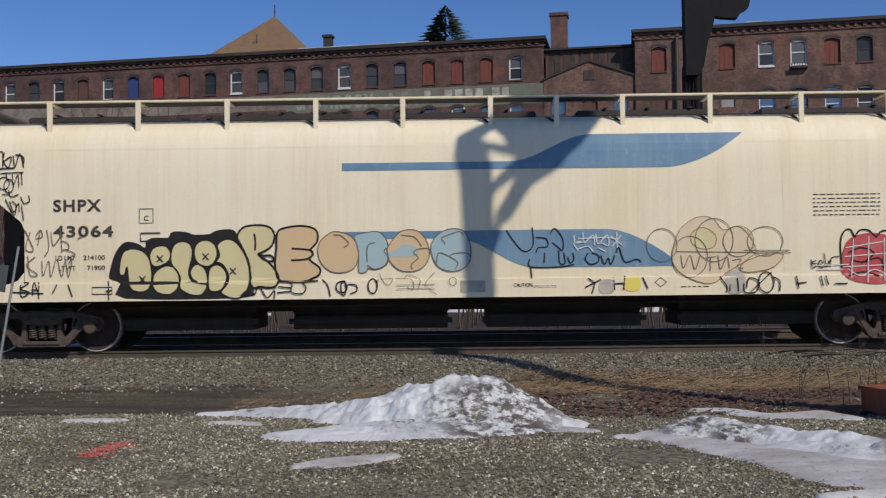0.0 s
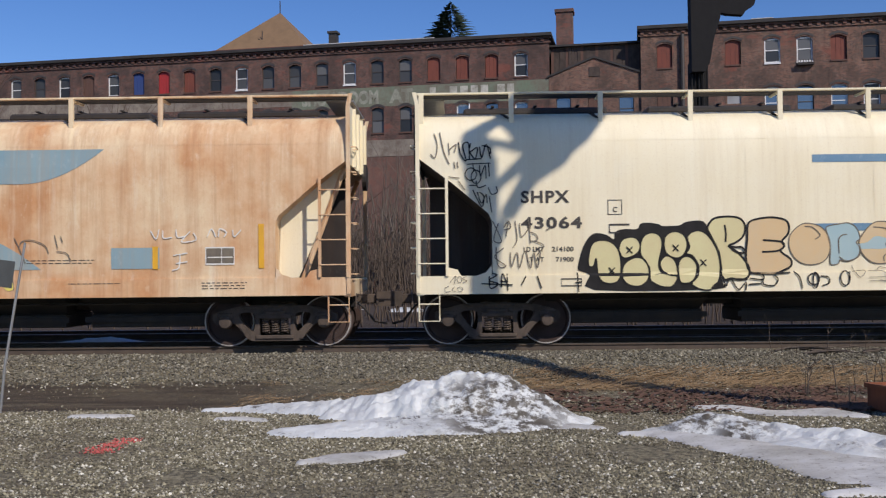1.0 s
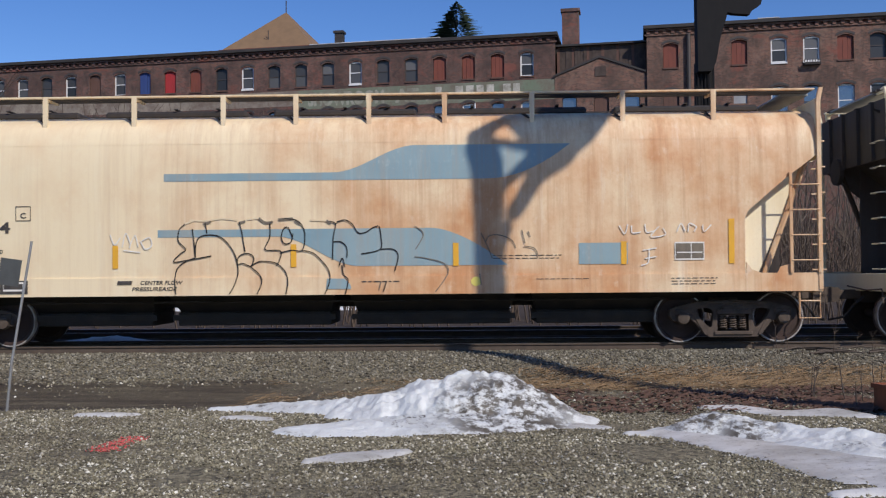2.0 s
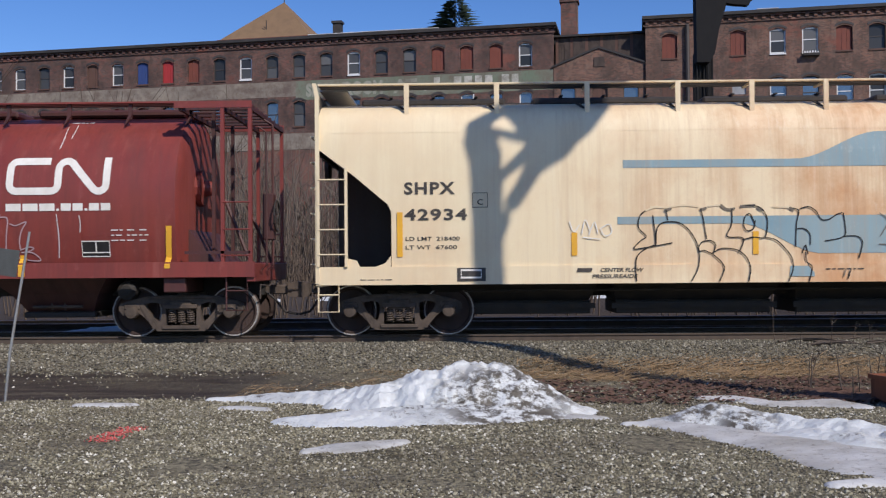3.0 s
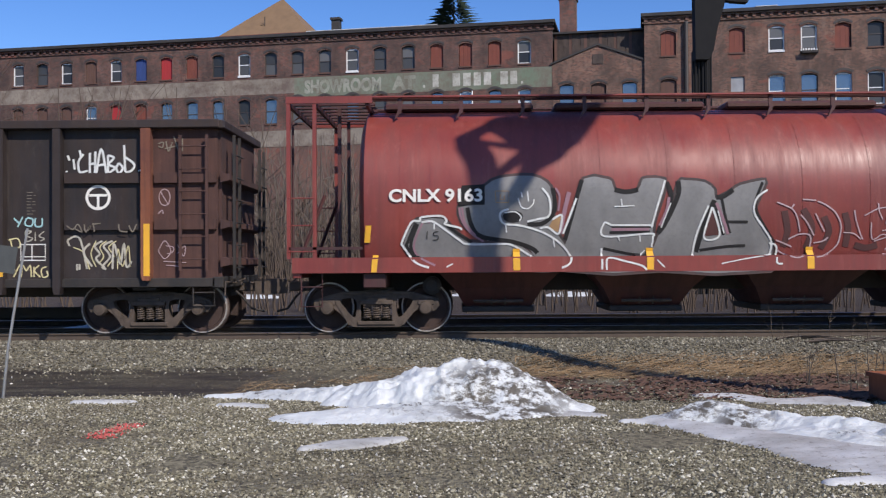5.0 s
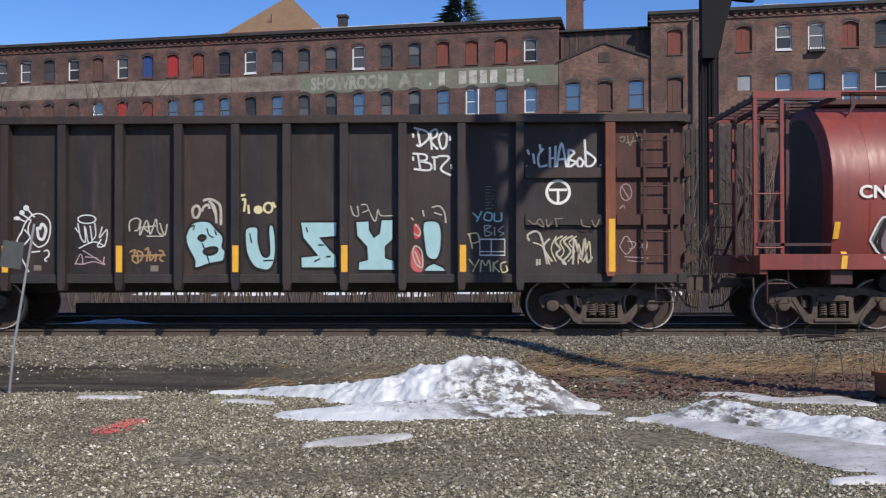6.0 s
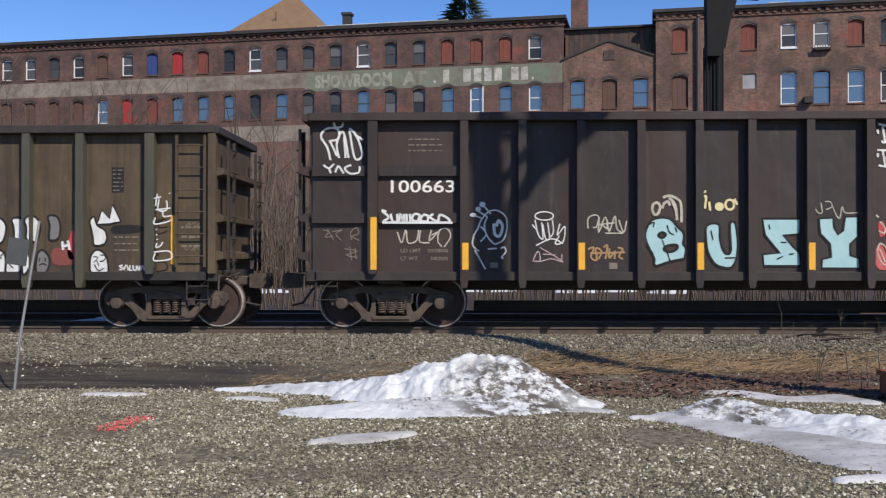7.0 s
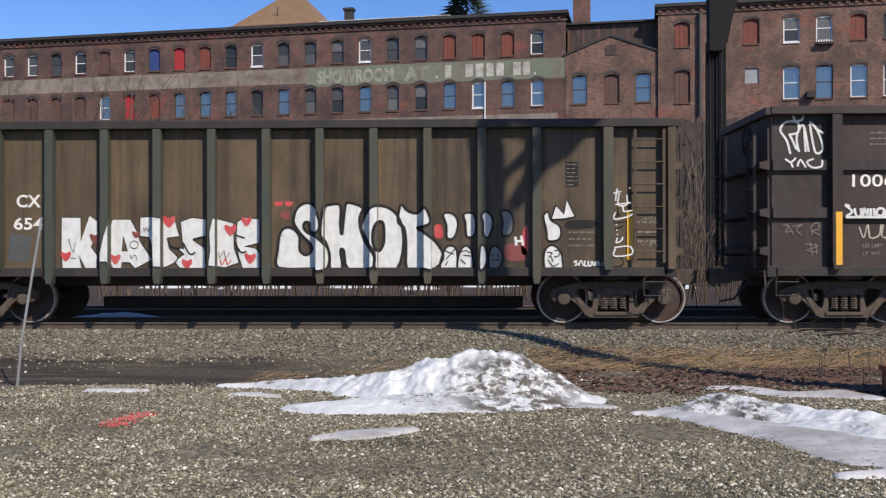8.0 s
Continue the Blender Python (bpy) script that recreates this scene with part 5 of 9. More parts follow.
def add_stirrup(car, xa, xb, z0, z1, y, material):
    bm = bmesh.new()
    tube(bm, [(xa, y, z1), (xa, y, z0), (xb, y, z0), (xb, y, z1)], 0.017, 6)
    rod(bm, (xa, y, (z0 + z1) / 2 + 0.05), (xb, y, (z0 + z1) / 2 + 0.05), 0.014)
    return part("sill_step", bm, material, car)


# ---- rounded-side covered hoppers ----
HOP = [(1.22, 1.575), (1.6, 1.585), (2.2, 1.592), (2.8, 1.592), (3.2, 1.585), (3.55, 1.56), (3.78, 1.51), (3.95, 1.42), (4.06, 1.27), (4.14, 1.05), (4.22, 0.7), (4.27, 0.3)]


def hop_side(x, z):
    if z < 1.25:
        return -1.60
    for (z0, y0), (z1, y1) in zip(HOP, HOP[1:]):
        if z <= z1:
            return -(y0 + (y1 - y0) * (z - z0) / (z1 - z0))
    return -0.3


def covered_hopper(name, label, paint, u, length, posts):
    car = thing(name, label, "freight car", pose(u, TRACK_Y, 0))
    L = length / 2
    # shell: sections from end to end, cut away below along the sloping end sheets
    bm = bmesh.new()

    def section(x, low):
        pts = []
        zz = [low] + [z for z, _ in HOP if z > low + 0.05]
        while len(zz) < len(HOP):
            zz.insert(1, zz[0] + (zz[1] - zz[0]) * 0.5)
        half = [(-abs(hop_side(x, z)) if z >= 1.25 else -1.575, z) for z in zz[:len(HOP)]]
        pts = half + [(-y, z) for y, z in half[::-1]]
        return [bm.verts.new((x, y, z)) for y, z in pts]
    cut = [(-L + 0.05, 3.32), (-L + 0.66, 2.86), (-L + 1.27, 2.34), (-L + 1.33, 2.20)]
    secs = [section(x, z) for x, z in cut] + [section(-L + 1.332, 1.22)]
    n = 14
    secs += [section(-L + 1.332 + (2 * L - 2.664) * i / n, 1.22) for i in range(1, n)]
    secs += [section(L - 1.332, 1.22)] + [section(-x, z) for x, z in cut[::-1]]
    for m, (a, b) in enumerate(zip(secs, secs[1:])):
        for i in range(len(a)):
            j = (i + 1) % len(a)
            # slot 1: left end's underside and cap, with shade put into the colour
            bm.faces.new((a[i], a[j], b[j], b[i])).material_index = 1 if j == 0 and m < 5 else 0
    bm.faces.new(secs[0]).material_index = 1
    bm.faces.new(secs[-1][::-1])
    shell = part("shell", bm, [paint, END_SHADE], car)
    shell.data.polygons.foreach_set("use_smooth", [True] * len(shell.data.polygons))
    shell.data.set_sharp_from_angle(angle=radians(32))
    # weld seams
    for i in range(1, 7):
        bm = bmesh.new()
        x = -L + 1.35 + i * (2 * L - 2.7) / 7
        stroke(bm, [(x, 1.26), (x, 4.0)], 0.03, False)
        laid("weld_seam", bm, paint, car, hop_side, 0.003, cut=0.2)
    bm = bmesh.new()
    stroke(bm, [(-L + 0.3, 3.62), (L - 0.3, 3.62)], 0.03, False)
    laid("weld_seam", bm, paint, car, hop_side, 0.003, cut=0)
    # side sills with a lip, end sills
    for s in (-1, 1):
        bm = box(bmesh.new(), -L, L, s * 1.6 - (0.03 if s > 0 else 0), s * 1.6 + (0.03 if s < 0 else 0), 0.96, 1.25)
        box(bm, -L, L, s * 1.6 - (0.16 if s > 0 else 0), s * 1.6 + (0.16 if s < 0 else 0), 0.93, 0.96)
        part("side_sill", bm, paint, car)
    part("center_sill", bx(-L + 0.1, L - 0.1, -0.25, 0.25, 0.68, 1.05, 0.01), DARK_STEEL, car)
    for s in (-1, 1):
        part("end_sill", bx(min(s * L, s * (L - 0.12)), max(s * L, s * (L - 0.12)), -1.57, 1.57, 0.90, 1.22, 0.01), paint, car)
        part("end_platform", bx(min(s * (L - 0.12), s * (L - 1.3)), max(s * (L - 0.12), s * (L - 1.3)), -1.5, 1.5, 1.14, 1.20), DARK_STEEL, car)
        # corner post that bends in towards the roof, two struts
        for q in (-1, 1):
            bm = bmesh.new()
            slab(bm, [(s * (L - 0.07), 0.96), (s * L, 0.96), (s * L, 3.9), (s * (L + 0.0), 4.25), (s * (L + 0.05), 4.48), (s * (L - 0.02), 4.48), (s * (L - 0.07), 4.25)], q * 1.6 - 0.02, q * 1.6 + 0.035)
            part("corner_post", bm, paint, car)
        bm = bmesh.new()
        slab(bm, [(s * (L - 1.32), 1.25), (s * (L - 1.05), 1.25), (s * (L - 1.22), 1.31), (s * (L - 1.32), 1.44)], -1.60, -1.57)
        part("gusset", bm, paint, car)
        bm = slab(bmesh.new(), [(s * (L - 0.56), 1.25), (s * (L - 0.78), 1.25), (s * (L - 0.72), 1.36), (s * (L - 0.56), 1.40)], -1.59, -1.565)
        part("gusset", bm, paint, car)
        # added dark plate: stands in for the deep shade inside the end opening
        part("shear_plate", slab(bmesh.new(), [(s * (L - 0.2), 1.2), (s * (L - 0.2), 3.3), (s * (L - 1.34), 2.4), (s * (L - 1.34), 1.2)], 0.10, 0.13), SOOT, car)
        # the left strut is coloured dark as well, for the shade there
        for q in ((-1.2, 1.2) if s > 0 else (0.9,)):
            part("end_strut", tube(bmesh.new(), [(s * (L - 0.9), q, 1.2), (s * (L - 0.15), q, 3.2)], 0.05, 6), paint if s > 0 else END_SHADE, car)
        add_ladder(car, s * (L - 0.05), s * (L - 0.54), 1.25, 3.0, 4, -1.61, paint)
        if s > 0:
            part("inner_slope_plate", slab(bmesh.new(), [(L - 1.34, 1.25), (L - 0.98, 1.25), (L - 0.16, 3.15), (L - 0.25, 3.2), (L - 1.3, 2.4)], -1.16, -1.13), CREAM, car)
        # left bulkhead painted dark for shade, right one in its plain cream
        skin = END_SHADE if s < 0 else CREAM
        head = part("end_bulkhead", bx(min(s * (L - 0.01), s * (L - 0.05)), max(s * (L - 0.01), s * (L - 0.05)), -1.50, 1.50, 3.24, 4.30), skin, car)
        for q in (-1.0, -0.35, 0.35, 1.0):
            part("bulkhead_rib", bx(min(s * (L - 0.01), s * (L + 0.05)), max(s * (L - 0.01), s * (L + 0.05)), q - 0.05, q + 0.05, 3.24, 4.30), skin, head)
        # grab irons on the end
        for k in range(6):
            bm = bmesh.new()
            z = 1.3 + k * 0.45
            tube(bm, [(s * L, -1.5, z), (s * (L + 0.09), -1.5, z), (s * (L + 0.09), -1.1, z), (s * L, -1.1, z)], 0.013, 5)
            part("grab_iron", bm, paint, car)
        add_stirrup(car, s * (L - 0.04), s * (L - 0.40), 0.46, 0.96, -1.56, paint)
        add_coupler(car, s * L, s)
        add_truck(car, s * (L - 1.43))
        bm = bmesh.new()
        tube(bm, [(s * (L + 0.02), 0.55, 3.2), (s * (L + 0.10), 0.55, 3.2)], 0.26, 16)
        part("brake_wheel" if s > 0 else "end_plate", bm, DARK_STEEL, car)
    # outlet hoppers
    for i in range(4):
        cx = (-4.95 + 3.3 * i) * L / 8.45
        bm = bmesh.new()
        top = [bm.verts.new((cx + a * 1.6, b * 1.3, 1.16)) for a, b in ((-1, -1), (1, -1), (1, 1), (-1, 1))]
        low = [bm.verts.new((cx + a * 1.4, b * 0.55, 0.60)) for a, b in ((-1, -1), (1, -1), (1, 1), (-1, 1))]
        for k in range(4):
            bm.faces.new((top[k], top[(k + 1) % 4], low[(k + 1) % 4], low[k]))
        bm.faces.new(low)
        hp = part("outlet_hopper", bm, DARK_STEEL, car)
        part("outlet_gate", box(bx(cx - 1.42, cx + 1.42, -0.66, 0.66, 0.36, 0.61, 0.02), cx - 1.5, cx + 1.5, -0.75, -0.69, 0.46, 0.56), DARK_STEEL, hp)
    bm = bmesh.new()
    rod(bm, (-L + 2.6, -0.9, 0.80), (L - 2.6, -0.9, 0.80), 0.025)
    part("brake_rod", bm, DARK_STEEL, car)
    # roof: posts, walkway boards on both edges, hatch covers and the crossovers
    xs = [-L + v for v in posts]
    for q in (-1, 1):
        for x in xs:
            bm = bmesh.new()
            y = q * 1.40
            slab(bm, [(x - 0.04, 3.88), (x + 0.04, 3.88), (x + 0.045, 4.50), (x - 0.045, 4.50)], y - 0.02, y + 0.02)
            box(bm, x - 0.025, x + 0.025, min(y, y - q * 0.55), max(y, y - q * 0.55), 4.44, 4.475)
            part("walkway_post", bm, paint, car)
            if q < 0:
                bm = bmesh.new()
                slab(bm, [(x - 0.22, 4.14), (x - 0.10, 4.12), (x + 0.02, 4.02), (x - 0.03, 4.02)], -1.3, -1.27)
                part("hatch_latch", bm, DARK_STEEL, car)
        for k in range(4):
            y = q * (1.36 - 0.15 * k)
            part("walkway_slat", bx(-L + 0.02, L - 0.02, y - 0.05, y + 0.05, 4.476, 4.505), paint if k == 0 else DARK_STEEL, car)
    for i in range(5):
        x = (-6.4 + 3.2 * i) * L / 8.45
        hc = part("hatch_cover", bx(x - 1.35, x + 1.35, -0.36, 0.36, 4.26, 4.40, 0.04), DARK_STEEL, car)
        for k in (-0.8, 0.0, 0.8):
            part("hatch_strap", bx(x + k - 0.03, x + k + 0.03, -0.40, 0.40, 4.42, 4.44), DARK_STEEL, hc)
    for s in (-1, 1):
        part("end_walkway", bx(min(s * L, s * (L - 0.5)), max(s * L, s * (L - 0.5)), -1.0, 1.0, 4.44, 4.472), GALV, car)
    return car


def blue_swoosh(car, x0, tip, low, material, z, lift=0.007):
    """The two swept stripes: a thin tail that swells to a blade with a curved nose."""
    n = tip - x0

    def strip(a, b, upper, lower, count=44):
        bm = bmesh.new()
        prev = None
        for i in range(count + 1):
            t = a + (b - a) * i / count
            cur = [bm.verts.new((x0 + t * n, 0, z + lower(t))), bm.verts.new((x0 + t * n, 0, z + max(upper(t), lower(t) + 0.002)))]
            if prev:
                bm.faces.new((prev[0], cur[0], cur[1], prev[1]))
            prev = cur
        return bm

    def ease(t, a, b):
        u = min(max((t - a) / (b - a), 0.0), 1.0)
        return u * u * (3 - 2 * u)
    laid("painted_blade", strip(0.0, 1.0, lambda t: 0.06 + 0.47 * ease(t, 0.42, 0.62), lambda t: -0.075 + 0.60 * max((t - 0.80) / 0.2, 0.0) ** 1.9), material, car, hop_side, lift, "blue painted stripe that swells to a blade")
    laid("painted_blade", strip(-0.015, 0.845, lambda t: low - 1.15 - 0.66 * max((t - 0.66) / 0.185, 0.0) ** 1.6, lambda t: low - 1.28 - 0.53 * ease(t, 0.28, 0.48)), material, car, hop_side, lift, "blue painted stripe that sweeps down to the sill")


def data_bars(bm, x0, z0, x1, z1, rows, seed):
    """Small lettering that cannot be read: rows of short bars."""
    r = random.Random(seed)
    h = (z1 - z0) / rows
    for j in range(rows):
        x = x0
        while x < x1 - 0.03:
            w = r.uniform(0.04, 0.13)
            poly(bm, [(x, z0 + j * h + h * 0.34), (min(x + w, x1), z0 + j * h + h * 0.34), (min(x + w, x1), z0 + j * h + h * 0.56), (x, z0 + j * h + h * 0.56)])
            x += w + 0.03
    return bm


def data_block(car, side, mat, lift, blocks, label):
    """Blocks of small lettering, one part for each row."""
    for x0, z0, x1, z1, rows, seed in blocks:
        h = (z1 - z0) / rows
        for j in range(rows):
            laid("data_lettering", data_bars(bmesh.new(), x0, z0 + j * h, x1, z0 + (j + 1) * h, 1, seed * 7 + j), mat, car, side, lift, label, 0)


def letters(car, text, x0, z0, x1, z1, mat, side, bold=0.0, label="", lift=0.009, slant=0.0, name="lettering", spacing=1.0):
    return laid(name, lettering(bmesh.new(), text, x0, z0, x1, z1, bold, spacing, 0, slant), mat, car, side, lift, label)


# ---- cream hopper ----
U_A, U_B, U_C, U_D, U_E = 0.28, -18.43, -35.70, -52.10, -67.90
car_a = covered_hopper("covered_hopper", "cream covered hopper car with blue stripes and graffiti", CREAM, U_A, 18.22,
                       (0.1, 1.70, 3.28, 4.87, 6.45, 8.0, 9.56, 10.73, 11.9, 13.45, 15.06, 16.6))
o = -U_A      # from the train's measure to the car's own
blue_swoosh(car_a, -1.90 + o, 5.14 + o, 0.0, BLUE, 3.25)
letters(car_a, "SHPX", -6.99 + o, 2.51, -6.14 + o, 2.73, LETTER, hop_side, 0.03, "black stencilled reporting mark", spacing=1.15)
letters(car_a, "43064", -6.99 + o, 2.06, -5.93 + o, 2.27, LETTER, hop_side, 0.03, "black stencilled car number", spacing=1.15)
for words, a, z in (("LD LMT", -6.95, 1.66), ("214100", -6.46, 1.66), ("LT WT", -6.89, 1.48), ("71900", -6.39, 1.48)):
    letters(car_a, words, a + o, z, (-6.08 if a > -6.5 else -6.6) + o, z + 0.085, LETTER, hop_side, 0.02, "small black stencilled weight")
data_block(car_a, hop_side, LETTER, 0.010, [(6.33 + o, 2.27, 7.50 + o, 2.70, 6, 4), (1.42 + o, 1.081, 1.83 + o, 1.135, 2, 3), (4.0 + o, 1.05, 4.5 + o, 1.11, 1, 6)], "small black stencilled data")
letters(car_a, "CAUTION", 1.09 + o, 1.105, 1.41 + o, 1.170, LETTER, hop_side, 0.012, "small black stencilled caution")
laid("painted_patch", poly(bmesh.new(), [(0.16 + o, 1.023), (0.59 + o, 1.023), (0.59 + o, 1.226), (0.16 + o, 1.226)]), SPRAY_BONE, car_a, hop_side, 0.010, "grey painted-over patch")
bm = bmesh.new()
x0, x1 = -5.47 + o, -5.23 + o
stroke(bm, [(x0, 2.30), (x1, 2.30), (x1, 2.55), (x0, 2.55)], 0.016, False, True)
lettering(bm, "C", x0 + 0.08, 2.34, x1 - 0.08, 2.43, 0.02)
laid("stencil_box", bm, LETTER, car_a, hop_side, 0.010, "small stencilled box", cut=0)
for pts, w, shut in (([(-5.28, 1.98), (-5.45, 1.98), (-5.45, 2.12), (-5.10, 2.12)], 0.03, False), ([(-6.3, 1.06), (-5.95, 1.06), (-5.95, 1.18), (-6.3, 1.18)], 0.02, True), ([(3.55, 1.16), (3.65, 1.24), (3.75, 1.16), (3.65, 1.08)], 0.014, True)):
    laid("stencil_box", stroke(bmesh.new(), [(x + o, z) for x, z in pts], w, False, shut), LETTER, car_a, hop_side, 0.010, "small stencilled outline", cut=0)
# big bubble piece
A_T = chart(-9.1469, 0.003897, -0.000052, 4.0203, -0.000045, -0.003913)
A_B = chart(-6.3951, 0.003491, -0.000060, 2.3997, -0.000036, -0.003504)
A_C = chart(-2.8279, 0.003296, -0.000037, 2.4135, -0.000039, -0.003295)
A_D = chart(0.3469, 0.004443, -0.000081, 2.3736, -0.000051, -0.004450)
BACK = [(35, 290), (60, 190), (95, 135), (130, 120), (180, 130), (215, 150), (222, 115), (265, 100), (330, 100), (345, 75), (380, 68), (435, 75), (460, 85), (540, 82), (560, 70), (600, 60), (660, 62), (690, 110), (742, 220), (755, 290), (748, 360), (722, 400), (120, 404), (95, 330), (50, 310)]
laid("bubble_piece_back", poly(bmesh.new(), rounded(A_B(BACK), 3)), SPRAY_BLACK, car_a, hop_side, 0.009, "black shadow of a bubble graffiti piece")
BUBBLES = [
    [(88, 280), (92, 215), (110, 170), (150, 155), (200, 165), (235, 200), (250, 260), (250, 320), (235, 360), (195, 372), (155, 360), (135, 320), (126, 245), (114, 285)],
    [(240, 190), (255, 155), (290, 140), (325, 145), (345, 175), (340, 210), (310, 235), (265, 245), (245, 220)],
    [(262, 285), (290, 255), (330, 240), (370, 255), (390, 300), (385, 350), (355, 380), (320, 385), (280, 372), (258, 340)],
    [(350, 165), (370, 130), (405, 118), (440, 130), (455, 165), (450, 215), (438, 270), (450, 312), (500, 330), (525, 330), (530, 350), (505, 385), (460, 388), (420, 372), (395, 350), (392, 290), (350, 230)],
    [(470, 140), (500, 115), (540, 115), (570, 140), (580, 185), (560, 230), (525, 245), (480, 225), (465, 185)],
    [(445, 268), (470, 235), (500, 240), (525, 270), (533, 328), (500, 328), (458, 308)],
    [(538, 270), (565, 238), (600, 243), (628, 280), (623, 330), (600, 363), (560, 370), (540, 350)],
    [(580, 140), (610, 112), (650, 110), (690, 140), (730, 210), (745, 290), (735, 360), (700, 400), (655, 402), (615, 385), (604, 368), (634, 330), (636, 280), (605, 232), (575, 222), (592, 190)],
    [(690, 70), (720, 45), (790, 38), (845, 50), (868, 90), (855, 140), (815, 170), (785, 185), (830, 215), (870, 260), (890, 300), (880, 340), (840, 352), (800, 345), (762, 350), (750, 300), (738, 220), (700, 140), (680, 100)],
    [(882, 75), (920, 52), (1000, 42), (1065, 55), (1085, 85), (1080, 125), (1050, 160), (1062, 185), (1045, 212), (1095, 250), (1095, 285), (1060, 305), (1020, 320), (940, 320), (890, 310), (872, 240), (878, 150)]]
for k, pts in enumerate(BUBBLES):
    ringed(car_a, hop_side, A_B, pts, SPRAY_SAND if k == 9 else SPRAY_PALE, "pale yellow bubble letter", 0.036 if k > 7 else 0.026, lift=0.011 + 0.0005 * k, name="bubble_letter")
sprayed(car_a, hop_side, A_B, [[(765, 80), (772, 120), (770, 165)], [(785, 185), (815, 190), (850, 190), (868, 215), (830, 217), (800, 200)], [(955, 155), (1045, 163), (1060, 185), (1030, 208), (952, 214)], [(700, 395), (735, 365), (800, 350), (880, 350)]], 0.032, SPRAY_BLACK, "black inner lines of bubble letters", 0.022)
for u, v in ((292, 205), (205, 308), (522, 195), (660, 268)):
    sprayed(car_a, hop_side, A_B, [[(u - 15, v - 16), (u + 15, v + 16)], [(u + 15, v - 16), (u - 15, v + 16)]], 0.022, SPRAY_BLACK, "small black cross", 0.024, False, "bubble_eye")
sprayed(car_a, hop_side, A_B, [[(735, 350), (740, 385), (755, 345), (770, 385), (785, 350)], [(800, 350), (835, 400), (870, 365), (870, 405)], [(890, 320), (950, 325), (955, 350), (890, 345)], [(885, 375), (950, 370)], [(955, 350), (960, 375), (1010, 380), (1030, 350), (1015, 325), (1090, 315)]], 0.022, SPRAY_BLACK, "thin black tag on the sill", 0.022)
# round pastel piece
PASTEL = [
    (SPRAY_SAND, [(75, 150), (130, 98), (180, 92), (235, 110), (270, 150), (285, 210), (270, 270), (235, 300), (180, 310), (130, 300), (90, 265), (68, 215)], [[(150, 108), (190, 112), (230, 152), (205, 175)]]),
    (SPRAY_SKY, [(265, 110), (330, 95), (385, 90), (425, 120), (440, 170), (420, 190), (440, 230), (420, 275), (370, 292), (332, 285), (328, 303), (285, 305), (285, 215), (270, 150)], [[(330, 250), (328, 180), (345, 155), (372, 150)], [(330, 268), (370, 290), (430, 268), (440, 240)]]),
    (SPRAY_SAND, [(440, 170), (500, 95), (560, 80), (610, 95), (645, 140), (660, 200), (650, 250), (610, 290), (560, 303), (500, 295), (455, 255), (440, 215)], [[(510, 110), (580, 120), (620, 170)], [(570, 290), (565, 265), (600, 230), (575, 200), (610, 182), (660, 182), (672, 210)]]),
    (SPRAY_SKY, [(670, 160), (700, 110), (760, 78), (820, 78), (850, 100), (875, 150), (880, 220), (860, 270), (810, 298), (750, 298), (700, 270), (672, 210)], [[(840, 110), (820, 90), (770, 105), (725, 125), (742, 150), (738, 160)], [(695, 270), (710, 205), (770, 225), (810, 255), (795, 290)], [(765, 220), (800, 205), (860, 205), (878, 225)]])]
for k, (mt, loop, inner) in enumerate(PASTEL):
    ringed(car_a, hop_side, A_C, loop, mt, "round pastel sprayed letter", 0.018, lift=0.010 + 0.0008 * k, outline=SPRAY_THIN, name="pastel_letter")
    sprayed(car_a, hop_side, A_C, inner, 0.018, SPRAY_THIN, "thin dark line on a pastel letter", 0.019)
laid("painted_patch", poly(bmesh.new(), rounded(A_C([(480, 190), (520, 160), (580, 170), (600, 200), (560, 225), (500, 225), (440, 225), (420, 205)]))), SPRAY_SKY, car_a, hop_side, 0.0145, "pale blue haze over a pastel letter")
sprayed(car_a, hop_side, A_C, [[(90, 345), (120, 375), (135, 435)], oval(195, 385, 30, 30, 8), oval(205, 390, 14, 40, 6), [(230, 370), (270, 375), (275, 405), (240, 420)], oval(360, 380, 25, 38, 8), [(385, 345), (380, 405)]], 0.022, SPRAY_BLACK, "black tag on the sill", 0.02)
sprayed(car_a, hop_side, A_C, [[(395, 315), (410, 345), (440, 375), (465, 340), (400, 345)], [(480, 340), (565, 345), (575, 395), (540, 385)], [(530, 340), (545, 320), (610, 345), (600, 395)], [(690, 305), (640, 370), (700, 425)], [(485, 375), (690, 370)], [(485, 395), (690, 390)], oval(785, 355, 20, 22, 8)], 0.010, SPRAY_THIN, "thin marker scribble on the sill", 0.02)
# tags over the lower stripe
sprayed(car_a, hop_side, A_D, [[(78, 60), (105, 100), (140, 140), (170, 140), (185, 110), (180, 50)], [(195, 90), (235, 95), (240, 125), (205, 130), (195, 150)], [(250, 75), (270, 55), (300, 95), (300, 140), (285, 130), (260, 110)], [(172, 175), (175, 205), (290, 205), (345, 196)], [(175, 205), (180, 250)], [(230, 150), (228, 190)], [(285, 140), (290, 190), (310, 190), (305, 150)], [(320, 165), (330, 190), (345, 175), (340, 150)], [(400, 150), (390, 175), (410, 195), (440, 185), (440, 160), (415, 150)], [(450, 160), (465, 195), (480, 170), (490, 195), (505, 160)], [(510, 150), (522, 130), (545, 185), (590, 175), (610, 185)]], 0.022, SPRAY_BLACK, "black sprayed tag over the blue stripe", 0.016)
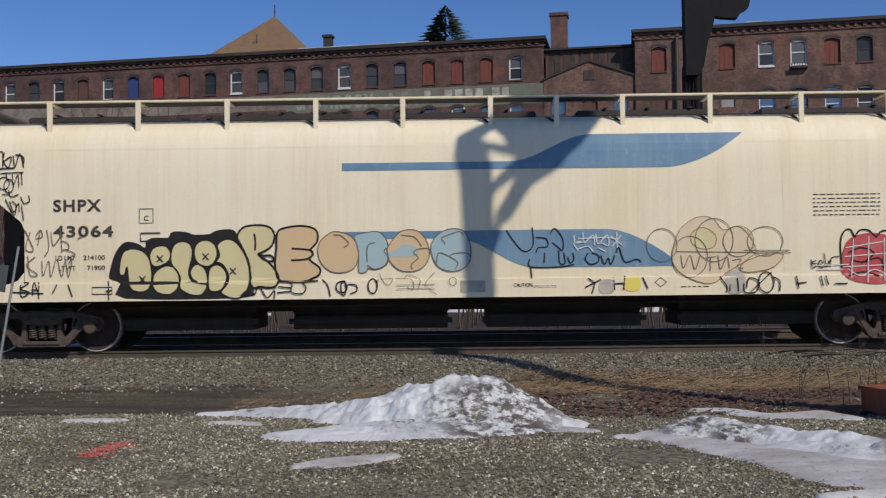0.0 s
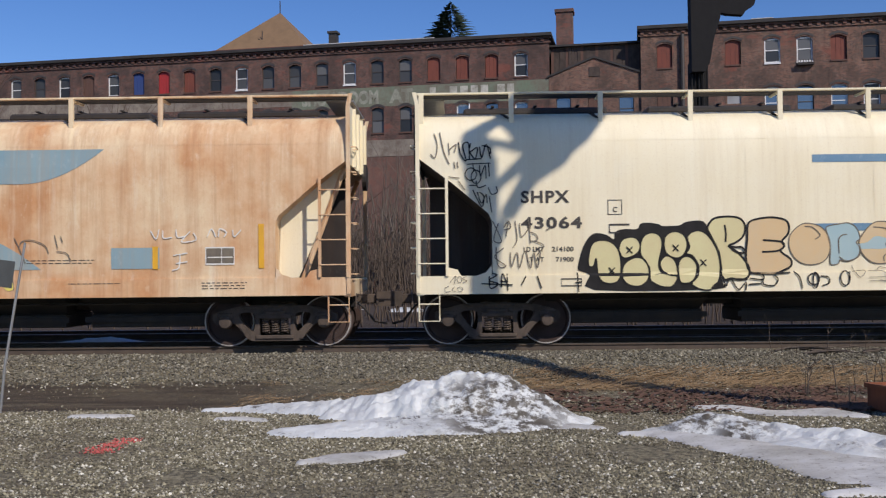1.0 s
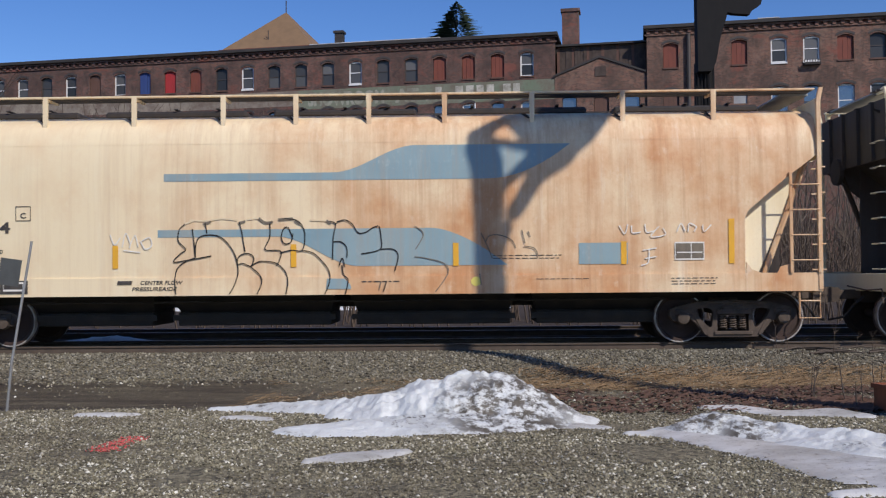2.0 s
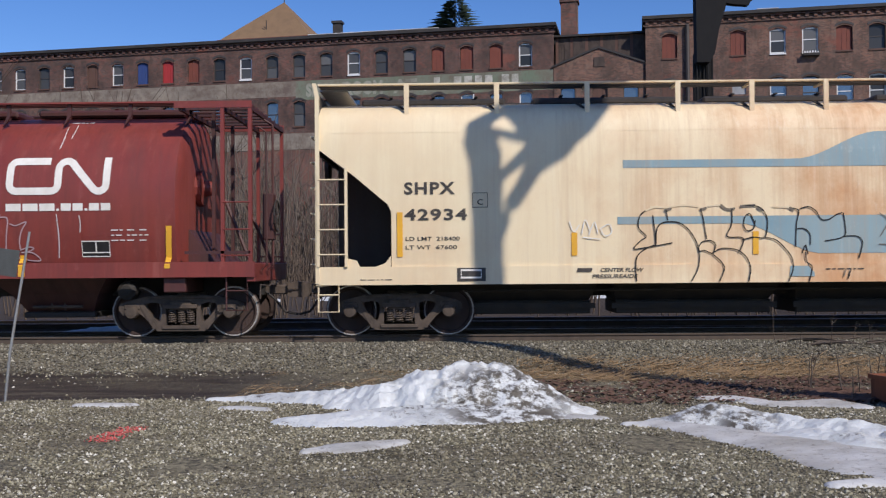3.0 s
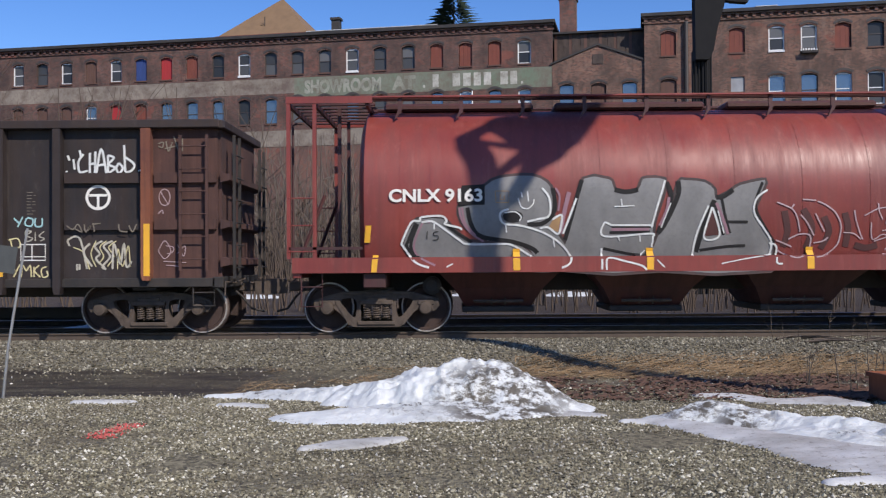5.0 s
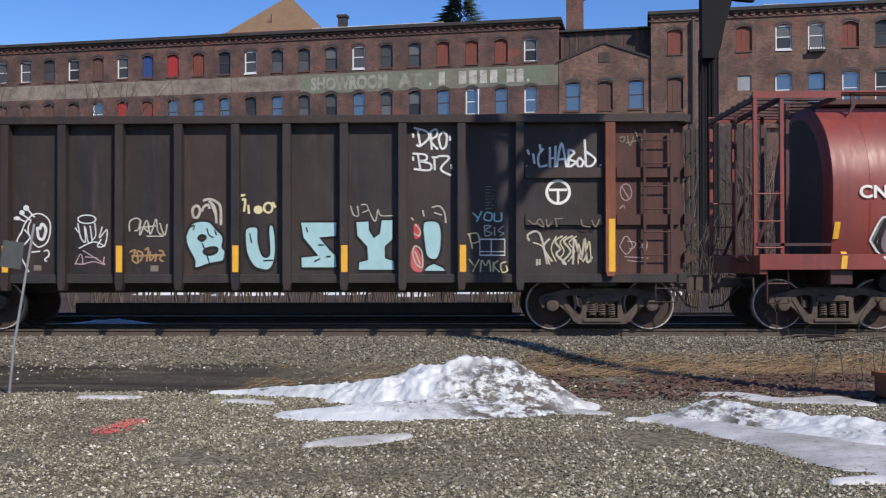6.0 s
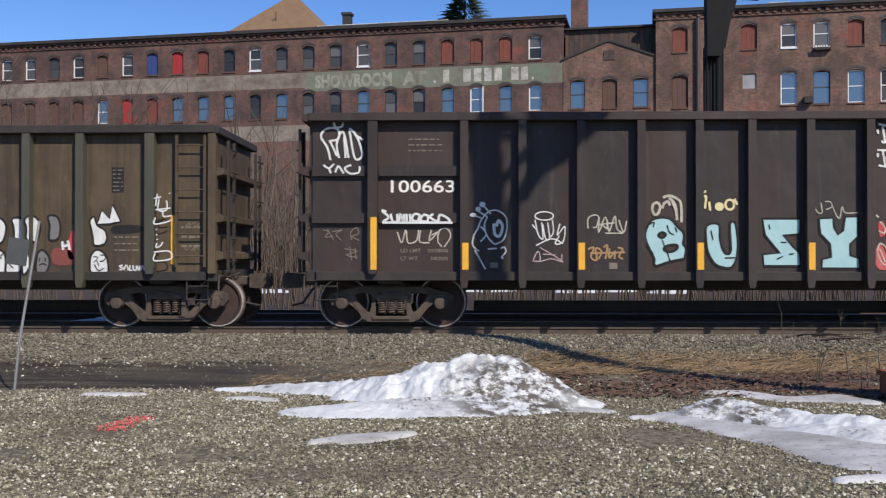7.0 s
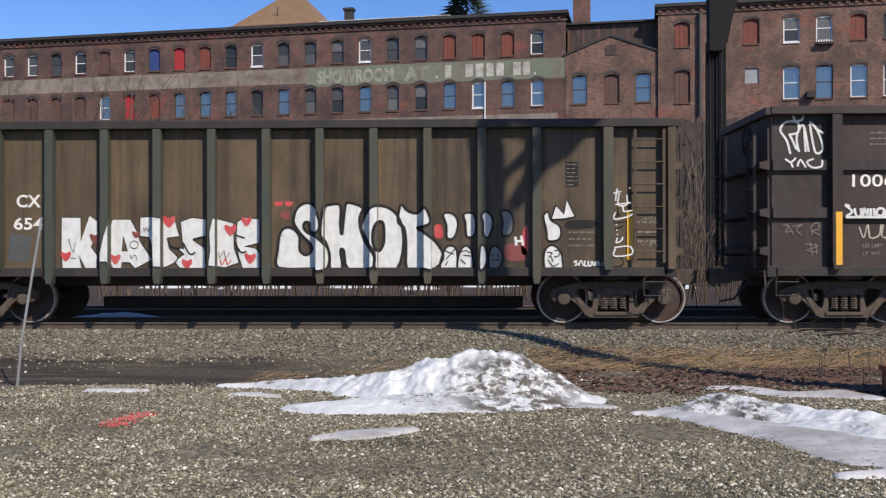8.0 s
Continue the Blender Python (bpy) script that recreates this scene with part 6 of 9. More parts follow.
sprayed(car_a, hop_side, A_D, [[(345, 80), (350, 110), (390, 105), (345, 112), (360, 140)], [(380, 70), (385, 110), (420, 80), (425, 120)], [(360, 95), (460, 90), (520, 95)], [(430, 75), (440, 115), (475, 80), (480, 120), (450, 110)], [(490, 85), (535, 120)], [(530, 80), (495, 125)], [(512, 70), (515, 130)], [(360, 135), (400, 125), (420, 145)], [(440, 130), (470, 145)]], 0.020, SPRAY_WHITE, "white sprayed tag over the blue stripe", 0.022)
# ghostly tan letters
ringed(car_a, hop_side, A_D, [(735, 130), (760, 60), (800, 25), (840, 8), (890, 15), (930, 60), (985, 45), (1030, 80), (1060, 140), (1040, 165), (990, 200), (940, 230), (900, 265), (850, 268), (790, 245), (750, 215), (730, 175)], SPRAY_GHOST, "faint tan sprayed letters", 0.014, outline=SPRAY_TAN, lift=0.010, name="tan_piece")
ringed(car_a, hop_side, A_D, [(805, 75), (850, 50), (900, 80), (895, 125), (850, 135), (810, 115)], SPRAY_PALE, "faint yellow round letter", 0.014, outline=SPRAY_TAN, lift=0.0115, name="tan_piece")
ringed(car_a, hop_side, A_D, [(1165, 155), (1130, 205), (1050, 225), (1000, 220), (1010, 190), (1080, 160)], SPRAY_GHOST, "faint tan sprayed letter", 0.018, outline=SPRAY_TAN, lift=0.012, name="tan_piece")
sprayed(car_a, hop_side, A_D, [oval(690, 120, 60, 65), oval(1095, 105, 70, 58), oval(800, 165, 70, 80), oval(895, 100, 75, 85), oval(990, 105, 60, 60), [(745, 145), (1195, 150)], [(1010, 140), (1190, 140)], [(765, 160), (775, 210), (800, 160), (820, 215), (840, 160)], [(860, 170), (900, 165)], [(880, 165), (880, 220)], [(910, 160), (920, 215), (945, 165), (955, 210)], [(965, 180), (1000, 175), (985, 205), (1010, 210)]], 0.014, SPRAY_THIN, "thin brown outline of faint letters", 0.018)
for loop, mt, words in (([(550, 250), (600, 248), (602, 295), (548, 296)], SPRAY_LEMON, "yellow sprayed dab"), ([(450, 260), (498, 258), (500, 305), (448, 305)], SPRAY_BONE, "grey sprayed dab"), ([(945, 225), (1010, 228), (1012, 300), (948, 304)], SPRAY_BONE, "pale grey sprayed dab")):
    laid("painted_patch", poly(bmesh.new(), rounded(A_D(loop))), mt, car_a, hop_side, 0.010, words)
sprayed(car_a, hop_side, A_D, [[(400, 250), (425, 270), (415, 310)], [(390, 285), (450, 255)], [(500, 245), (505, 295)], [(500, 272), (545, 268)], [(545, 240), (540, 295)], [(615, 245), (635, 290)], [(915, 240), (945, 285), (940, 305)], [(960, 240), (955, 300)], [(985, 250), (990, 300)], [(1010, 270), (1015, 305), (1060, 300), (1065, 260), (1030, 250), (1020, 290)], oval(1098, 265, 30, 40), [(1040, 300), (1120, 225)], [(1125, 245), (1150, 260), (1150, 300)], [(1215, 240), (1225, 290)], [(1215, 270), (1255, 265)], [(1310, 240), (1320, 280)], [(1330, 240), (1340, 275)], [(1365, 270), (1415, 270)]], 0.022, SPRAY_BLACK, "black sprayed tag on the sill", 0.018)
# red piece by the end of the car
ringed(car_a, hop_side, A_D, [(1395, 180), (1415, 110), (1450, 85), (1500, 75), (1560, 80), (1600, 110), (1640, 180), (1600, 250), (1540, 270), (1450, 260), (1400, 230)], SPRAY_RED, "red sprayed round piece", 0.02, lift=0.010, outline=SPRAY_RED, name="red_piece")
sprayed(car_a, hop_side, A_D, [[(1395, 210), (1390, 110), (1405, 65), (1430, 60), (1445, 90)], [(1445, 90), (1465, 62), (1500, 62), (1530, 90)], [(1530, 90), (1550, 66), (1590, 68), (1630, 120), (1640, 200), (1580, 275)], [(1420, 150), (1470, 130), (1520, 150), (1480, 185), (1440, 180)], [(1470, 190), (1540, 170), (1560, 210)], [(1420, 240), (1480, 225), (1540, 240)]], 0.026, SPRAY_BLACK, "black lines of a red piece", 0.015)
sprayed(car_a, hop_side, A_D, [[(1410, 130), (1560, 105)], [(1405, 165), (1590, 150)], [(1400, 205), (1600, 195)], [(1440, 95), (1430, 250)], [(1500, 85), (1495, 265)], [(1560, 90), (1560, 260)], [(1420, 215), (1470, 240), (1520, 215), (1570, 235)], [(1290, 200), (1420, 195)], [(1300, 215), (1400, 215)]], 0.018, SPRAY_WHITE, "white lines over a red piece", 0.019)
sprayed(car_a, hop_side, A_D, [[(1275, 175), (1280, 210), (1300, 195), (1275, 190), (1295, 180)], [(1305, 200), (1320, 190), (1310, 180), (1305, 205), (1330, 205)], [(1325, 150), (1335, 205), (1345, 180)], [(1350, 205), (1355, 170), (1385, 165)]], 0.016, SPRAY_BLACK, "thin black tag beside a red piece", 0.018)
# tags by the ladder end
sprayed(car_a, hop_side, A_T, [[(95, 65), (110, 120), (100, 175), (80, 160)], [(120, 60), (140, 150), (165, 205)], [(160, 110), (165, 165)], [(165, 140), (195, 115), (185, 155)], [(185, 195), (190, 225)], [(200, 195), (204, 222)], [(160, 262), (210, 268)], [(205, 280), (235, 320)]], 0.018, SPRAY_THIN, "thin black marker tag", 0.018)
sprayed(car_a, hop_side, A_T, [[(205, 105), (215, 160), (240, 190), (225, 120), (250, 110), (255, 180)], [(260, 110), (255, 150), (290, 130), (280, 180), (255, 150)], [(300, 125), (310, 175), (330, 115), (350, 180)], [(240, 185), (310, 180)], [(310, 120), (345, 130), (350, 160)]], 0.022, SPRAY_BLACK, "black sprayed tag", 0.018)
sprayed(car_a, hop_side, A_T, [[(245, 205), (350, 200)], [(270, 200), (275, 235)], [(340, 200), (345, 260)], oval(262, 250, 26, 28, 8), oval(285, 262, 22, 30, 8), [(300, 210), (305, 260), (325, 210), (330, 270)], [(285, 280), (295, 310), (330, 300)], [(255, 300), (290, 300)], [(270, 320), (310, 395), (320, 350), (300, 330)], [(290, 330), (310, 380), (330, 340), (335, 380)], [(340, 310), (355, 340), (380, 330), (375, 305)], [(345, 350), (355, 420)]], 0.018, SPRAY_BLACK, "thin black sprayed tag", 0.018)
sprayed(car_a, hop_side, A_T, [[(360, 460), (400, 550), (365, 545), (385, 470)], [(410, 490), (430, 460), (440, 490), (410, 500)], [(430, 460), (420, 530)], [(460, 460), (470, 540), (450, 580)], [(480, 470), (490, 530), (530, 480)], [(530, 510), (555, 520), (560, 545), (530, 550)], [(520, 440), (530, 560)], [(375, 575), (385, 660), (420, 660), (370, 620), (410, 580)], [(440, 600), (445, 665), (470, 600), (480, 670), (500, 600)], [(510, 590), (530, 670), (545, 600), (560, 670), (575, 600)], [(600, 500), (620, 490)], [(550, 550), (590, 570), (560, 610)]], 0.017, SPRAY_THIN, "thin marker scribbles beside the car number", 0.018)
sprayed(car_a, hop_side, A_T, [[(345, 695), (350, 760), (385, 740), (345, 725), (380, 700), (345, 695)], [(400, 755), (405, 695), (430, 755)], [(395, 730), (430, 730)], [(425, 695), (428, 770)], [(310, 740), (450, 745)], [(490, 745), (510, 705)], [(560, 705), (580, 760)], [(740, 690), (745, 775)], [(730, 735), (760, 730)]], 0.022, SPRAY_BLACK, "black sprayed tag on the sill", 0.018)
sprayed(car_a, hop_side, A_T, [[(170, 735), (195, 705), (190, 740)], oval(212, 722, 10, 14, 8), [(240, 708), (226, 718), (244, 728), (226, 738)], [(165, 752), (148, 760), (150, 778), (170, 774)], [(190, 755), (178, 770), (196, 774)], oval(215, 765, 12, 10, 8)], 0.010, SPRAY_THIN, "thin pencil tag on the sill", 0.018)

# ---- rust-stained hopper ----
car_b = covered_hopper("covered_hopper", "cream covered hopper car streaked with orange rust, blue stripes", RUSTY_CREAM, U_B, 16.9,
                       (1.6, 3.2, 4.8, 6.4, 7.7, 9.0, 10.35, 11.9, 13.5, 15.1))
o = -U_B
blue_swoosh(car_b, -21.49 + o, -14.34 + o, 0.22, RUSTY_BLUE, 3.02)
letters(car_b, "SHPX", -25.32 + o, 2.51, -24.43 + o, 2.73, LETTER, hop_side, 0.03, "black stencilled reporting mark", spacing=1.15)
letters(car_b, "42934", -25.32 + o, 2.05, -24.22 + o, 2.26, LETTER, hop_side, 0.03, "black stencilled car number", spacing=1.15)
letters(car_b, "LD LMT  218400", -25.30 + o, 1.70, -24.35 + o, 1.77, LETTER, hop_side, 0.01, name="data_lettering")
letters(car_b, "LT WT  67600", -25.30 + o, 1.55, -24.40 + o, 1.62, LETTER, hop_side, 0.01, name="data_lettering")
laid("lettering_bar", poly(bmesh.new(), [(-22.32 + o, 1.13), (-22.06 + o, 1.13), (-22.04 + o, 1.20), (-22.30 + o, 1.20)]), LETTER, car_b, hop_side, 0.010, "black maker's mark")
letters(car_b, "CENTER FLOW", -21.9 + o, 1.13, -21.15 + o, 1.20, LETTER, hop_side, 0.02, slant=0.2, name="data_lettering")
letters(car_b, "PRESSUREAIDE", -22.05 + o, 1.02, -21.25 + o, 1.09, LETTER, hop_side, 0.02, slant=0.2, name="data_lettering")
bm = bmesh.new()
x0, x1 = -24.12 + o, -23.86 + o
stroke(bm, [(x0, 2.28), (x1, 2.28), (x1, 2.53), (x0, 2.53)], 0.016, False, True)
lettering(bm, "C", x0 + 0.08, 2.32, x1 - 0.08, 2.42, 0.02)
laid("stencil_box", bm, LETTER, car_b, hop_side, 0.010, "small stencilled box", cut=0)
data_block(car_b, hop_side, LETTER, 0.010, [(-15.7 + o, 1.52, -14.5 + o, 1.62, 2, 8), (-18.0 + o, 1.12, -17.3 + o, 1.2, 1, 9), (-14.95 + o, 1.16, -14.0 + o, 1.2, 1, 10), (-12.6 + o, 1.05, -11.8 + o, 1.2, 3, 11), (-26.1 + o, 1.0, -25.5 + o, 1.05, 1, 12)], "small black stencilled data")
bm = bmesh.new()
poly(bm, [(-12.53 + o, 1.50), (-12.03 + o, 1.50), (-12.03 + o, 1.79), (-12.53 + o, 1.79)])
laid("stencil_panel", bm, SPRAY_THIN, car_b, hop_side, 0.010, "dark stencil panel with a white border")
bm = bmesh.new()
stroke(bm, [(-12.53 + o, 1.50), (-12.03 + o, 1.50), (-12.03 + o, 1.79), (-12.53 + o, 1.79)], 0.03, False, True)
stroke(bm, [(-12.5 + o, 1.62), (-12.06 + o, 1.62)], 0.02, False)
stroke(bm, [(-12.25 + o, 1.50), (-12.25 + o, 1.79)], 0.012, False)
laid("stencil_border", bm, WHITE, car_b, hop_side, 0.013, cut=0)
bm = bmesh.new()
poly(bm, [(-24.40 + o, 0.985), (-23.90 + o, 0.985), (-23.90 + o, 1.22), (-24.40 + o, 1.22)])
laid("stencil_panel", bm, LETTER, car_b, hop_side, 0.010)
bm = bmesh.new()
stroke(bm, [(-24.33 + o, 1.05), (-23.98 + o, 1.05), (-23.98 + o, 1.18), (-24.33 + o, 1.18)], 0.035, False, True)
laid("stencil_border", bm, WHITE, car_b, hop_side, 0.014, cut=0)
bm = bmesh.new()
poly(bm, [(-14.2 + o, 1.43), (-13.35 + o, 1.43), (-13.35 + o, 1.80), (-14.2 + o, 1.80)])
laid("painted_patch", bm, RUSTY_BLUE, car_b, hop_side, 0.010, "dull blue-grey repainted patch")
for x in (-25.40, -22.35, -19.2, -16.35, -13.42, -11.55):
    bm = bmesh.new()
    tall = 2.2 if x in (-25.40, -11.55) else 1.82
    poly(bm, [(x + o - 0.05, 1.42), (x + o + 0.05, 1.42), (x + o + 0.05, tall), (x + o - 0.05, tall)])
    laid("reflector_strip", bm, YELLOW, car_b, hop_side, 0.016, "orange-yellow reflective strip")
B_A = chart(-3.2813, 0.003261, -0.000041, 2.6224, -0.000027, -0.003280)
B_B = chart(-1.9140, 0.003576, 0.0, 2.5267, -0.000032, -0.003554)
LOOPS = [
    [[(185, 130), (155, 160), (150, 220), (190, 265), (160, 290), (125, 332), (190, 325), (330, 300)], [(225, 155), (235, 230), (243, 310), (245, 240), (265, 200), (310, 188), (370, 195), (420, 235), (455, 290), (470, 340), (475, 390), (460, 450), (430, 505)], [(243, 310), (190, 330), (145, 370), (135, 430), (140, 505)], [(295, 125), (305, 180)]],
    [[(480, 120), (495, 180), (505, 240), (512, 280)], [(470, 320), (490, 295), (530, 288), (558, 305), (555, 335), (540, 355), (500, 340), (475, 345), (470, 320)], [(545, 355), (590, 330), (650, 332), (690, 345), (730, 385), (745, 440), (735, 505)], [(545, 360), (590, 400), (605, 440), (580, 505)]],
    [[(645, 120), (645, 200), (620, 265), (690, 270), (708, 285), (695, 330), (680, 352)], [(770, 210), (745, 150), (720, 155), (708, 200), (725, 235), (760, 225), (770, 180)], [(715, 100), (790, 110), (825, 150), (835, 200), (820, 270), (760, 270), (700, 285)], [(820, 270), (880, 285), (930, 330), (965, 380), (970, 440), (945, 505)]],
    [[(960, 115), (1000, 130), (988, 200), (985, 320)], [(990, 225), (1030, 225), (1060, 255), (1062, 310)], [(1005, 120), (1050, 108), (1090, 130), (1120, 175), (1160, 175), (1200, 150), (1230, 140)], [(1020, 355), (1037, 312), (1050, 360)], [(1035, 350), (1045, 400), (1070, 430), (1055, 505)]],
    [[(1235, 140), (1245, 200), (1240, 265), (1140, 290)], [(1240, 265), (1310, 265), (1338, 300), (1320, 380)], [(1275, 440), (1260, 490)]]]
for lines in LOOPS:
    sprayed(car_b, hop_side, B_A, lines, 0.019, SPRAY_BLACK, "thin black outline of an unfilled bubble letter", 0.020)
sprayed(car_b, hop_side, B_A, [[(285, 130), (325, 118)], [(475, 125), (512, 115)], [(585, 98), (620, 122), (662, 118)], [(690, 106), (770, 100)], [(780, 112), (810, 130)], [(950, 112), (975, 128)]], 0.042, SPRAY_THIN, "soft black sprayed blots", 0.019)
sprayed(car_b, hop_side, B_A, [[(210, 108), (300, 112), (380, 100), (470, 108)], [(520, 105), (600, 96)], [(860, 108), (950, 112)], [(185, 128), (240, 108)]], 0.03, SPRAY_GHOST, "faint sprayed haze line", 0.015)
sprayed(car_b, hop_side, B_B, [[(915, 105), (950, 130), (955, 160), (920, 220)], [(915, 258), (960, 262), (1050, 285), (1080, 320), (1060, 370), (1015, 430)], [(1240, 140), (1265, 190), (1295, 265)], [(1265, 180), (1280, 155), (1330, 150), (1390, 175), (1410, 215)], [(1440, 125), (1455, 190)], [(1450, 205), (1500, 215), (1520, 255)], [(1470, 130), (1480, 160)], [(750, 380), (740, 420)], [(1232, 340), (1240, 395)]], 0.017, SPRAY_THIN, "thin black outline of an unfilled bubble letter", 0.020)
laid("painted_patch", poly(bmesh.new(), B_B([(485, 365), (570, 365), (600, 395), (602, 416), (480, 416)])), RUSTY_BLUE, car_b, hop_side, 0.011, "pale blue patch on the sill")
laid("painted_patch", blob(bmesh.new(), *B_B([(1215, 378)])[0], 0.09, 0.08), SPRAY_LEMON, car_b, hop_side, 0.011, "yellow sprayed dab")
o = -U_B
WHITE_TAGS = [[[(-13.5, 2.1), (-13.4, 1.95), (-13.35, 2.12)], [(-13.28, 2.1), (-13.27, 1.97), (-13.12, 1.98)], [(-13.05, 2.12), (-13.02, 1.98), (-12.88, 2.0)], [(-12.8, 2.08), (-12.95, 1.9), (-12.7, 1.93), (-12.74, 2.05)]],
              [[(-12.5, 1.98), (-12.42, 2.12), (-12.35, 1.98)], [(-12.3, 1.98), (-12.28, 2.12), (-12.16, 2.06), (-12.2, 1.98)], [(-12.05, 2.1), (-12.02, 1.98), (-11.9, 2.1)]],
              [[(-13.1, 1.66), (-12.85, 1.7)], [(-12.98, 1.68), (-13.0, 1.45), (-13.12, 1.4)], [(-13.05, 1.52), (-12.85, 1.55)]],
              [[(-22.44, 2.02), (-22.36, 1.84), (-22.26, 1.96)], [(-22.22, 1.80), (-22.16, 2.04), (-22.08, 1.86)], [(-22.10, 1.78), (-22.0, 2.0), (-21.94, 1.80)], [(-21.90, 1.90), (-21.82, 1.76), (-21.70, 1.82), (-21.74, 1.96), (-21.88, 1.90)], [(-22.2, 1.74), (-21.9, 1.70)]]]
for lines in WHITE_TAGS:
    sprayed(car_b, hop_side, lambda pts: [(x + o, z) for x, z in pts], lines, 0.020, WHITE, "thin white sprayed tag", 0.020)

# ---- red cylindrical hopper ----
CYL_R, CYL_Z = 1.60, 2.52


def cyl_side(x, z):
    if z < 1.36:
        return -1.585
    d = min(abs(z - CYL_Z), CYL_R * 0.999)
    return -math.sqrt(CYL_R ** 2 - d ** 2) if z > CYL_Z else -max(math.sqrt(CYL_R ** 2 - (d * 0.55) ** 2), 1.30)


car_c = thing("cylindrical_hopper", "red-brown cylindrical hopper car with grey graffiti", "freight car", pose(U_C, TRACK_Y, 0))
o = -U_C
bm = bmesh.new()
TL, TR = 6.47, 6.34


def ring(x, shrink=1.0):
    zs = [1.36 + 0.145 * i for i in range(17)] + [3.78, 3.9, 3.98, 4.04, 4.08, 4.11]
    half = [(cyl_side(x, z) * shrink, CYL_Z + (z - CYL_Z) * shrink if z > 1.4 else z) for z in zs]
    pts = half + [(-y, z) for y, z in half[::-1]]
    return [bm.verts.new((x, y, z)) for y, z in pts]


secs = [ring(-TL - 0.10, 0.86), ring(-TL - 0.03, 0.97), ring(-TL)] + [ring(-TL + (TL + TR) * i / 12) for i in range(1, 12)] + [ring(TR), ring(TR + 0.03, 0.97), ring(TR + 0.10, 0.86)]
for a, b in zip(secs, secs[1:]):
    for i in range(len(a)):
        j = (i + 1) % len(a)
        bm.faces.new((a[i], a[j], b[j], b[i]))
# left tank head takes the dark colour that stands for its shade
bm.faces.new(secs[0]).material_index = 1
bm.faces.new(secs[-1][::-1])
part("tank", bm, [OXIDE, END_SHADE], car_c, "red-brown painted cylindrical shell", smooth=True).data.set_sharp_from_angle(angle=radians(38))
for i in range(11):
    x = -TL + 0.65 + i * 1.17
    bm = bmesh.new()
    stroke(bm, [(x, 1.4), (x, 4.05)], 0.035, False)
    laid("weld_seam", bm, OXIDE, car_c, cyl_side, 0.006, cut=0.12)
CL = 7.74
for s in (-1, 1):
    part("side_sill", box(bx(-CL, CL, s * 1.58 - 0.02, s * 1.58 + 0.02, 1.09, 1.36), -CL, CL, min(s * 1.56, s * 1.40), max(s * 1.56, s * 1.40), 1.09, 1.115), OXIDE, car_c)
    part("end_sill", bx(min(s * CL, s * (CL - 0.15)), max(s * CL, s * (CL - 0.15)), -1.55, 1.55, 1.0, 1.34, 0.015), OXIDE, car_c)
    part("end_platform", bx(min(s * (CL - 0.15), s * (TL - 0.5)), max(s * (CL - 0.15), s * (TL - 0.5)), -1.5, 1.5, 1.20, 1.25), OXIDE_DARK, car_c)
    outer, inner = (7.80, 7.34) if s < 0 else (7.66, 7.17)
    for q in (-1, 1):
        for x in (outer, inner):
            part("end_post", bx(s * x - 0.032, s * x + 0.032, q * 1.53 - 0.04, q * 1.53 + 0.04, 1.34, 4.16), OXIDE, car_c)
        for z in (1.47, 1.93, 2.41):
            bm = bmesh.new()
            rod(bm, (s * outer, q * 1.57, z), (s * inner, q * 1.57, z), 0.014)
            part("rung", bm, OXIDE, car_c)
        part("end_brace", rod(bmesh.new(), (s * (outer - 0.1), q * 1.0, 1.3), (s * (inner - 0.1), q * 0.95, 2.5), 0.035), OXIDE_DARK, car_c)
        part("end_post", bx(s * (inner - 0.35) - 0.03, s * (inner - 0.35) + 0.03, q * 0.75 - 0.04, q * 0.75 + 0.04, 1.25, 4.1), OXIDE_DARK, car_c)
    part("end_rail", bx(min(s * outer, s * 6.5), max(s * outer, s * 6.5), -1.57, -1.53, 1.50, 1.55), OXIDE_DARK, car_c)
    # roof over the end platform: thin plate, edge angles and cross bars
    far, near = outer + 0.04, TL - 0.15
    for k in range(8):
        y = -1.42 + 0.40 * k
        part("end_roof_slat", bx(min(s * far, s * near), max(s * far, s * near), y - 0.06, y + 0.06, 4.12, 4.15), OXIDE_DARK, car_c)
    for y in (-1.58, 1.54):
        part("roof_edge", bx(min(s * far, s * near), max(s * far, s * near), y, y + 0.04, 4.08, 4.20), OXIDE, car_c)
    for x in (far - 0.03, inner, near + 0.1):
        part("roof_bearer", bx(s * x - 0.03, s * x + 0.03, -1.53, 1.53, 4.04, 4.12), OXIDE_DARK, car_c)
    # manhole boss in the tank end
    tip = TR + 0.1 if s > 0 else -TL - 0.1
    if s > 0:
        part("end_boss", tube(bmesh.new(), [(tip - 0.06, -0.35, 2.75), (tip + 0.10, -0.35, 2.75), (tip + 0.12, -0.35, 2.75), (tip + 0.34, -0.35, 2.75)], [0.34, 0.34, 0.16, 0.13], 16), OXIDE, car_c)
    if s > 0:
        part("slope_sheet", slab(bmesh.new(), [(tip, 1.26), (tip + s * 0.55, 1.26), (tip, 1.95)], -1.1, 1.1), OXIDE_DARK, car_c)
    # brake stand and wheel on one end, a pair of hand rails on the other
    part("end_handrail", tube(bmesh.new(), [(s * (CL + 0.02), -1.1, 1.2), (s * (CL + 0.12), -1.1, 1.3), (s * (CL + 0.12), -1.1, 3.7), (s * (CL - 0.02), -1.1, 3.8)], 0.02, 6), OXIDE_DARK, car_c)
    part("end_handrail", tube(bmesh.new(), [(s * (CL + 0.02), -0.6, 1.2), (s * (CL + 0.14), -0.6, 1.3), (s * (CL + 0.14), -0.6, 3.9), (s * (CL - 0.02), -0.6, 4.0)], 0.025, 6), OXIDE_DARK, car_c)
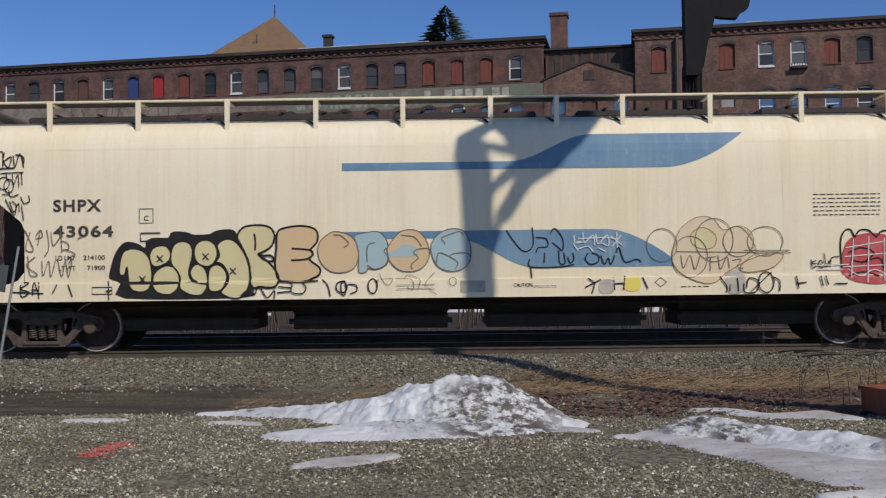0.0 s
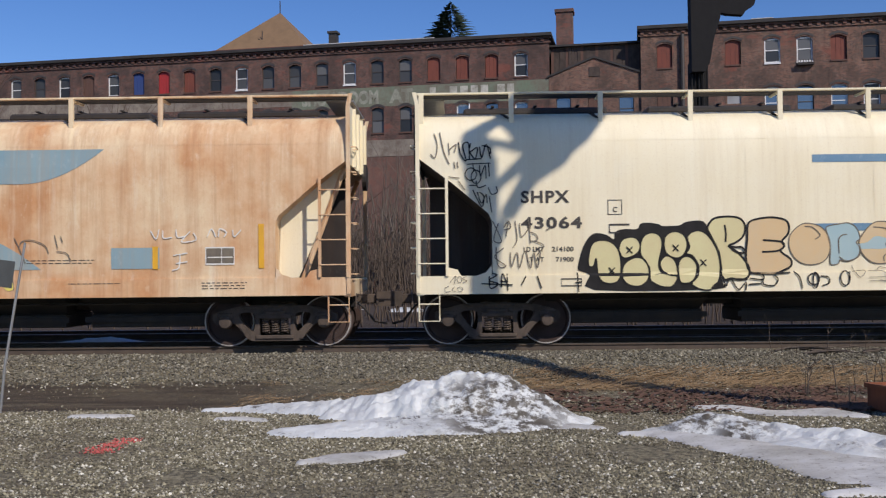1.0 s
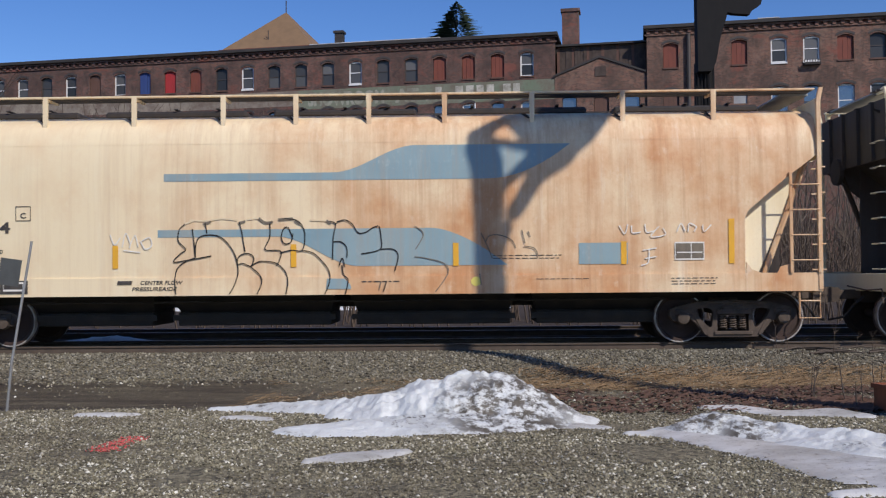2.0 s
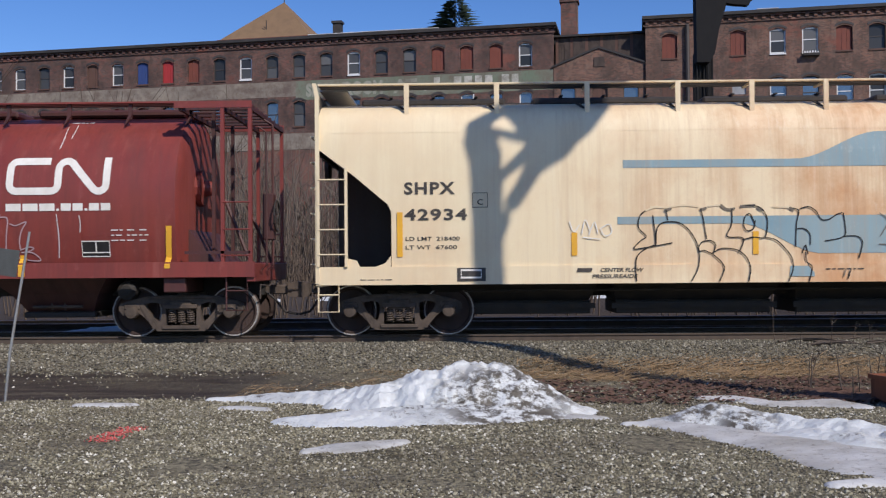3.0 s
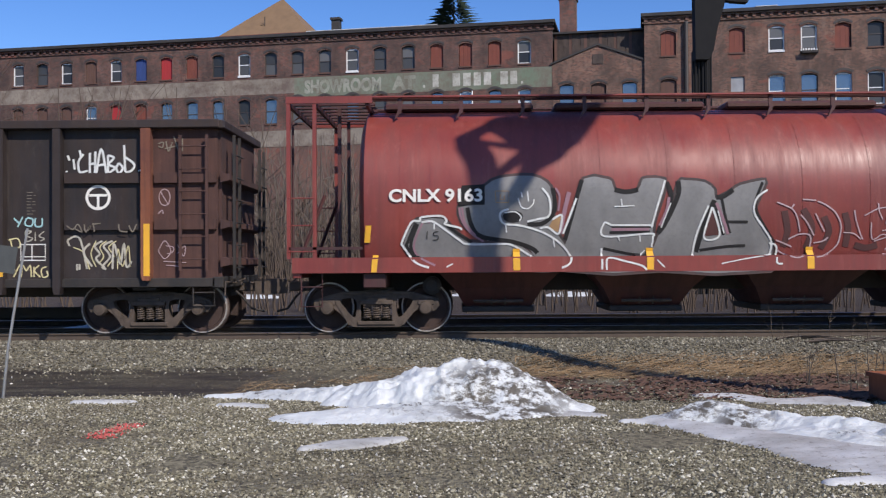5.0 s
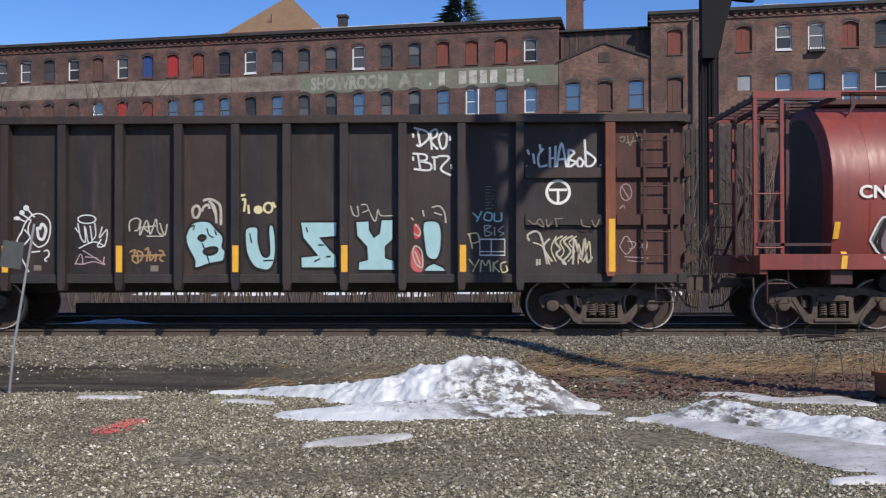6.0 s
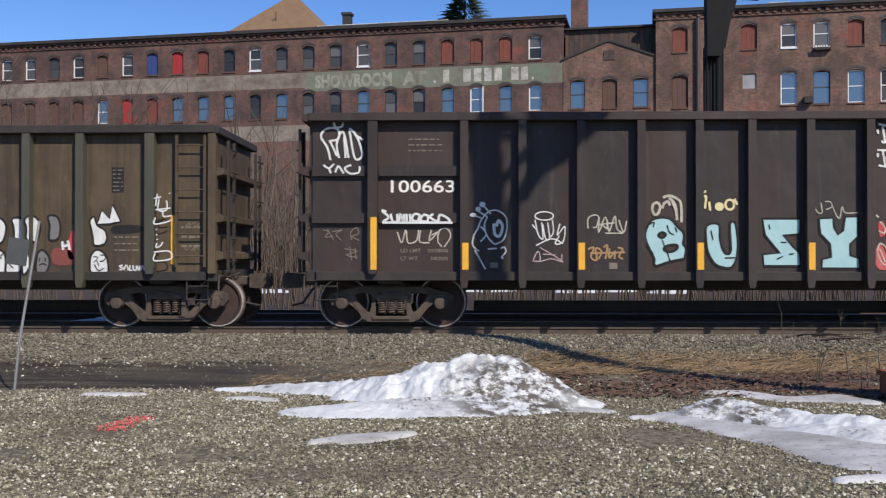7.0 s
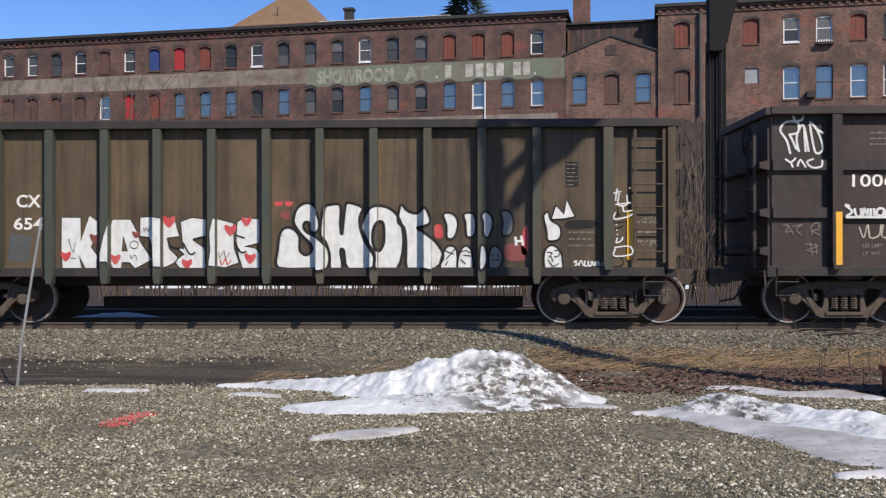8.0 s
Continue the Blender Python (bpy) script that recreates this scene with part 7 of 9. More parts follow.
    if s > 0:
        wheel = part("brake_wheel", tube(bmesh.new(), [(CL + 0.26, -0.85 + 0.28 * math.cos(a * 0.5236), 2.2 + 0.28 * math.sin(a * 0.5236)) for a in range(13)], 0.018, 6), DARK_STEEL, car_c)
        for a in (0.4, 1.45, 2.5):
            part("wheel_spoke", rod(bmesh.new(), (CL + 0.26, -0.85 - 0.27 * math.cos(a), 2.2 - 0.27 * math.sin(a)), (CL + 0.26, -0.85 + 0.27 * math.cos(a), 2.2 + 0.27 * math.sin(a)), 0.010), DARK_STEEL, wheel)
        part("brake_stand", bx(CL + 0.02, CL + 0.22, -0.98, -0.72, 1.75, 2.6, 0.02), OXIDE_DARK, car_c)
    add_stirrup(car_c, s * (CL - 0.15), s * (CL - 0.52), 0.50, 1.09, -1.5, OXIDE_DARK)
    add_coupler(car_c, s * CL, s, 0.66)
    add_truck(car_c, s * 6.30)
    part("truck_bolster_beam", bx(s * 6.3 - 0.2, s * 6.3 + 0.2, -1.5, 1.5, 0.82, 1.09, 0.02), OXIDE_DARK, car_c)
    part("air_reservoir", disc(bmesh.new(), s * 5.3, -1.1, 0.85, [(0.0, 0.10), (0.04, 0.17), (0.5, 0.17), (0.54, 0.10)], 14), DARK_STEEL, car_c)
part("center_sill", bx(-CL + 0.1, CL - 0.1, -0.3, 0.3, 0.74, 1.09), DARK_STEEL, car_c)
for x in (-4.10, -1.42, 1.30, 4.0):
    bm = bmesh.new()
    top = [bm.verts.new((x + a * 1.08, b * 1.45, 1.10)) for a, b in ((-1, -1), (1, -1), (1, 1), (-1, 1))]
    mid = [bm.verts.new((x + a * 0.80, b * 1.1, 0.80)) for a, b in ((-1, -1), (1, -1), (1, 1), (-1, 1))]
    low = [bm.verts.new((x + a * 0.60, b * 0.8, 0.46)) for a, b in ((-1, -1), (1, -1), (1, 1), (-1, 1))]
    for p, q in ((top, mid), (mid, low)):
        for i in range(4):
            bm.faces.new((p[i], p[(i + 1) % 4], q[(i + 1) % 4], q[i]))
    bm.faces.new(low)
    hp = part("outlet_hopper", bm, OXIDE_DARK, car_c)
    part("outlet_gate", bx(x - 0.66, x + 0.66, -0.88, 0.88, 0.36, 0.47, 0.02), DARK_STEEL, hp)
    bm = bmesh.new()
    rod(bm, (x - 0.45, -0.95, 0.56), (x + 0.45, -0.95, 0.56), 0.03)
    for i in (-0.12, 0.12):
        rod(bm, (x + i, -0.9, 0.5), (x + i, -0.96, 0.72), 0.02)
    part("gate_crank", bm, CAST, hp)
# roof walkway, rails and hatch brackets
for q in (-1, 1):
    for k in range(3):
        y = q * (0.95 - 0.17 * k)
        part("walkway_slat", bx(-TL, TL, y - 0.06, y + 0.06, 4.27, 4.30), OXIDE_DARK if k else OXIDE, car_c)
for i in range(12):
    x = -TL + 0.6 + i * 1.12
    bm = bmesh.new()
    slab(bm, [(x - 0.03, 3.98), (x + 0.03, 3.98), (x + 0.04, 4.30), (x - 0.04, 4.30)], -0.95, -0.91)
    slab(bm, [(x - 0.10, 3.86), (x - 0.04, 3.92), (x + 0.05, 4.06), (x - 0.02, 4.06)], -0.98, -0.93)
    part("walkway_bracket", bm, OXIDE_DARK, car_c)
for i in range(4):
    x = -4.8 + 3.2 * i
    part("hatch_cover", bx(x - 1.4, x + 1.4, -0.38, 0.38, 4.11, 4.25, 0.04), OXIDE_DARK, car_c)
bm = bmesh.new()
poly(bm, [(-40.52 + o, 2.27), (-40.05 + o, 2.27), (-40.05 + o, 2.63), (-40.45 + o, 2.61)])
laid("painted_patch", bm, SPRAY_BLACK, car_c, cyl_side, 0.026, "black patch behind the last digits", cut=0.06)
letters(car_c, "CNLX 9163", -41.73 + o, 2.32, -40.09 + o, 2.56, WHITE, cyl_side, 0.03, "white reporting mark and number", 0.030)
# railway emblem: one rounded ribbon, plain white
bm = bmesh.new()
x, z, w, h = -32.36 + o, 2.57, 1.87, 0.66
rb = [(x + 0.76, z + h - 0.06)] + [(a, b) for a, b in arc(x + 0.18, z + h - 0.18, 0.12, 90, 180, 4)] + arc(x + 0.18, z + 0.18, 0.12, 180, 270, 4) + arc(x + 0.80, z + 0.18, 0.12, 270, 360, 4) + arc(x + 1.06, z + h - 0.20, 0.14, 180, 50, 5) + arc(x + 1.65, z + 0.18, 0.13, 230, 360, 5) + [(x + w - 0.09, z + h)]
stroke(bm, rb, 0.13, False)
laid("emblem", bm, WHITE, car_c, cyl_side, 0.012, "white rounded ribbon emblem", cut=0.06)
bm = bmesh.new()
for i, (a, b) in enumerate([(0.0, 0.27), (0.30, 0.27), (0.60, 0.27), (0.90, 0.05), (0.98, 0.18), (1.19, 0.18), (1.40, 0.05), (1.48, 0.18), (1.69, 0.17)]):
    poly(bm, [(x + a, 2.28), (x + a + b, 2.28), (x + a + b, 2.41 if b > 0.1 else 2.32), (x + a, 2.41 if b > 0.1 else 2.32)])
laid("lettering_bar", bm, WHITE, car_c, cyl_side, 0.012, "row of small white letters", cut=0.06)
for j in range(3):
    for a, b in ((0, 0.24), (0.28, 0.46), (0.5, 0.66)):
        bm = data_bars(bmesh.new(), -30.5 + a + o, 1.715 + 0.09 * j, -30.5 + b + o, 1.80 + 0.09 * j, 1, 20 + j)
        laid("data_lettering", bm, WHITE, car_c, cyl_side, 0.012, "small white stencilled data")
laid("stencil_panel", poly(bmesh.new(), [(-31.03 + o, 1.47), (-30.54 + o, 1.47), (-30.54 + o, 1.74), (-31.03 + o, 1.74)]), SPRAY_BLACK, car_c, cyl_side, 0.008, "small black stencil panel")
bm = bmesh.new()
stroke(bm, [(-31.03 + o, 1.47), (-30.54 + o, 1.47), (-30.54 + o, 1.74), (-31.03 + o, 1.74)], 0.02, False, True)
stroke(bm, [(-31.03 + o, 1.54), (-30.54 + o, 1.54)], 0.02, False)
stroke(bm, [(-30.78 + o, 1.54), (-30.78 + o, 1.74)], 0.02, False)
laid("stencil_border", bm, WHITE, car_c, cyl_side, 0.012, "white stencilled frame")
for a, b, z0, z1, sd in ((-30.9, -30.2, 1.17, 1.24, 21), (-31.5, -31.1, 3.92, 4.0, 22)):
    laid("data_lettering", data_bars(bmesh.new(), a + o, z0, b + o, z1, 1, sd), WHITE, car_c, cyl_side, 0.012, "small white stencilled data")
for x in (-39.50, -37.17, -34.39, -32.08):
    bm = bmesh.new()
    poly(bm, [(x + o - 0.06, 1.12), (x + o + 0.06, 1.12), (x + o + 0.06, 1.50), (x + o - 0.06, 1.50)])
    laid("reflector_strip", bm, YELLOW, car_c, cyl_side, 0.026, "yellow reflective strip")
for x, a, b in ((-42.0, 1.10, 1.40), (-42.12, 1.62, 1.92), (-29.5, 1.25, 2.0)):
    bm = bmesh.new()
    poly(bm, [(x + o - 0.05, a), (x + o + 0.05, a), (x + o + 0.08, b), (x + o - 0.02, b)])
    laid("reflector_strip", bm, YELLOW, car_c, cyl_side, 0.026, "yellow reflective strip")
# silver-grey block piece: three letters with white, black and violet lines
C_A = chart(-6.6107, 0.003627, -0.000019, 3.0547, -0.000031, -0.003619)
C_B = chart(-2.6251, 0.003296, -0.000027, 3.0184, -0.000028, -0.003299)
C_C = chart(0.7386, 0.003276, -0.000036, 2.5915, -0.000027, -0.003288)
SILVER = [
    (C_A, [(230, 405), (280, 300), (325, 280), (420, 280), (460, 320), (550, 390), (700, 395), (800, 410), (860, 455), (880, 480), (1000, 500), (820, 522), (380, 522), (300, 482)]),
    (C_A, [(500, 225), (560, 210), (600, 150), (660, 95), (740, 75), (850, 70), (920, 100), (950, 150), (960, 230), (940, 285), (985, 270), (990, 330), (975, 350), (1010, 400), (1040, 450), (1035, 490), (1005, 520), (820, 522), (870, 470), (800, 400), (640, 385), (560, 340), (515, 290)]),
    (C_B, [(5, 92), (110, 90), (150, 105), (165, 150), (230, 165), (290, 150), (310, 105), (330, 90), (430, 95), (420, 170), (395, 250), (372, 330), (372, 450), (400, 574), (-85, 574), (-85, 420), (-40, 260)]),
    (C_B, [(400, 390), (470, 240), (505, 110), (540, 100), (640, 110), (690, 150), (695, 195), (740, 180), (790, 150), (830, 125), (940, 100), (960, 110), (930, 180), (905, 240), (910, 270), (960, 370), (1000, 420), (1005, 490), (990, 574), (404, 574)])]
for k, (sheet_, pts) in enumerate(SILVER):
    loop = rounded(sheet_(pts), 2)
    laid("silver_piece_haze", stroke(bmesh.new(), loop, 0.10, False, True), SPRAY_SMOKE, car_c, cyl_side, 0.007 + 0.0004 * k, "smoky grey edge of a sprayed letter", cut=0.08)
    laid("silver_letter", poly(bmesh.new(), loop), SPRAY_GREY, car_c, cyl_side, 0.010 + 0.0005 * k, "silver-grey sprayed block letter", cut=0.08)
BLACK_LINES = [
    (C_A, 0.055, [[(370, 515), (300, 480), (248, 415), (252, 390), (290, 300)], [(400, 512), (310, 472), (266, 410), (300, 305)], [(425, 300), (500, 355), (560, 392)]]),
    (C_A, 0.075, [[(540, 225), (560, 310), (610, 365), (760, 390), (850, 420), (880, 445)], [(950, 130), (962, 200), (948, 260), (900, 302), (830, 305)], [(1092, 90), (1060, 200), (1012, 380)]]),
    (C_B, 0.085, [[(440, 110), (462, 200), (400, 375)], [(500, 105), (500, 180), (432, 330), (396, 380)], [(692, 205), (645, 310), (600, 480)], [(165, 150), (225, 162), (290, 150)], [(790, 150), (740, 185), (700, 190)]]),
    (C_B, 0.05, [[(150, 345), (360, 345)], [(140, 378), (355, 372)], [(110, 462), (250, 490), (330, 497)], [(945, 110), (912, 200), (917, 270), (975, 370), (1012, 425)], [(682, 205), (717, 290), (742, 390)], [(730, 200), (752, 300), (777, 380)], [(755, 320), (870, 320)], [(620, 470), (760, 450), (860, 445)]])]
for sheet_, w, lines in BLACK_LINES:
    sprayed(car_c, cyl_side, sheet_, lines, w, SPRAY_BLACK, "black lines of a silver piece", 0.014, name="piece_dark_line", cut=0.1)
VIOLET_LINES = [
    (C_A, 0.035, [[(385, 505), (305, 462), (282, 405), (325, 300), (360, 298)], [(500, 225), (515, 290), (560, 350), (620, 390)], [(515, 225), (530, 300), (580, 360)], [(965, 130), (984, 170), (978, 240)]]),
    (C_A, 0.075, [[(1030, 150), (1004, 260), (988, 350)]]),
    (C_B, 0.05, [[(452, 190), (440, 260), (405, 340)], [(150, 361), (350, 359)], [(702, 220), (737, 300), (767, 385)]])]
for sheet_, w, lines in VIOLET_LINES:
    sprayed(car_c, cyl_side, sheet_, lines, w, SPRAY_VIOLET, "violet lines of a silver piece", 0.018, name="piece_accent", cut=0.1)
laid("piece_counter", poly(bmesh.new(), C_B([(640, 395), (680, 245), (722, 388)])), OXIDE_DARK, car_c, cyl_side, 0.0165, "dark opening in a sprayed letter", cut=0.08)
laid("piece_counter", poly(bmesh.new(), C_A([(950, 285), (993, 265), (980, 345), (932, 322)])), SPRAY_TAN, car_c, cyl_side, 0.0165, "brown opening in a sprayed letter", cut=0.08)
laid("piece_counter", poly(bmesh.new(), C_A(oval(760, 268, 50, 30)[:-1])), SPRAY_BLACK, car_c, cyl_side, 0.0165, "black curl of a sprayed letter", cut=0.08)
WHITE_LINES = [
    (C_A, 0.036, [[(355, 516), (290, 490), (230, 415), (225, 390), (270, 297), (310, 290), (320, 272), (415, 266), (440, 290), (432, 305), (500, 322), (514, 334)], [(320, 297), (370, 292), (420, 322), (500, 380), (545, 402), (700, 400), (760, 407), (850, 460)], [(740, 232), (705, 245), (698, 272), (720, 303), (800, 312), (900, 342), (970, 382), (1012, 420), (1040, 465), (1030, 497), (995, 515)], [(900, 130), (935, 180), (935, 262), (880, 280), (830, 292)], [(950, 282), (995, 262), (980, 350), (930, 320), (890, 325)], [(1065, 180), (1002, 350)]]),
    (C_A, 0.022, [[(720, 250), (770, 245), (800, 270), (790, 290)], [(725, 310), (730, 345)], [(955, 375), (962, 415)], [(785, 180), (800, 220), (830, 230), (855, 210), (862, 185)], [(800, 150), (805, 175)], [(830, 145), (835, 195)], [(380, 295), (380, 330)], [(440, 512), (470, 497)]]),
    (C_B, 0.032, [[(432, 100), (388, 250), (362, 350)], [(150, 338), (112, 326), (115, 397), (355, 382), (370, 402), (366, 452)], [(145, 338), (372, 338)], [(100, 460), (100, 572)], [(125, 575), (132, 512), (220, 528), (310, 552), (335, 575)], [(660, 235), (602, 380), (580, 505)], [(680, 242), (640, 402), (722, 390), (682, 245)], [(970, 150), (922, 185), (901, 230), (906, 282), (960, 362), (996, 422), (990, 492)], [(985, 430), (1025, 450), (1020, 530), (1050, 540)]]),
    (C_B, 0.020, [[(185, 395), (195, 420)], [(300, 385), (305, 425)], [(462, 220), (412, 350)], [(330, 470), (300, 500)], [(390, 520), (430, 560)], [(710, 260), (745, 380)], [(200, 200), (205, 235)], [(165, 240), (270, 235)], [(730, 540), (850, 515), (1000, 490)]])]
for sheet_, w, lines in WHITE_LINES:
    sprayed(car_c, cyl_side, sheet_, lines, w, SPRAY_WHITE, "white lines of a silver piece", 0.022, name="piece_outline", cut=0.1)
sprayed(car_c, cyl_side, C_A, [[(347, 340), (344, 378)], [(400, 342), (380, 345), (377, 360), (398, 362), (396, 380), (374, 382)]], 0.016, SPRAY_BLACK, "small black sprayed digits", 0.022)
sprayed(car_c, cyl_side, C_A, [[(675, 145), (740, 145), (740, 200), (678, 200), (675, 145)], [(700, 160), (698, 185), (720, 185), (718, 165)]], 0.014, SPRAY_TAN, "small brown square on a silver letter", 0.022, False)
MAUVE = [
    [[(0, 95), (50, 115), (85, 135), (110, 180), (125, 250)], [(75, 130), (90, 105)], [(65, 290), (120, 265), (170, 265), (185, 290), (180, 340)], [(0, 295), (50, 315), (85, 330)], [(0, 345), (60, 375), (110, 388), (150, 375), (185, 375)]],
    [[(215, 90), (260, 110), (310, 150), (340, 210), (340, 260), (325, 320), (270, 370), (210, 385)], [(125, 160), (160, 200), (200, 270)], [(205, 155), (230, 205), (255, 250)], [(200, 310), (250, 300), (275, 280)], [(135, 80), (205, 85)]],
    [[(355, 255), (410, 260), (450, 290)], [(410, 135), (420, 190), (445, 260), (460, 290)], [(465, 165), (530, 130), (590, 120)], [(535, 100), (540, 140), (560, 185)], [(500, 200), (510, 290), (560, 265), (590, 275), (520, 300)], [(560, 245), (600, 240), (625, 265), (610, 310), (580, 345)], [(590, 135), (580, 210)]],
    [[(590, 135), (660, 110), (740, 90), (762, 110), (745, 180), (735, 240), (680, 235), (655, 270)], [(680, 130), (690, 160), (705, 195)], [(690, 160), (740, 145)], [(650, 300), (740, 295), (745, 310), (700, 355), (655, 305)], [(725, 245), (730, 290)], oval(668, 68, 33, 22)],
    [[(745, 125), (790, 120), (805, 140), (795, 220), (790, 290), (780, 335)], [(815, 155), (850, 165), (905, 145), (880, 190), (865, 250), (870, 300)], [(820, 300), (860, 340), (960, 355), (970, 340), (930, 310), (870, 310)], [(870, 295), (920, 280), (940, 290), (900, 310)]]]
sprayed(car_c, cyl_side, C_C, [[(40, 140), (60, 250), (40, 330)], [(140, 130), (190, 230), (160, 340)], [(250, 170), (280, 250), (240, 340)], [(420, 320), (480, 335), (540, 320)], [(360, 150), (380, 230), (370, 330)]], 0.11, SPRAY_HAZE, "dark sprayed haze behind mauve letters", 0.008, cut=0.1)
for k, lines in enumerate(MAUVE):
    sprayed(car_c, cyl_side, C_C, lines, 0.024 if k < 2 else 0.020, SPRAY_MAUVE, "thin mauve sprayed outline letter", 0.016, cut=0.1)
sprayed(car_c, cyl_side, C_C, [[(565, 370), (650, 372)], [(805, 410), (825, 400), (855, 415)], [(725, 400), (745, 415), (770, 400)]], 0.03, SPRAY_MAUVE, "pale sprayed dabs on the sill", 0.026)
P = lambda pts: [(a - U_C, b) for a, b in pts]
sprayed(car_c, cyl_side, P, [[(-31.45, 1.45), (-31.43, 1.8), (-31.46, 2.22)], [(-31.05, 1.9), (-31.04, 2.05), (-31.06, 2.2)], [(-31.5, 3.4), (-31.48, 3.6), (-31.51, 3.85)], [(-31.35, 3.6), (-31.34, 3.75), (-31.36, 3.9)]], 0.014, SPRAY_WHITE, "thin run of white paint", 0.014, name="paint_drip", cut=0.1)

# ---- gondolas ----
def gondola(name, label, u, x0, x1, top, stakes, end_x, panel, stake_mt, chord_mt, trucks, cut_end=(None, None)):
    """An open gondola: panels set back between stakes, heavy top chord, ribbed ends."""
    car = thing(name, label, "freight car", pose(u, TRACK_Y, 0))
    zb = 1.02
    edges = [x0 + 0.06, *stakes, x1 - 0.06]
    for s in (-1, 1):
        for a, b in zip(edges, edges[1:]):
            mt = panel
            if cut_end[0] is not None and a >= cut_end[0]:
                mt = cut_end[1]
            part("side_panel", bx(a + 0.0, b - 0.0, min(s * 1.42, s * 1.39), max(s * 1.42, s * 1.39), zb, top - 0.12), mt, car)
        part("top_chord", bx(x0, x1, min(s * 1.60, s * 1.38), max(s * 1.60, s * 1.38), top - 0.15, top, 0.015), chord_mt, car)
        part("side_sill", bx(x0 + 0.1, x1 - 0.1, min(s * 1.50, s * 1.36), max(s * 1.50, s * 1.36), zb - 0.16, zb, 0.01), DARK_STEEL, car)
        for x in stakes:
            bm = bmesh.new()
            heavy = x in (stakes[0], stakes[-1])
            hw = 0.085 if heavy else 0.07
            y0, y1 = (s * 1.425, s * 1.60)
            zlow = 0.98 if heavy else 0.74
            slab(bm, [(x - hw, zlow + 0.12), (x - hw * 0.7, zlow), (x + hw * 0.7, zlow), (x + hw, zlow + 0.12), (x + hw, top - 0.15), (x - hw, top - 0.15)], y0, y1)
            part("side_stake", bm, RUST if (cut_end[0] is not None and heavy and x > 0) else stake_mt, car)
    for sgn, e in ((-1, x0), (1, x1)):
        part("end_wall", bx(min(e, e - sgn * 0.06), max(e, e - sgn * 0.06), -1.38, 1.38, zb, top - 0.1), panel if cut_end[0] is None or sgn < 0 else cut_end[1], car)
        bm = box(bmesh.new(), min(e + sgn * 0.10, e - sgn * 0.10), max(e + sgn * 0.10, e - sgn * 0.10), -1.58, 1.58, top - 0.16, top - 0.02, 0.012)
        part("end_chord", bm, chord_mt, car)
        for z in (1.30, 1.97, 2.80):
            bm = bmesh.new()
            for yy in (0,):
                slab(bm, [(e, z - 0.09), (e + sgn * 0.17, z - 0.05), (e + sgn * 0.17, z + 0.05), (e, z + 0.09)], -1.5, 1.5)
            part("end_rib", bm, (panel if cut_end[0] is None or sgn < 0 else cut_end[1]), car)
        part("end_sill", bx(min(e + sgn * 0.05, e - sgn * 0.15), max(e + sgn * 0.05, e - sgn * 0.15), -1.5, 1.5, 0.84, 1.04, 0.015), DARK_STEEL, car)
        add_coupler(car, e, sgn, 0.72)
        for q in (-1.28, 0.95):
            part("end_stile", box(bx(min(e + sgn * 0.17, e + sgn * 0.22), max(e + sgn * 0.17, e + sgn * 0.22), q, q + 0.05, 1.0, top - 0.25), min(e + sgn * 0.17, e + sgn * 0.22), max(e + sgn * 0.17, e + sgn * 0.22), q + 0.42, q + 0.47, 1.0, top - 0.25), DARK_STEEL, car)
            for k in range(6):
                bm = bmesh.new()
                rod(bm, (e + sgn * 0.25, q - 0.02, 1.2 + 0.4 * k), (e + sgn * 0.25, q + 0.49, 1.2 + 0.4 * k), 0.014)
                part("end_rung", bm, DARK_STEEL, car)
        add_stirrup(car, e - sgn * 0.12, e - sgn * 0.50, 0.52, 0.9, -1.45, DARK_STEEL)
    part("floor", bx(x0 + 0.08, x1 - 0.08, -1.38, 1.38, 1.0, 1.06), RUST, car)
    part("center_sill", bx(x0 + 0.1, x1 - 0.1, -0.3, 0.3, 0.66, 1.0), DARK_STEEL, car)
    # added bar, no real car part: imitates the dark, shaded band seen beneath the car
    part("far_side_beam", bx(trucks[0] + 1.5, trucks[1] - 1.5, 1.15, 1.3, 0.17, 0.40, 0.01), DARK_STEEL, car)
    for x in trucks:
        add_truck(car, x)
        part("truck_bolster_beam", bx(x - 0.22, x + 0.22, -1.4, 1.4, 0.80, 1.0, 0.02), DARK_STEEL, car)
    return car


def gon_side(x, z):
    return -1.42


def stake_side(x, z):
    return -1.60


o = -U_D
ST_D = [v + o for v in (-58.32, -56.71, -55.69, -54.67, -53.62, -52.61, -51.70, -50.69, -49.66, -48.62, -47.60, -46.02)]
car_d = gondola("gondola", "sooty black steel gondola with aqua and white graffiti", U_D, -59.46 + o, -44.72 + o, 3.82, ST_D, None, SOOT, SOOT, SOOT, (-58.03 + o, -46.11 + o), (-46.1 + o, RUST_DARK))
for a, b, mt in ((-59.40, -58.42, SOOT), (-58.22, -56.80, SOOT), (-47.50, -46.13, SOOT), (-45.9, -44.8, RUST_DARK)):
    for z in (1.97, 2.80):
        bm = bmesh.new()
        slab(bm, [(a + o, z - 0.09), (b + o, z - 0.09), (b + o, z + 0.09), (a + o, z + 0.09)], -1.50, -1.42)
        part("side_rib", bm, mt, car_d)
add_ladder(car_d, -45.42 + o, -44.95 + o, 1.15, 3.55, 6, -1.53, RUST_DARK)
bm = bmesh.new()
bmesh.ops.create_cone(bm, cap_ends=False, segments=20, radius1=0.28, radius2=0.28, depth=0.04)
for v in bm.verts:
    v.co = Vector((v.co.z, v.co.x, v.co.y))
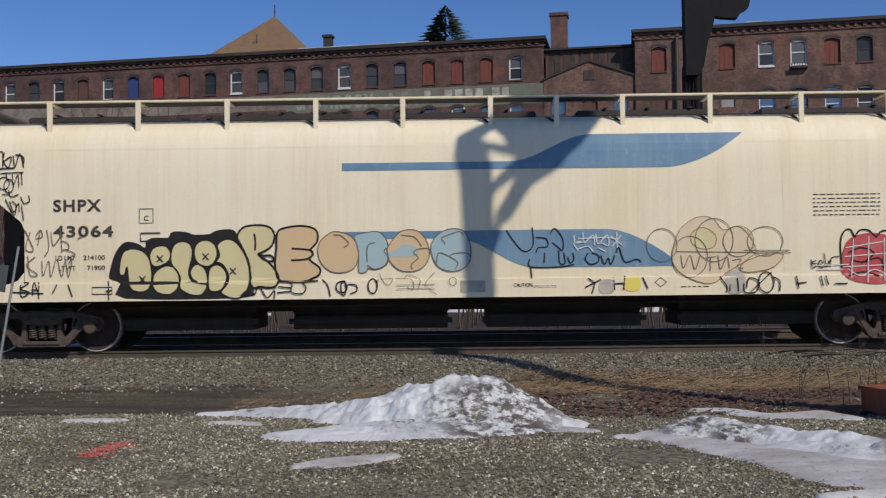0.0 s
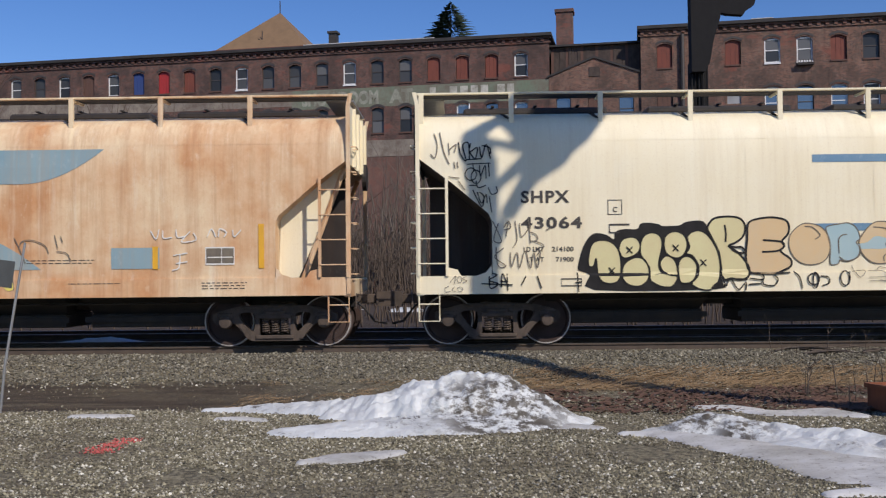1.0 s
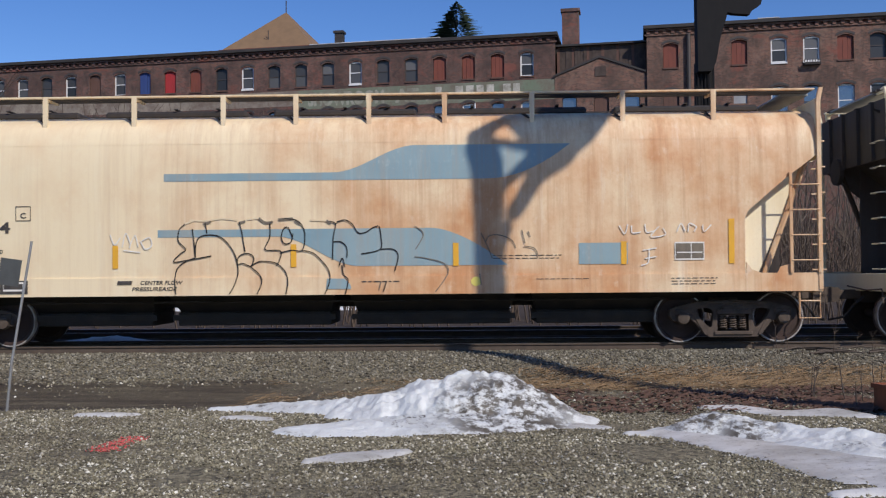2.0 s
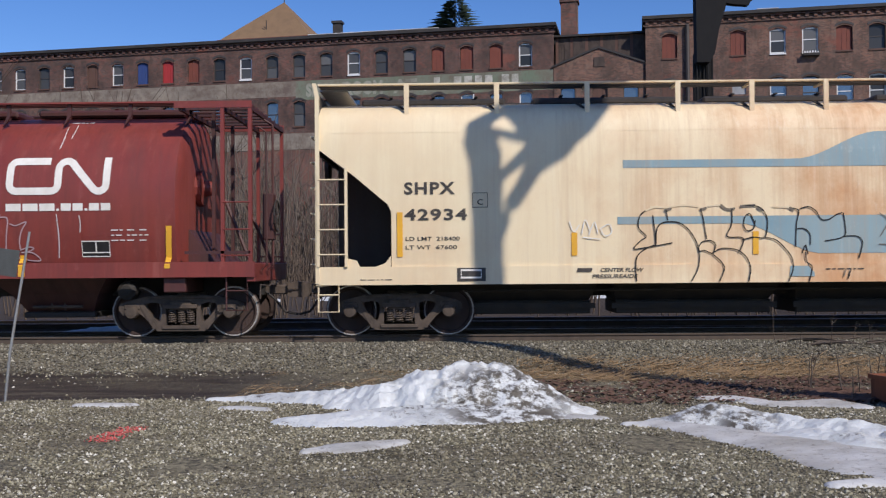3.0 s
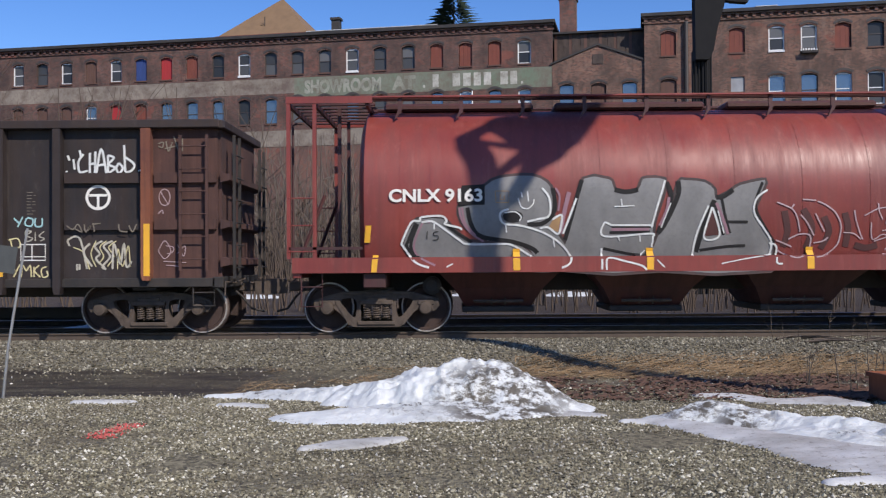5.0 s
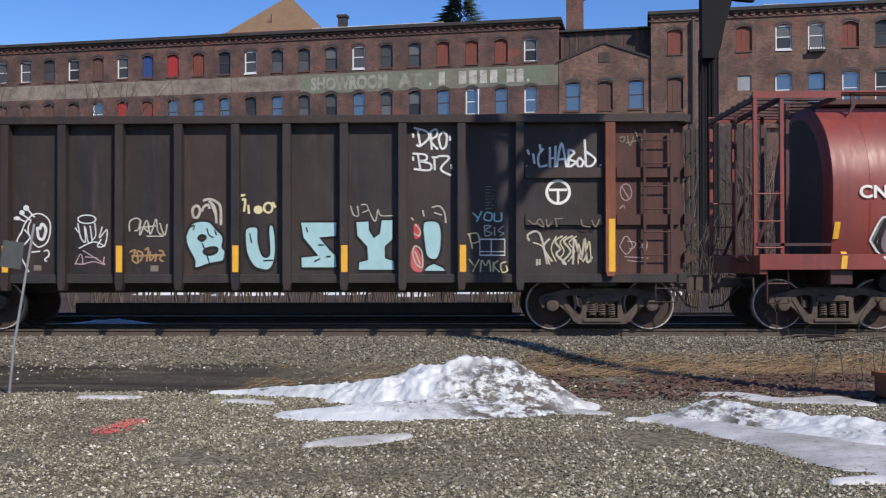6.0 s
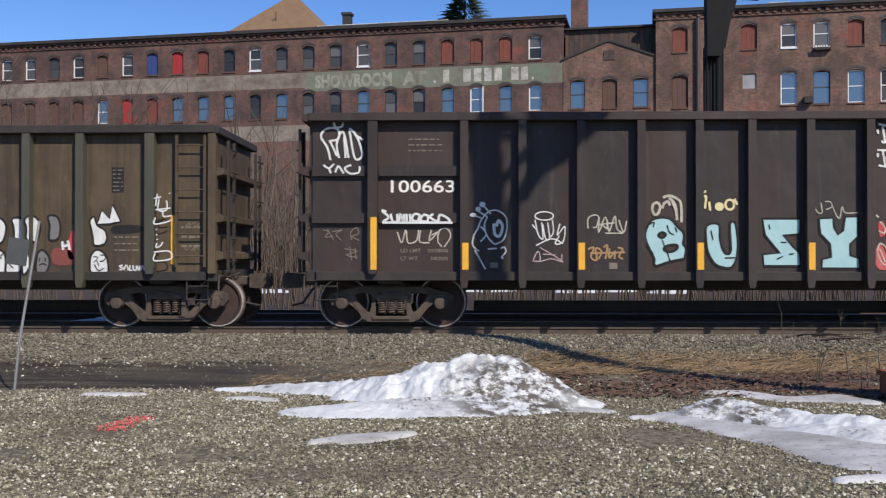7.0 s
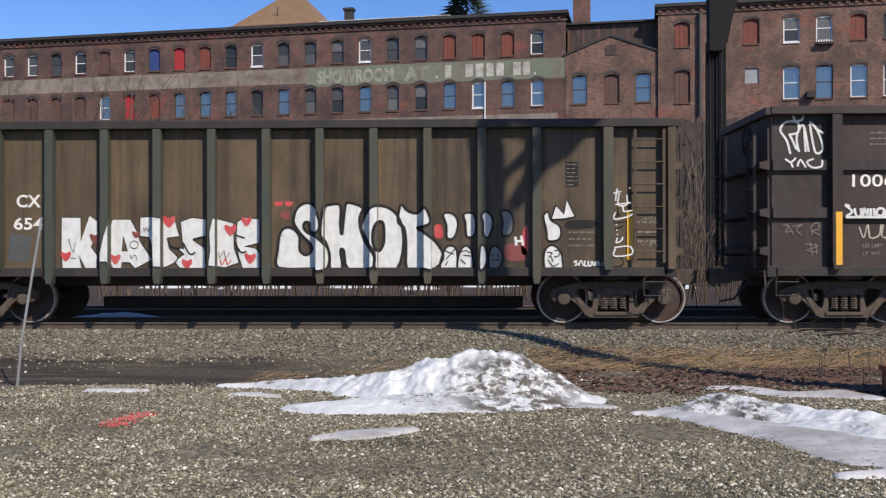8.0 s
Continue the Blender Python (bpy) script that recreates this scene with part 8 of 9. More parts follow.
for k in range(4):
    a = k * math.pi / 4
    box(bm, -0.012, 0.012, -0.27, 0.27, -0.015, 0.015)
    for v in bm.verts[-8:]:
        y, z = v.co.y, v.co.z
        v.co.y, v.co.z = y * math.cos(a) - z * math.sin(a), y * math.sin(a) + z * math.cos(a)
bmesh.ops.translate(bm, verts=bm.verts, vec=(-59.46 + o - 0.22, -0.9, 3.28))
part("brake_wheel", bm, DARK_STEEL, car_d)
for x, tall in ((-58.30, 1.98), (-56.69, 1.53), (-54.66, 1.53), (-52.60, 1.53), (-50.68, 1.53), (-48.60, 1.53), (-46.0, 1.98)):
    bm = bmesh.new()
    poly(bm, [(x + o - 0.055, 1.06), (x + o + 0.055, 1.06), (x + o + 0.055, tall), (x + o - 0.055, tall)])
    laid("reflector_strip", bm, YELLOW, car_d, stake_side, 0.004, "yellow reflective strip")
letters(car_d, "100663", -58.01 + o, 2.42, -56.88 + o, 2.64, WHITE, gon_side, 0.01, "white stencilled car number")
data_block(car_d, gon_side, STENCIL, 0.006, [(-57.7 + o, 3.12, -57.1 + o, 3.42, 3, 32), (-48.2 + o, 2.15, -48.04 + o, 2.59, 8, 33)], "worn pale stencilled data")
bm = bmesh.new()
stroke(bm, [(-46.92 + o + 0.2 * math.cos(a * 0.63), 2.46 + 0.2 * math.sin(a * 0.63)) for a in range(10)], 0.05, closed=True)
stroke(bm, [(-47.08 + o, 2.5), (-46.76 + o, 2.5)], 0.045, False)
stroke(bm, [(-46.92 + o, 2.5), (-46.92 + o, 2.28)], 0.045, False)
laid("round_mark", bm, WHITE, car_d, gon_side, 0.006, "white round mark", cut=0)
# aqua letters, one plate between each pair of stakes
D_A = chart(-4.7643, 0.003379, 0.000006, 2.4938, -0.000008, -0.003355)
D_B = chart(-1.9179, 0.003480, 0.0, 2.5849, -0.000008, -0.003468)
D_C = chart(2.3198, 0.004533, -0.000015, 3.9719, -0.000017, -0.004549)
D_E = chart(-7.6429, 0.003765, 0.000008, 3.9746, -0.000010, -0.003746)


def rib_side(x, z):
    return -1.50


AQUA = [
    (D_B, [(180, 185), (230, 175), (270, 185), (300, 220), (330, 250), (335, 280), (330, 310), (345, 330), (340, 370), (330, 385), (260, 400), (200, 420), (185, 410), (185, 380), (150, 310), (140, 260), (155, 215)], [[(205, 265), (225, 250), (245, 262), (225, 280)], [(235, 330), (260, 315), (300, 315), (300, 335), (270, 350), (240, 345)]], True),
    (D_B, [(450, 215), (510, 210), (515, 280), (530, 340), (550, 360), (570, 340), (565, 210), (592, 205), (605, 300), (598, 380), (575, 425), (540, 430), (490, 410), (455, 350), (445, 280)], [], True),
    (D_B, [(730, 180), (915, 180), (915, 258), (830, 265), (880, 320), (915, 355), (915, 420), (735, 420), (730, 360), (815, 355), (740, 265)], [], False),
    (D_B, [(1010, 180), (1080, 175), (1085, 225), (1105, 260), (1130, 240), (1140, 170), (1205, 170), (1205, 270), (1165, 310), (1165, 365), (1210, 380), (1210, 432), (1025, 432), (1025, 385), (1070, 375), (1065, 310), (1015, 255)], [], False),
    (D_C, [(105, 455), (130, 440), (165, 445), (178, 470), (180, 520), (172, 575), (150, 595), (120, 580), (110, 530)], [], True),
    (D_C, [(110, 640), (125, 615), (150, 605), (185, 620), (200, 640)], [], False)]
for sheet_, loop, holes, soft in AQUA:
    ringed(car_d, gon_side, sheet_, loop, SPRAY_AQUA, "pale aqua sprayed block letter", 0.042, soft, holes=holes)
sprayed(car_d, gon_side, D_B, [[(165, 210), (185, 200), (180, 225)], [(250, 215), (262, 250), (285, 262)], [(225, 290), (250, 350), (265, 400)], [(290, 225), (300, 250)], [(470, 240), (480, 290)], [(540, 380), (590, 378)], [(760, 210), (765, 235)], [(820, 300), (850, 300)], [(800, 385), (830, 370)], [(860, 360), (885, 358)]], 0.022, SPRAY_BLACK, "black scuffs over aqua letters", 0.015)
# white and yellow tags
sprayed(car_d, gon_side, D_A, [[(115, 215), (135, 165), (170, 125), (210, 115), (250, 135), (268, 170), (265, 230), (245, 275), (205, 295)], [(150, 95), (185, 135)], [(120, 120), (165, 150)], [(105, 145), (140, 160)], [(100, 325), (125, 370), (155, 425)], [(235, 315), (255, 310), (262, 335), (240, 360), (250, 370)], [(115, 215), (95, 250), (90, 300), (120, 330)], [(165, 150), (150, 200), (170, 260), (205, 295)], [(130, 200), (160, 240), (130, 280)], [(170, 320), (215, 315)]], 0.026, SPRAY_WHITE, "white sprayed cartoon figure", 0.012)
sprayed(car_d, gon_side, D_A, [[(200, 185), (205, 240), (230, 250), (245, 200), (225, 170), (212, 200)]], 0.05, SPRAY_WHITE, "white sprayed eye", 0.012)
for u, v, ru, rv in ((140, 85, 16, 15), (118, 110, 14, 14), (92, 140, 18, 11)):
    laid("tag", poly(bmesh.new(), D_A(oval(u, v, ru, rv)[:-1])), SPRAY_WHITE, car_d, gon_side, 0.013, "white sprayed dab")
for u0, v0, u1, v1 in ((180, 390, 220, 418), (800, 390, 842, 422)):
    laid("stencil_panel", poly(bmesh.new(), D_A([(u0, v0), (u1, v0), (u1, v1), (u0, v1)])), STENCIL, car_d, gon_side, 0.008, "small pale plate")
sprayed(car_d, gon_side, D_A, [oval(463, 145, 48, 22), [(415, 165), (430, 240), (455, 265), (450, 180)], [(480, 180), (490, 260), (470, 265), (455, 190)], [(505, 165), (510, 230), (490, 260)], [(400, 190), (420, 215)], [(545, 185), (530, 245), (570, 200), (560, 280), (520, 290), (540, 250)], [(420, 300), (500, 265), (560, 290)]], 0.022, SPRAY_WHITE, "white sprayed tag with a round top", 0.012)
sprayed(car_d, gon_side, D_A, [[(400, 385), (430, 330), (440, 380), (400, 380)], [(440, 310), (560, 385), (500, 370), (440, 385)], [(555, 345), (550, 385)], [(455, 345), (520, 350)]], 0.020, SPRAY_MAUVE, "dull pink sprayed tag", 0.012)
sprayed(car_d, gon_side, D_A, [[(690, 210), (690, 160), (720, 140), (745, 150), (735, 200), (715, 205)], [(750, 150), (745, 230), (780, 150), (790, 210), (760, 185)], [(790, 165), (800, 225), (830, 145), (840, 210), (870, 235)], [(850, 165), (875, 230), (890, 170)], [(740, 190), (830, 180)], [(780, 235), (870, 235)]], 0.024, SPRAY_BONE, "bone-white sprayed tag", 0.012)
sprayed(car_d, gon_side, D_A, [[(690, 320), (720, 310), (705, 360), (735, 375), (730, 315), (760, 330), (745, 370)], [(770, 310), (790, 300), (780, 370)], [(800, 315), (800, 365), (830, 330), (825, 370)], [(845, 310), (870, 320), (850, 355), (870, 370)], [(700, 340), (880, 335)]], 0.032, SPRAY_TAN, "rust-orange sprayed tag", 0.012)
sprayed(car_d, gon_side, D_B, [[(175, 135), (180, 110), (200, 100), (215, 120), (205, 155), (185, 160), (176, 135)], [(225, 130), (235, 105), (255, 95), (265, 115)], [(230, 75), (260, 65), (300, 80), (320, 110), (322, 200)], [(260, 75), (290, 110), (300, 190)], [(275, 90), (298, 150)]], 0.045, SPRAY_BONE, "bone-white sprayed tag over an aqua letter", 0.017)
sprayed(car_d, gon_side, D_B, [[(415, 65), (420, 135)], [(430, 70), (446, 70), (440, 130)], [(462, 95), (466, 140)], oval(565, 110, 22, 25, 8), [(588, 80), (602, 110)], [(424, 48), (446, 44)]], 0.04, SPRAY_PALE, "pale yellow sprayed tag", 0.012)
laid("tag", poly(bmesh.new(), D_B(oval(513, 120, 24, 22)[:-1])), SPRAY_PALE, car_d, gon_side, 0.012, "pale yellow sprayed dab")
sprayed(car_d, gon_side, D_B, [[(985, 100), (1000, 145), (1025, 150), (1020, 100)], [(1040, 95), (1065, 95), (1075, 120), (1045, 135)], [(1075, 115), (1110, 180), (1125, 120), (1140, 150), (1205, 150)]], 0.018, SPRAY_BONE, "thin pale tag over an aqua letter", 0.012)
for loop in ([(70, 460), (90, 458), (97, 500), (75, 512)], [(60, 560), (80, 545), (106, 600), (100, 640), (62, 628)]):
    laid("tag", poly(bmesh.new(), rounded(D_C(loop), 3)), SPRAY_RED, car_d, gon_side, 0.007, "dull red sprayed dab")
sprayed(car_d, gon_side, D_C, [[(75, 455), (95, 480), (90, 500), (70, 490)], [(65, 570), (75, 540), (100, 560), (105, 620), (80, 610), (65, 570)], [(75, 560), (95, 610)], [(60, 430), (70, 440)], [(105, 400), (110, 425)], [(140, 390), (170, 385), (190, 410), (195, 450)], [(150, 410), (180, 420)]], 0.026, SPRAY_BONE, "pale lines round an aqua mark", 0.012)
TAG_WORDS = [
    (0.038, SPRAY_WHITE, gon_side, "two words sprayed in white", [[(85, 90), (95, 150)], [(70, 80), (120, 95), (128, 120), (95, 150), (80, 145)], [(135, 100), (140, 165)], [(125, 105), (155, 85), (160, 110), (135, 130), (165, 165)], [(182, 95), (168, 120), (178, 160), (195, 150), (198, 110), (182, 95)], [(66, 102), (68, 118)], [(210, 112), (212, 130)]]),
    (0.036, SPRAY_WHITE, gon_side, "two words sprayed in white", [[(85, 180), (95, 240)], [(65, 180), (115, 185), (118, 205), (90, 210), (135, 220), (130, 245), (70, 240)], [(150, 200), (152, 245)], [(140, 195), (165, 195)], [(165, 190), (208, 195), (175, 240), (215, 265)], [(66, 192), (68, 208)], [(215, 222), (218, 240)]]),
    (0.028, SPRAY_AQUA, gon_side, "pale aqua sprayed word", [[(300, 410), (320, 430)], [(335, 405), (315, 445)], [(350, 410), (345, 435), (370, 440), (375, 415), (352, 408)], [(385, 410), (385, 440), (410, 440), (412, 410)]]),
    (0.020, SPRAY_BONE, gon_side, "thin pale sprayed word", [[(345, 460), (350, 500), (375, 490), (350, 478), (370, 462), (345, 460)], [(385, 465), (385, 500)], [(420, 462), (400, 480), (420, 490), (405, 500)]]),
    (0.024, SPRAY_PALE, gon_side, "yellowish sprayed letters", [[(285, 490), (300, 550)], [(280, 495), (315, 490), (325, 520), (295, 530)]]),
    (0.024, SPRAY_PALE, gon_side, "yellowish sprayed word", [[(285, 590), (305, 615)], [(325, 590), (300, 640)], [(330, 640), (335, 595), (350, 615), (365, 595), (370, 640)], [(380, 600), (380, 640)], [(400, 595), (382, 615), (405, 640)], [(430, 600), (410, 610), (415, 640), (435, 635), (430, 615)]]),
    (0.024, SPRAY_WHITE, gon_side, "white sprayed question mark", [[(475, 510), (490, 500), (495, 520), (482, 532)], [(485, 545), (487, 549)]]),
    (0.040, SPRAY_WHITE, gon_side, "white sprayed name tag with tall letters", [[(535, 180), (540, 220)], [(512, 165), (520, 185)], [(575, 160), (555, 190), (560, 230), (590, 225)], [(560, 145), (565, 170)], [(600, 155), (600, 235)], [(622, 150), (620, 235)], [(600, 200), (625, 195)], [(625, 240), (645, 140), (665, 235)], [(630, 205), (660, 200)], [(672, 165), (672, 235)], [(672, 165), (695, 175), (675, 200), (700, 215), (672, 235)], [(715, 195), (705, 215), (715, 235), (730, 215), (715, 195)], [(735, 125), (740, 230)], [(735, 170), (775, 200), (765, 225), (740, 232)], [(508, 226), (510, 230)], [(795, 223), (797, 228)]]),
    (0.024, STENCIL, rib_side, "thin pale tag on a rib", [[(515, 440), (540, 455), (560, 435), (575, 465), (545, 450)], [(585, 435), (590, 465), (610, 440), (600, 460)], [(620, 430), (625, 465)], [(615, 435), (650, 432)], [(720, 435), (725, 460), (755, 465)], [(760, 440), (775, 465), (790, 435)]]),
    (0.036, SPRAY_BONE, gon_side, "bone-white sprayed word with sharp letters", [[(520, 520), (515, 495), (560, 490), (590, 610)], [(600, 510), (575, 545), (610, 600)], [(650, 500), (620, 520), (640, 550), (625, 570), (660, 605)], [(690, 500), (655, 520), (680, 560), (650, 600), (665, 610)], [(690, 610), (695, 510), (720, 590), (735, 510), (745, 600), (765, 580)], [(550, 590), (550, 615)], [(560, 590), (560, 612)]]),
    (0.018, SPRAY_PALE, gon_side, "yellowish lines beside a sprayed word", [[(535, 525), (575, 545), (600, 612)], [(625, 500), (605, 550), (625, 600)], [(665, 500), (640, 525), (655, 560), (635, 590)], [(705, 500), (675, 525), (695, 560), (670, 600)], [(710, 610), (712, 530), (730, 600), (752, 520), (760, 600)]]),
    (0.022, STENCIL, gon_side, "worn pale tag on rusty steel", [[(870, 120), (890, 115), (885, 135), (870, 130)], [(900, 110), (910, 150), (925, 115)], [(930, 90), (950, 150)], [(965, 100), (965, 150)], [(895, 140), (960, 125)]]),
    (0.014, SPRAY_MAUVE, gon_side, "thin marker tag on rusty steel", [oval(895, 330, 22, 32, 8), [(880, 310), (910, 360)], [(870, 395), (885, 380), (890, 395)], [(870, 540), (895, 500), (920, 540), (895, 570), (870, 540)], [(900, 520), (930, 525), (925, 545), (905, 550)], [(945, 515), (970, 560), (975, 520), (945, 550)], [(890, 580), (980, 585)], [(900, 595), (960, 600)]])]
for w, mt, where, words, lines in TAG_WORDS:
    sprayed(car_d, where, D_C, lines, w, mt, words, 0.012)
bm = bmesh.new()
stroke(bm, D_C([(328, 513), (425, 513), (425, 575), (328, 575)]), 0.024, False, True)
stroke(bm, D_C([(372, 515), (372, 573)]), 0.018, False)
stroke(bm, D_C([(330, 561), (423, 561)]), 0.018, False)
laid("stencil_border", bm, WHITE, car_d, gon_side, 0.014, "white stencilled frame", cut=0)
END_WORDS = [
    (0.038, SPRAY_WHITE, gon_side, "white looping sprayed tag", [[(175, 260), (160, 200), (130, 150), (150, 115), (195, 108), (215, 125), (210, 160), (170, 170)], [(170, 165), (185, 195), (205, 240)], [(215, 250), (205, 180), (235, 125), (260, 250)], [(240, 150), (246, 250)], [(265, 110), (300, 150), (325, 235), (290, 250), (265, 120)], [(290, 140), (330, 165)], [(190, 80), (200, 105), (230, 100), (235, 75)]]),
    (0.034, SPRAY_WHITE, rib_side, "white sprayed letters on a rib", [[(145, 285), (170, 300), (195, 280)], [(170, 300), (180, 325)], [(200, 320), (215, 290), (240, 325)], [(275, 285), (245, 300), (270, 325), (310, 320), (315, 290)]]),
    (0.042, SPRAY_WHITE, rib_side, "white sprayed word along a rib", [[(440, 505), (420, 500), (450, 530), (425, 550)], [(460, 515), (470, 550), (490, 550), (490, 515)], [(500, 550), (505, 515), (520, 550), (522, 515)], [(535, 515), (535, 550)], [(550, 515), (552, 550)], [(570, 515), (560, 540), (585, 550), (595, 520), (570, 515)], [(610, 520), (600, 545), (630, 550), (635, 525), (612, 518)], [(660, 515), (645, 530), (680, 550), (690, 520), (720, 530), (740, 550)], [(420, 556), (750, 556)]]),
    (0.024, SPRAY_BONE, gon_side, "thin pale sprayed word", [[(490, 600), (510, 650), (530, 590), (540, 650), (580, 640), (590, 590)], [(600, 590), (595, 645), (640, 650)], [(650, 590), (640, 640), (680, 600), (650, 615)], [(700, 670), (680, 640), (690, 590), (725, 585), (740, 620), (710, 670)]]),
    (0.018, STENCIL, gon_side, "worn pale scribble", [[(140, 590), (165, 600), (150, 625), (185, 620)], [(160, 585), (190, 640)], [(180, 600), (230, 590), (200, 610), (225, 640)], [(275, 640), (270, 600), (300, 580), (305, 610), (275, 620), (310, 640)], [(240, 680), (300, 690), (250, 710), (300, 720)], [(265, 670), (275, 735)], [(290, 675), (295, 730)]])]
for w, mt, where, words, lines in END_WORDS:
    sprayed(car_d, where, D_E, lines, w, mt, words, 0.013)
for text, u0, u1, v0, v1 in (("LD LMT", 505, 600, 679, 696), ("202800", 630, 727, 679, 696), ("LT WT", 505, 586, 716, 733), ("58200", 645, 727, 716, 733)):
    (x0, z1), (x1, z0) = D_E([(u0, v0), (u1, v1)])
    letters(car_d, text, x0, z0, x1, z1, STENCIL, gon_side, 0.02, "worn pale stencilled weight", name="data_lettering")

o = -U_E
ST_E = [v + o for v in (-73.1, -72.15, -71.16, -70.22, -69.25, -68.28, -67.33, -66.38, -65.43, -64.48, -63.52, -62.27)]
car_e = gondola("gondola", "brown steel gondola with green stakes and white graffiti", U_E, -74.70 + o, -61.14 + o, 3.62, ST_E, None, BROWN, RIB_GREEN, DARK_STEEL, (-73.7 + o, -62.12 + o))
add_ladder(car_e, -61.80 + o, -61.30 + o, 1.1, 3.45, 6, -1.52, BROWN)
part("end_post", bx(-61.24 + o, -61.10 + o, -1.58, -1.40, 0.98, 3.5, 0.01), BROWN, car_e)
bm = bmesh.new()
poly(bm, [(-61.93 + o, 1.15), (-61.83 + o, 1.15), (-61.83 + o, 2.02), (-61.93 + o, 2.02)])
laid("reflector_strip", bm, YELLOW, car_e, lambda x, z: -1.44, 0.004, "yellow reflective strip")
laid("stencil_panel", poly(bmesh.new(), [(-63.0 + o, 2.43), (-62.78 + o, 2.43), (-62.78 + o, 2.88), (-63.0 + o, 2.88)]), SPRAY_BLACK, car_e, gon_side, 0.004, "small dark stencil panel")
data_block(car_e, gon_side, STENCIL, 0.006, [(-62.98 + o, 2.44, -62.80 + o, 2.87, 6, 50), (-62.95 + o, 1.35, -62.5 + o, 1.7, 3, 51), (-61.75 + o, 1.4, -61.4 + o, 1.9, 3, 52)], "worn pale stencilled data")
laid("painted_patch", poly(bmesh.new(), rounded([(-62.98 + o, 1.70), (-62.5 + o, 1.72), (-62.48 + o, 1.84), (-62.95 + o, 1.84)])), SPRAY_BLACK, car_e, gon_side, 0.004, "dark smear on a brown panel")
letters(car_e, "CX", -72.80 + o, 2.10, -72.36 + o, 2.33, WHITE, gon_side, 0.02, "white reporting mark")
letters(car_e, "654", -72.85 + o, 1.70, -72.32 + o, 1.92, WHITE, gon_side, 0.02, "white car number")
E_A = chart(-4.3783, 0.003385, -0.000002, 2.4766, -0.000007, -0.003357)
E_B = chart(-0.5134, 0.003443, -0.000005, 2.4629, -0.000007, -0.003437)
E_C = chart(4.1002, 0.003292, -0.000008, 2.5467, -0.000008, -0.003311)
HEART_LETTERS = [
    ([(87, 165), (190, 165), (190, 290), (235, 155), (280, 185), (282, 260), (245, 320), (280, 370), (275, 437), (215, 437), (180, 370), (195, 437), (92, 437), (85, 350)], []),
    ([(300, 400), (330, 260), (360, 175), (455, 175), (490, 240), (505, 290), (570, 390), (480, 437), (450, 405), (410, 405), (405, 437), (360, 437), (345, 400)], [[(410, 345), (415, 260), (440, 345)]]),
    ([(505, 165), (570, 160), (620, 170), (690, 175), (715, 265), (650, 275), (660, 330), (705, 375), (700, 400), (640, 430), (590, 425), (585, 345), (550, 270), (505, 265)], []),
    ([(720, 190), (780, 165), (855, 175), (855, 268), (785, 285), (850, 330), (855, 437), (720, 437), (690, 400), (740, 360), (700, 325), (740, 335), (730, 290)], []),
    ([(885, 250), (905, 170), (1000, 195), (1005, 330), (1030, 405), (955, 432), (880, 420), (890, 340)], []),
    ([(1020, 190), (1060, 165), (1140, 175), (1138, 300), (1060, 320), (1120, 330), (1140, 360), (1138, 437), (1050, 437), (1030, 380), (1015, 290)], [])]
for loop, holes in HEART_LETTERS:
    ringed(car_e, gon_side, E_A, loop, SPRAY_WHITE, "white sprayed block letter", 0.016, False, holes=holes, stakes=ST_E, stake_y=stake_side)
sprayed(car_e, gon_side, E_A, [[(650, 275), (670, 320), (720, 330)], [(735, 300), (770, 360), (800, 350)], [(785, 282), (850, 266)], [(880, 250), (890, 280), (860, 300)], [(1015, 260), (1060, 275)], [(1010, 300), (1040, 350), (1070, 345)], [(900, 300), (890, 400)]], 0.03, SPRAY_BLACK, "black gaps between white letters", 0.014)
HEARTS = [(110, 370, 30, 0), (375, 385, 30, 0), (485, 255, 22, 1), (265, 275, 30, 1), (660, 185, 36, 0), (755, 410, 30, 0), (985, 230, 34, 0), (1070, 185, 28, 0), (1090, 380, 32, 0)]
for u, v, r, dull in HEARTS:
    loop = [(u, v + r), (u + r * 0.9, v - r * 0.1), (u + r * 0.75, v - r * 0.8), (u, v - r * 0.45), (u - r * 0.75, v - r * 0.8), (u - r * 0.9, v - r * 0.1)]
    laid("painted_heart", poly(bmesh.new(), rounded(E_A(loop), 3)), SPRAY_MAROON if dull else SPRAY_RED, car_e, gon_side, 0.016, "small red sprayed heart", cut=0)
sprayed(car_e, gon_side, E_A, [[(125, 280), (150, 350), (160, 300)], [(140, 380), (165, 385)], [(525, 220), (530, 240), (540, 220), (550, 240), (560, 220)], [(455, 365), (460, 385), (480, 365), (490, 390)], [(925, 350), (930, 380), (950, 340), (960, 380), (980, 350)], oval(475, 310, 22, 20, 8)], 0.014, SPRAY_THIN, "thin marker scribbles on white letters", 0.018)
sprayed(car_e, gon_side, E_A, [[(930, 390), (940, 415), (960, 385), (970, 415), (990, 390)]], 0.02, SPRAY_RED, "red scribble on a white letter", 0.018)
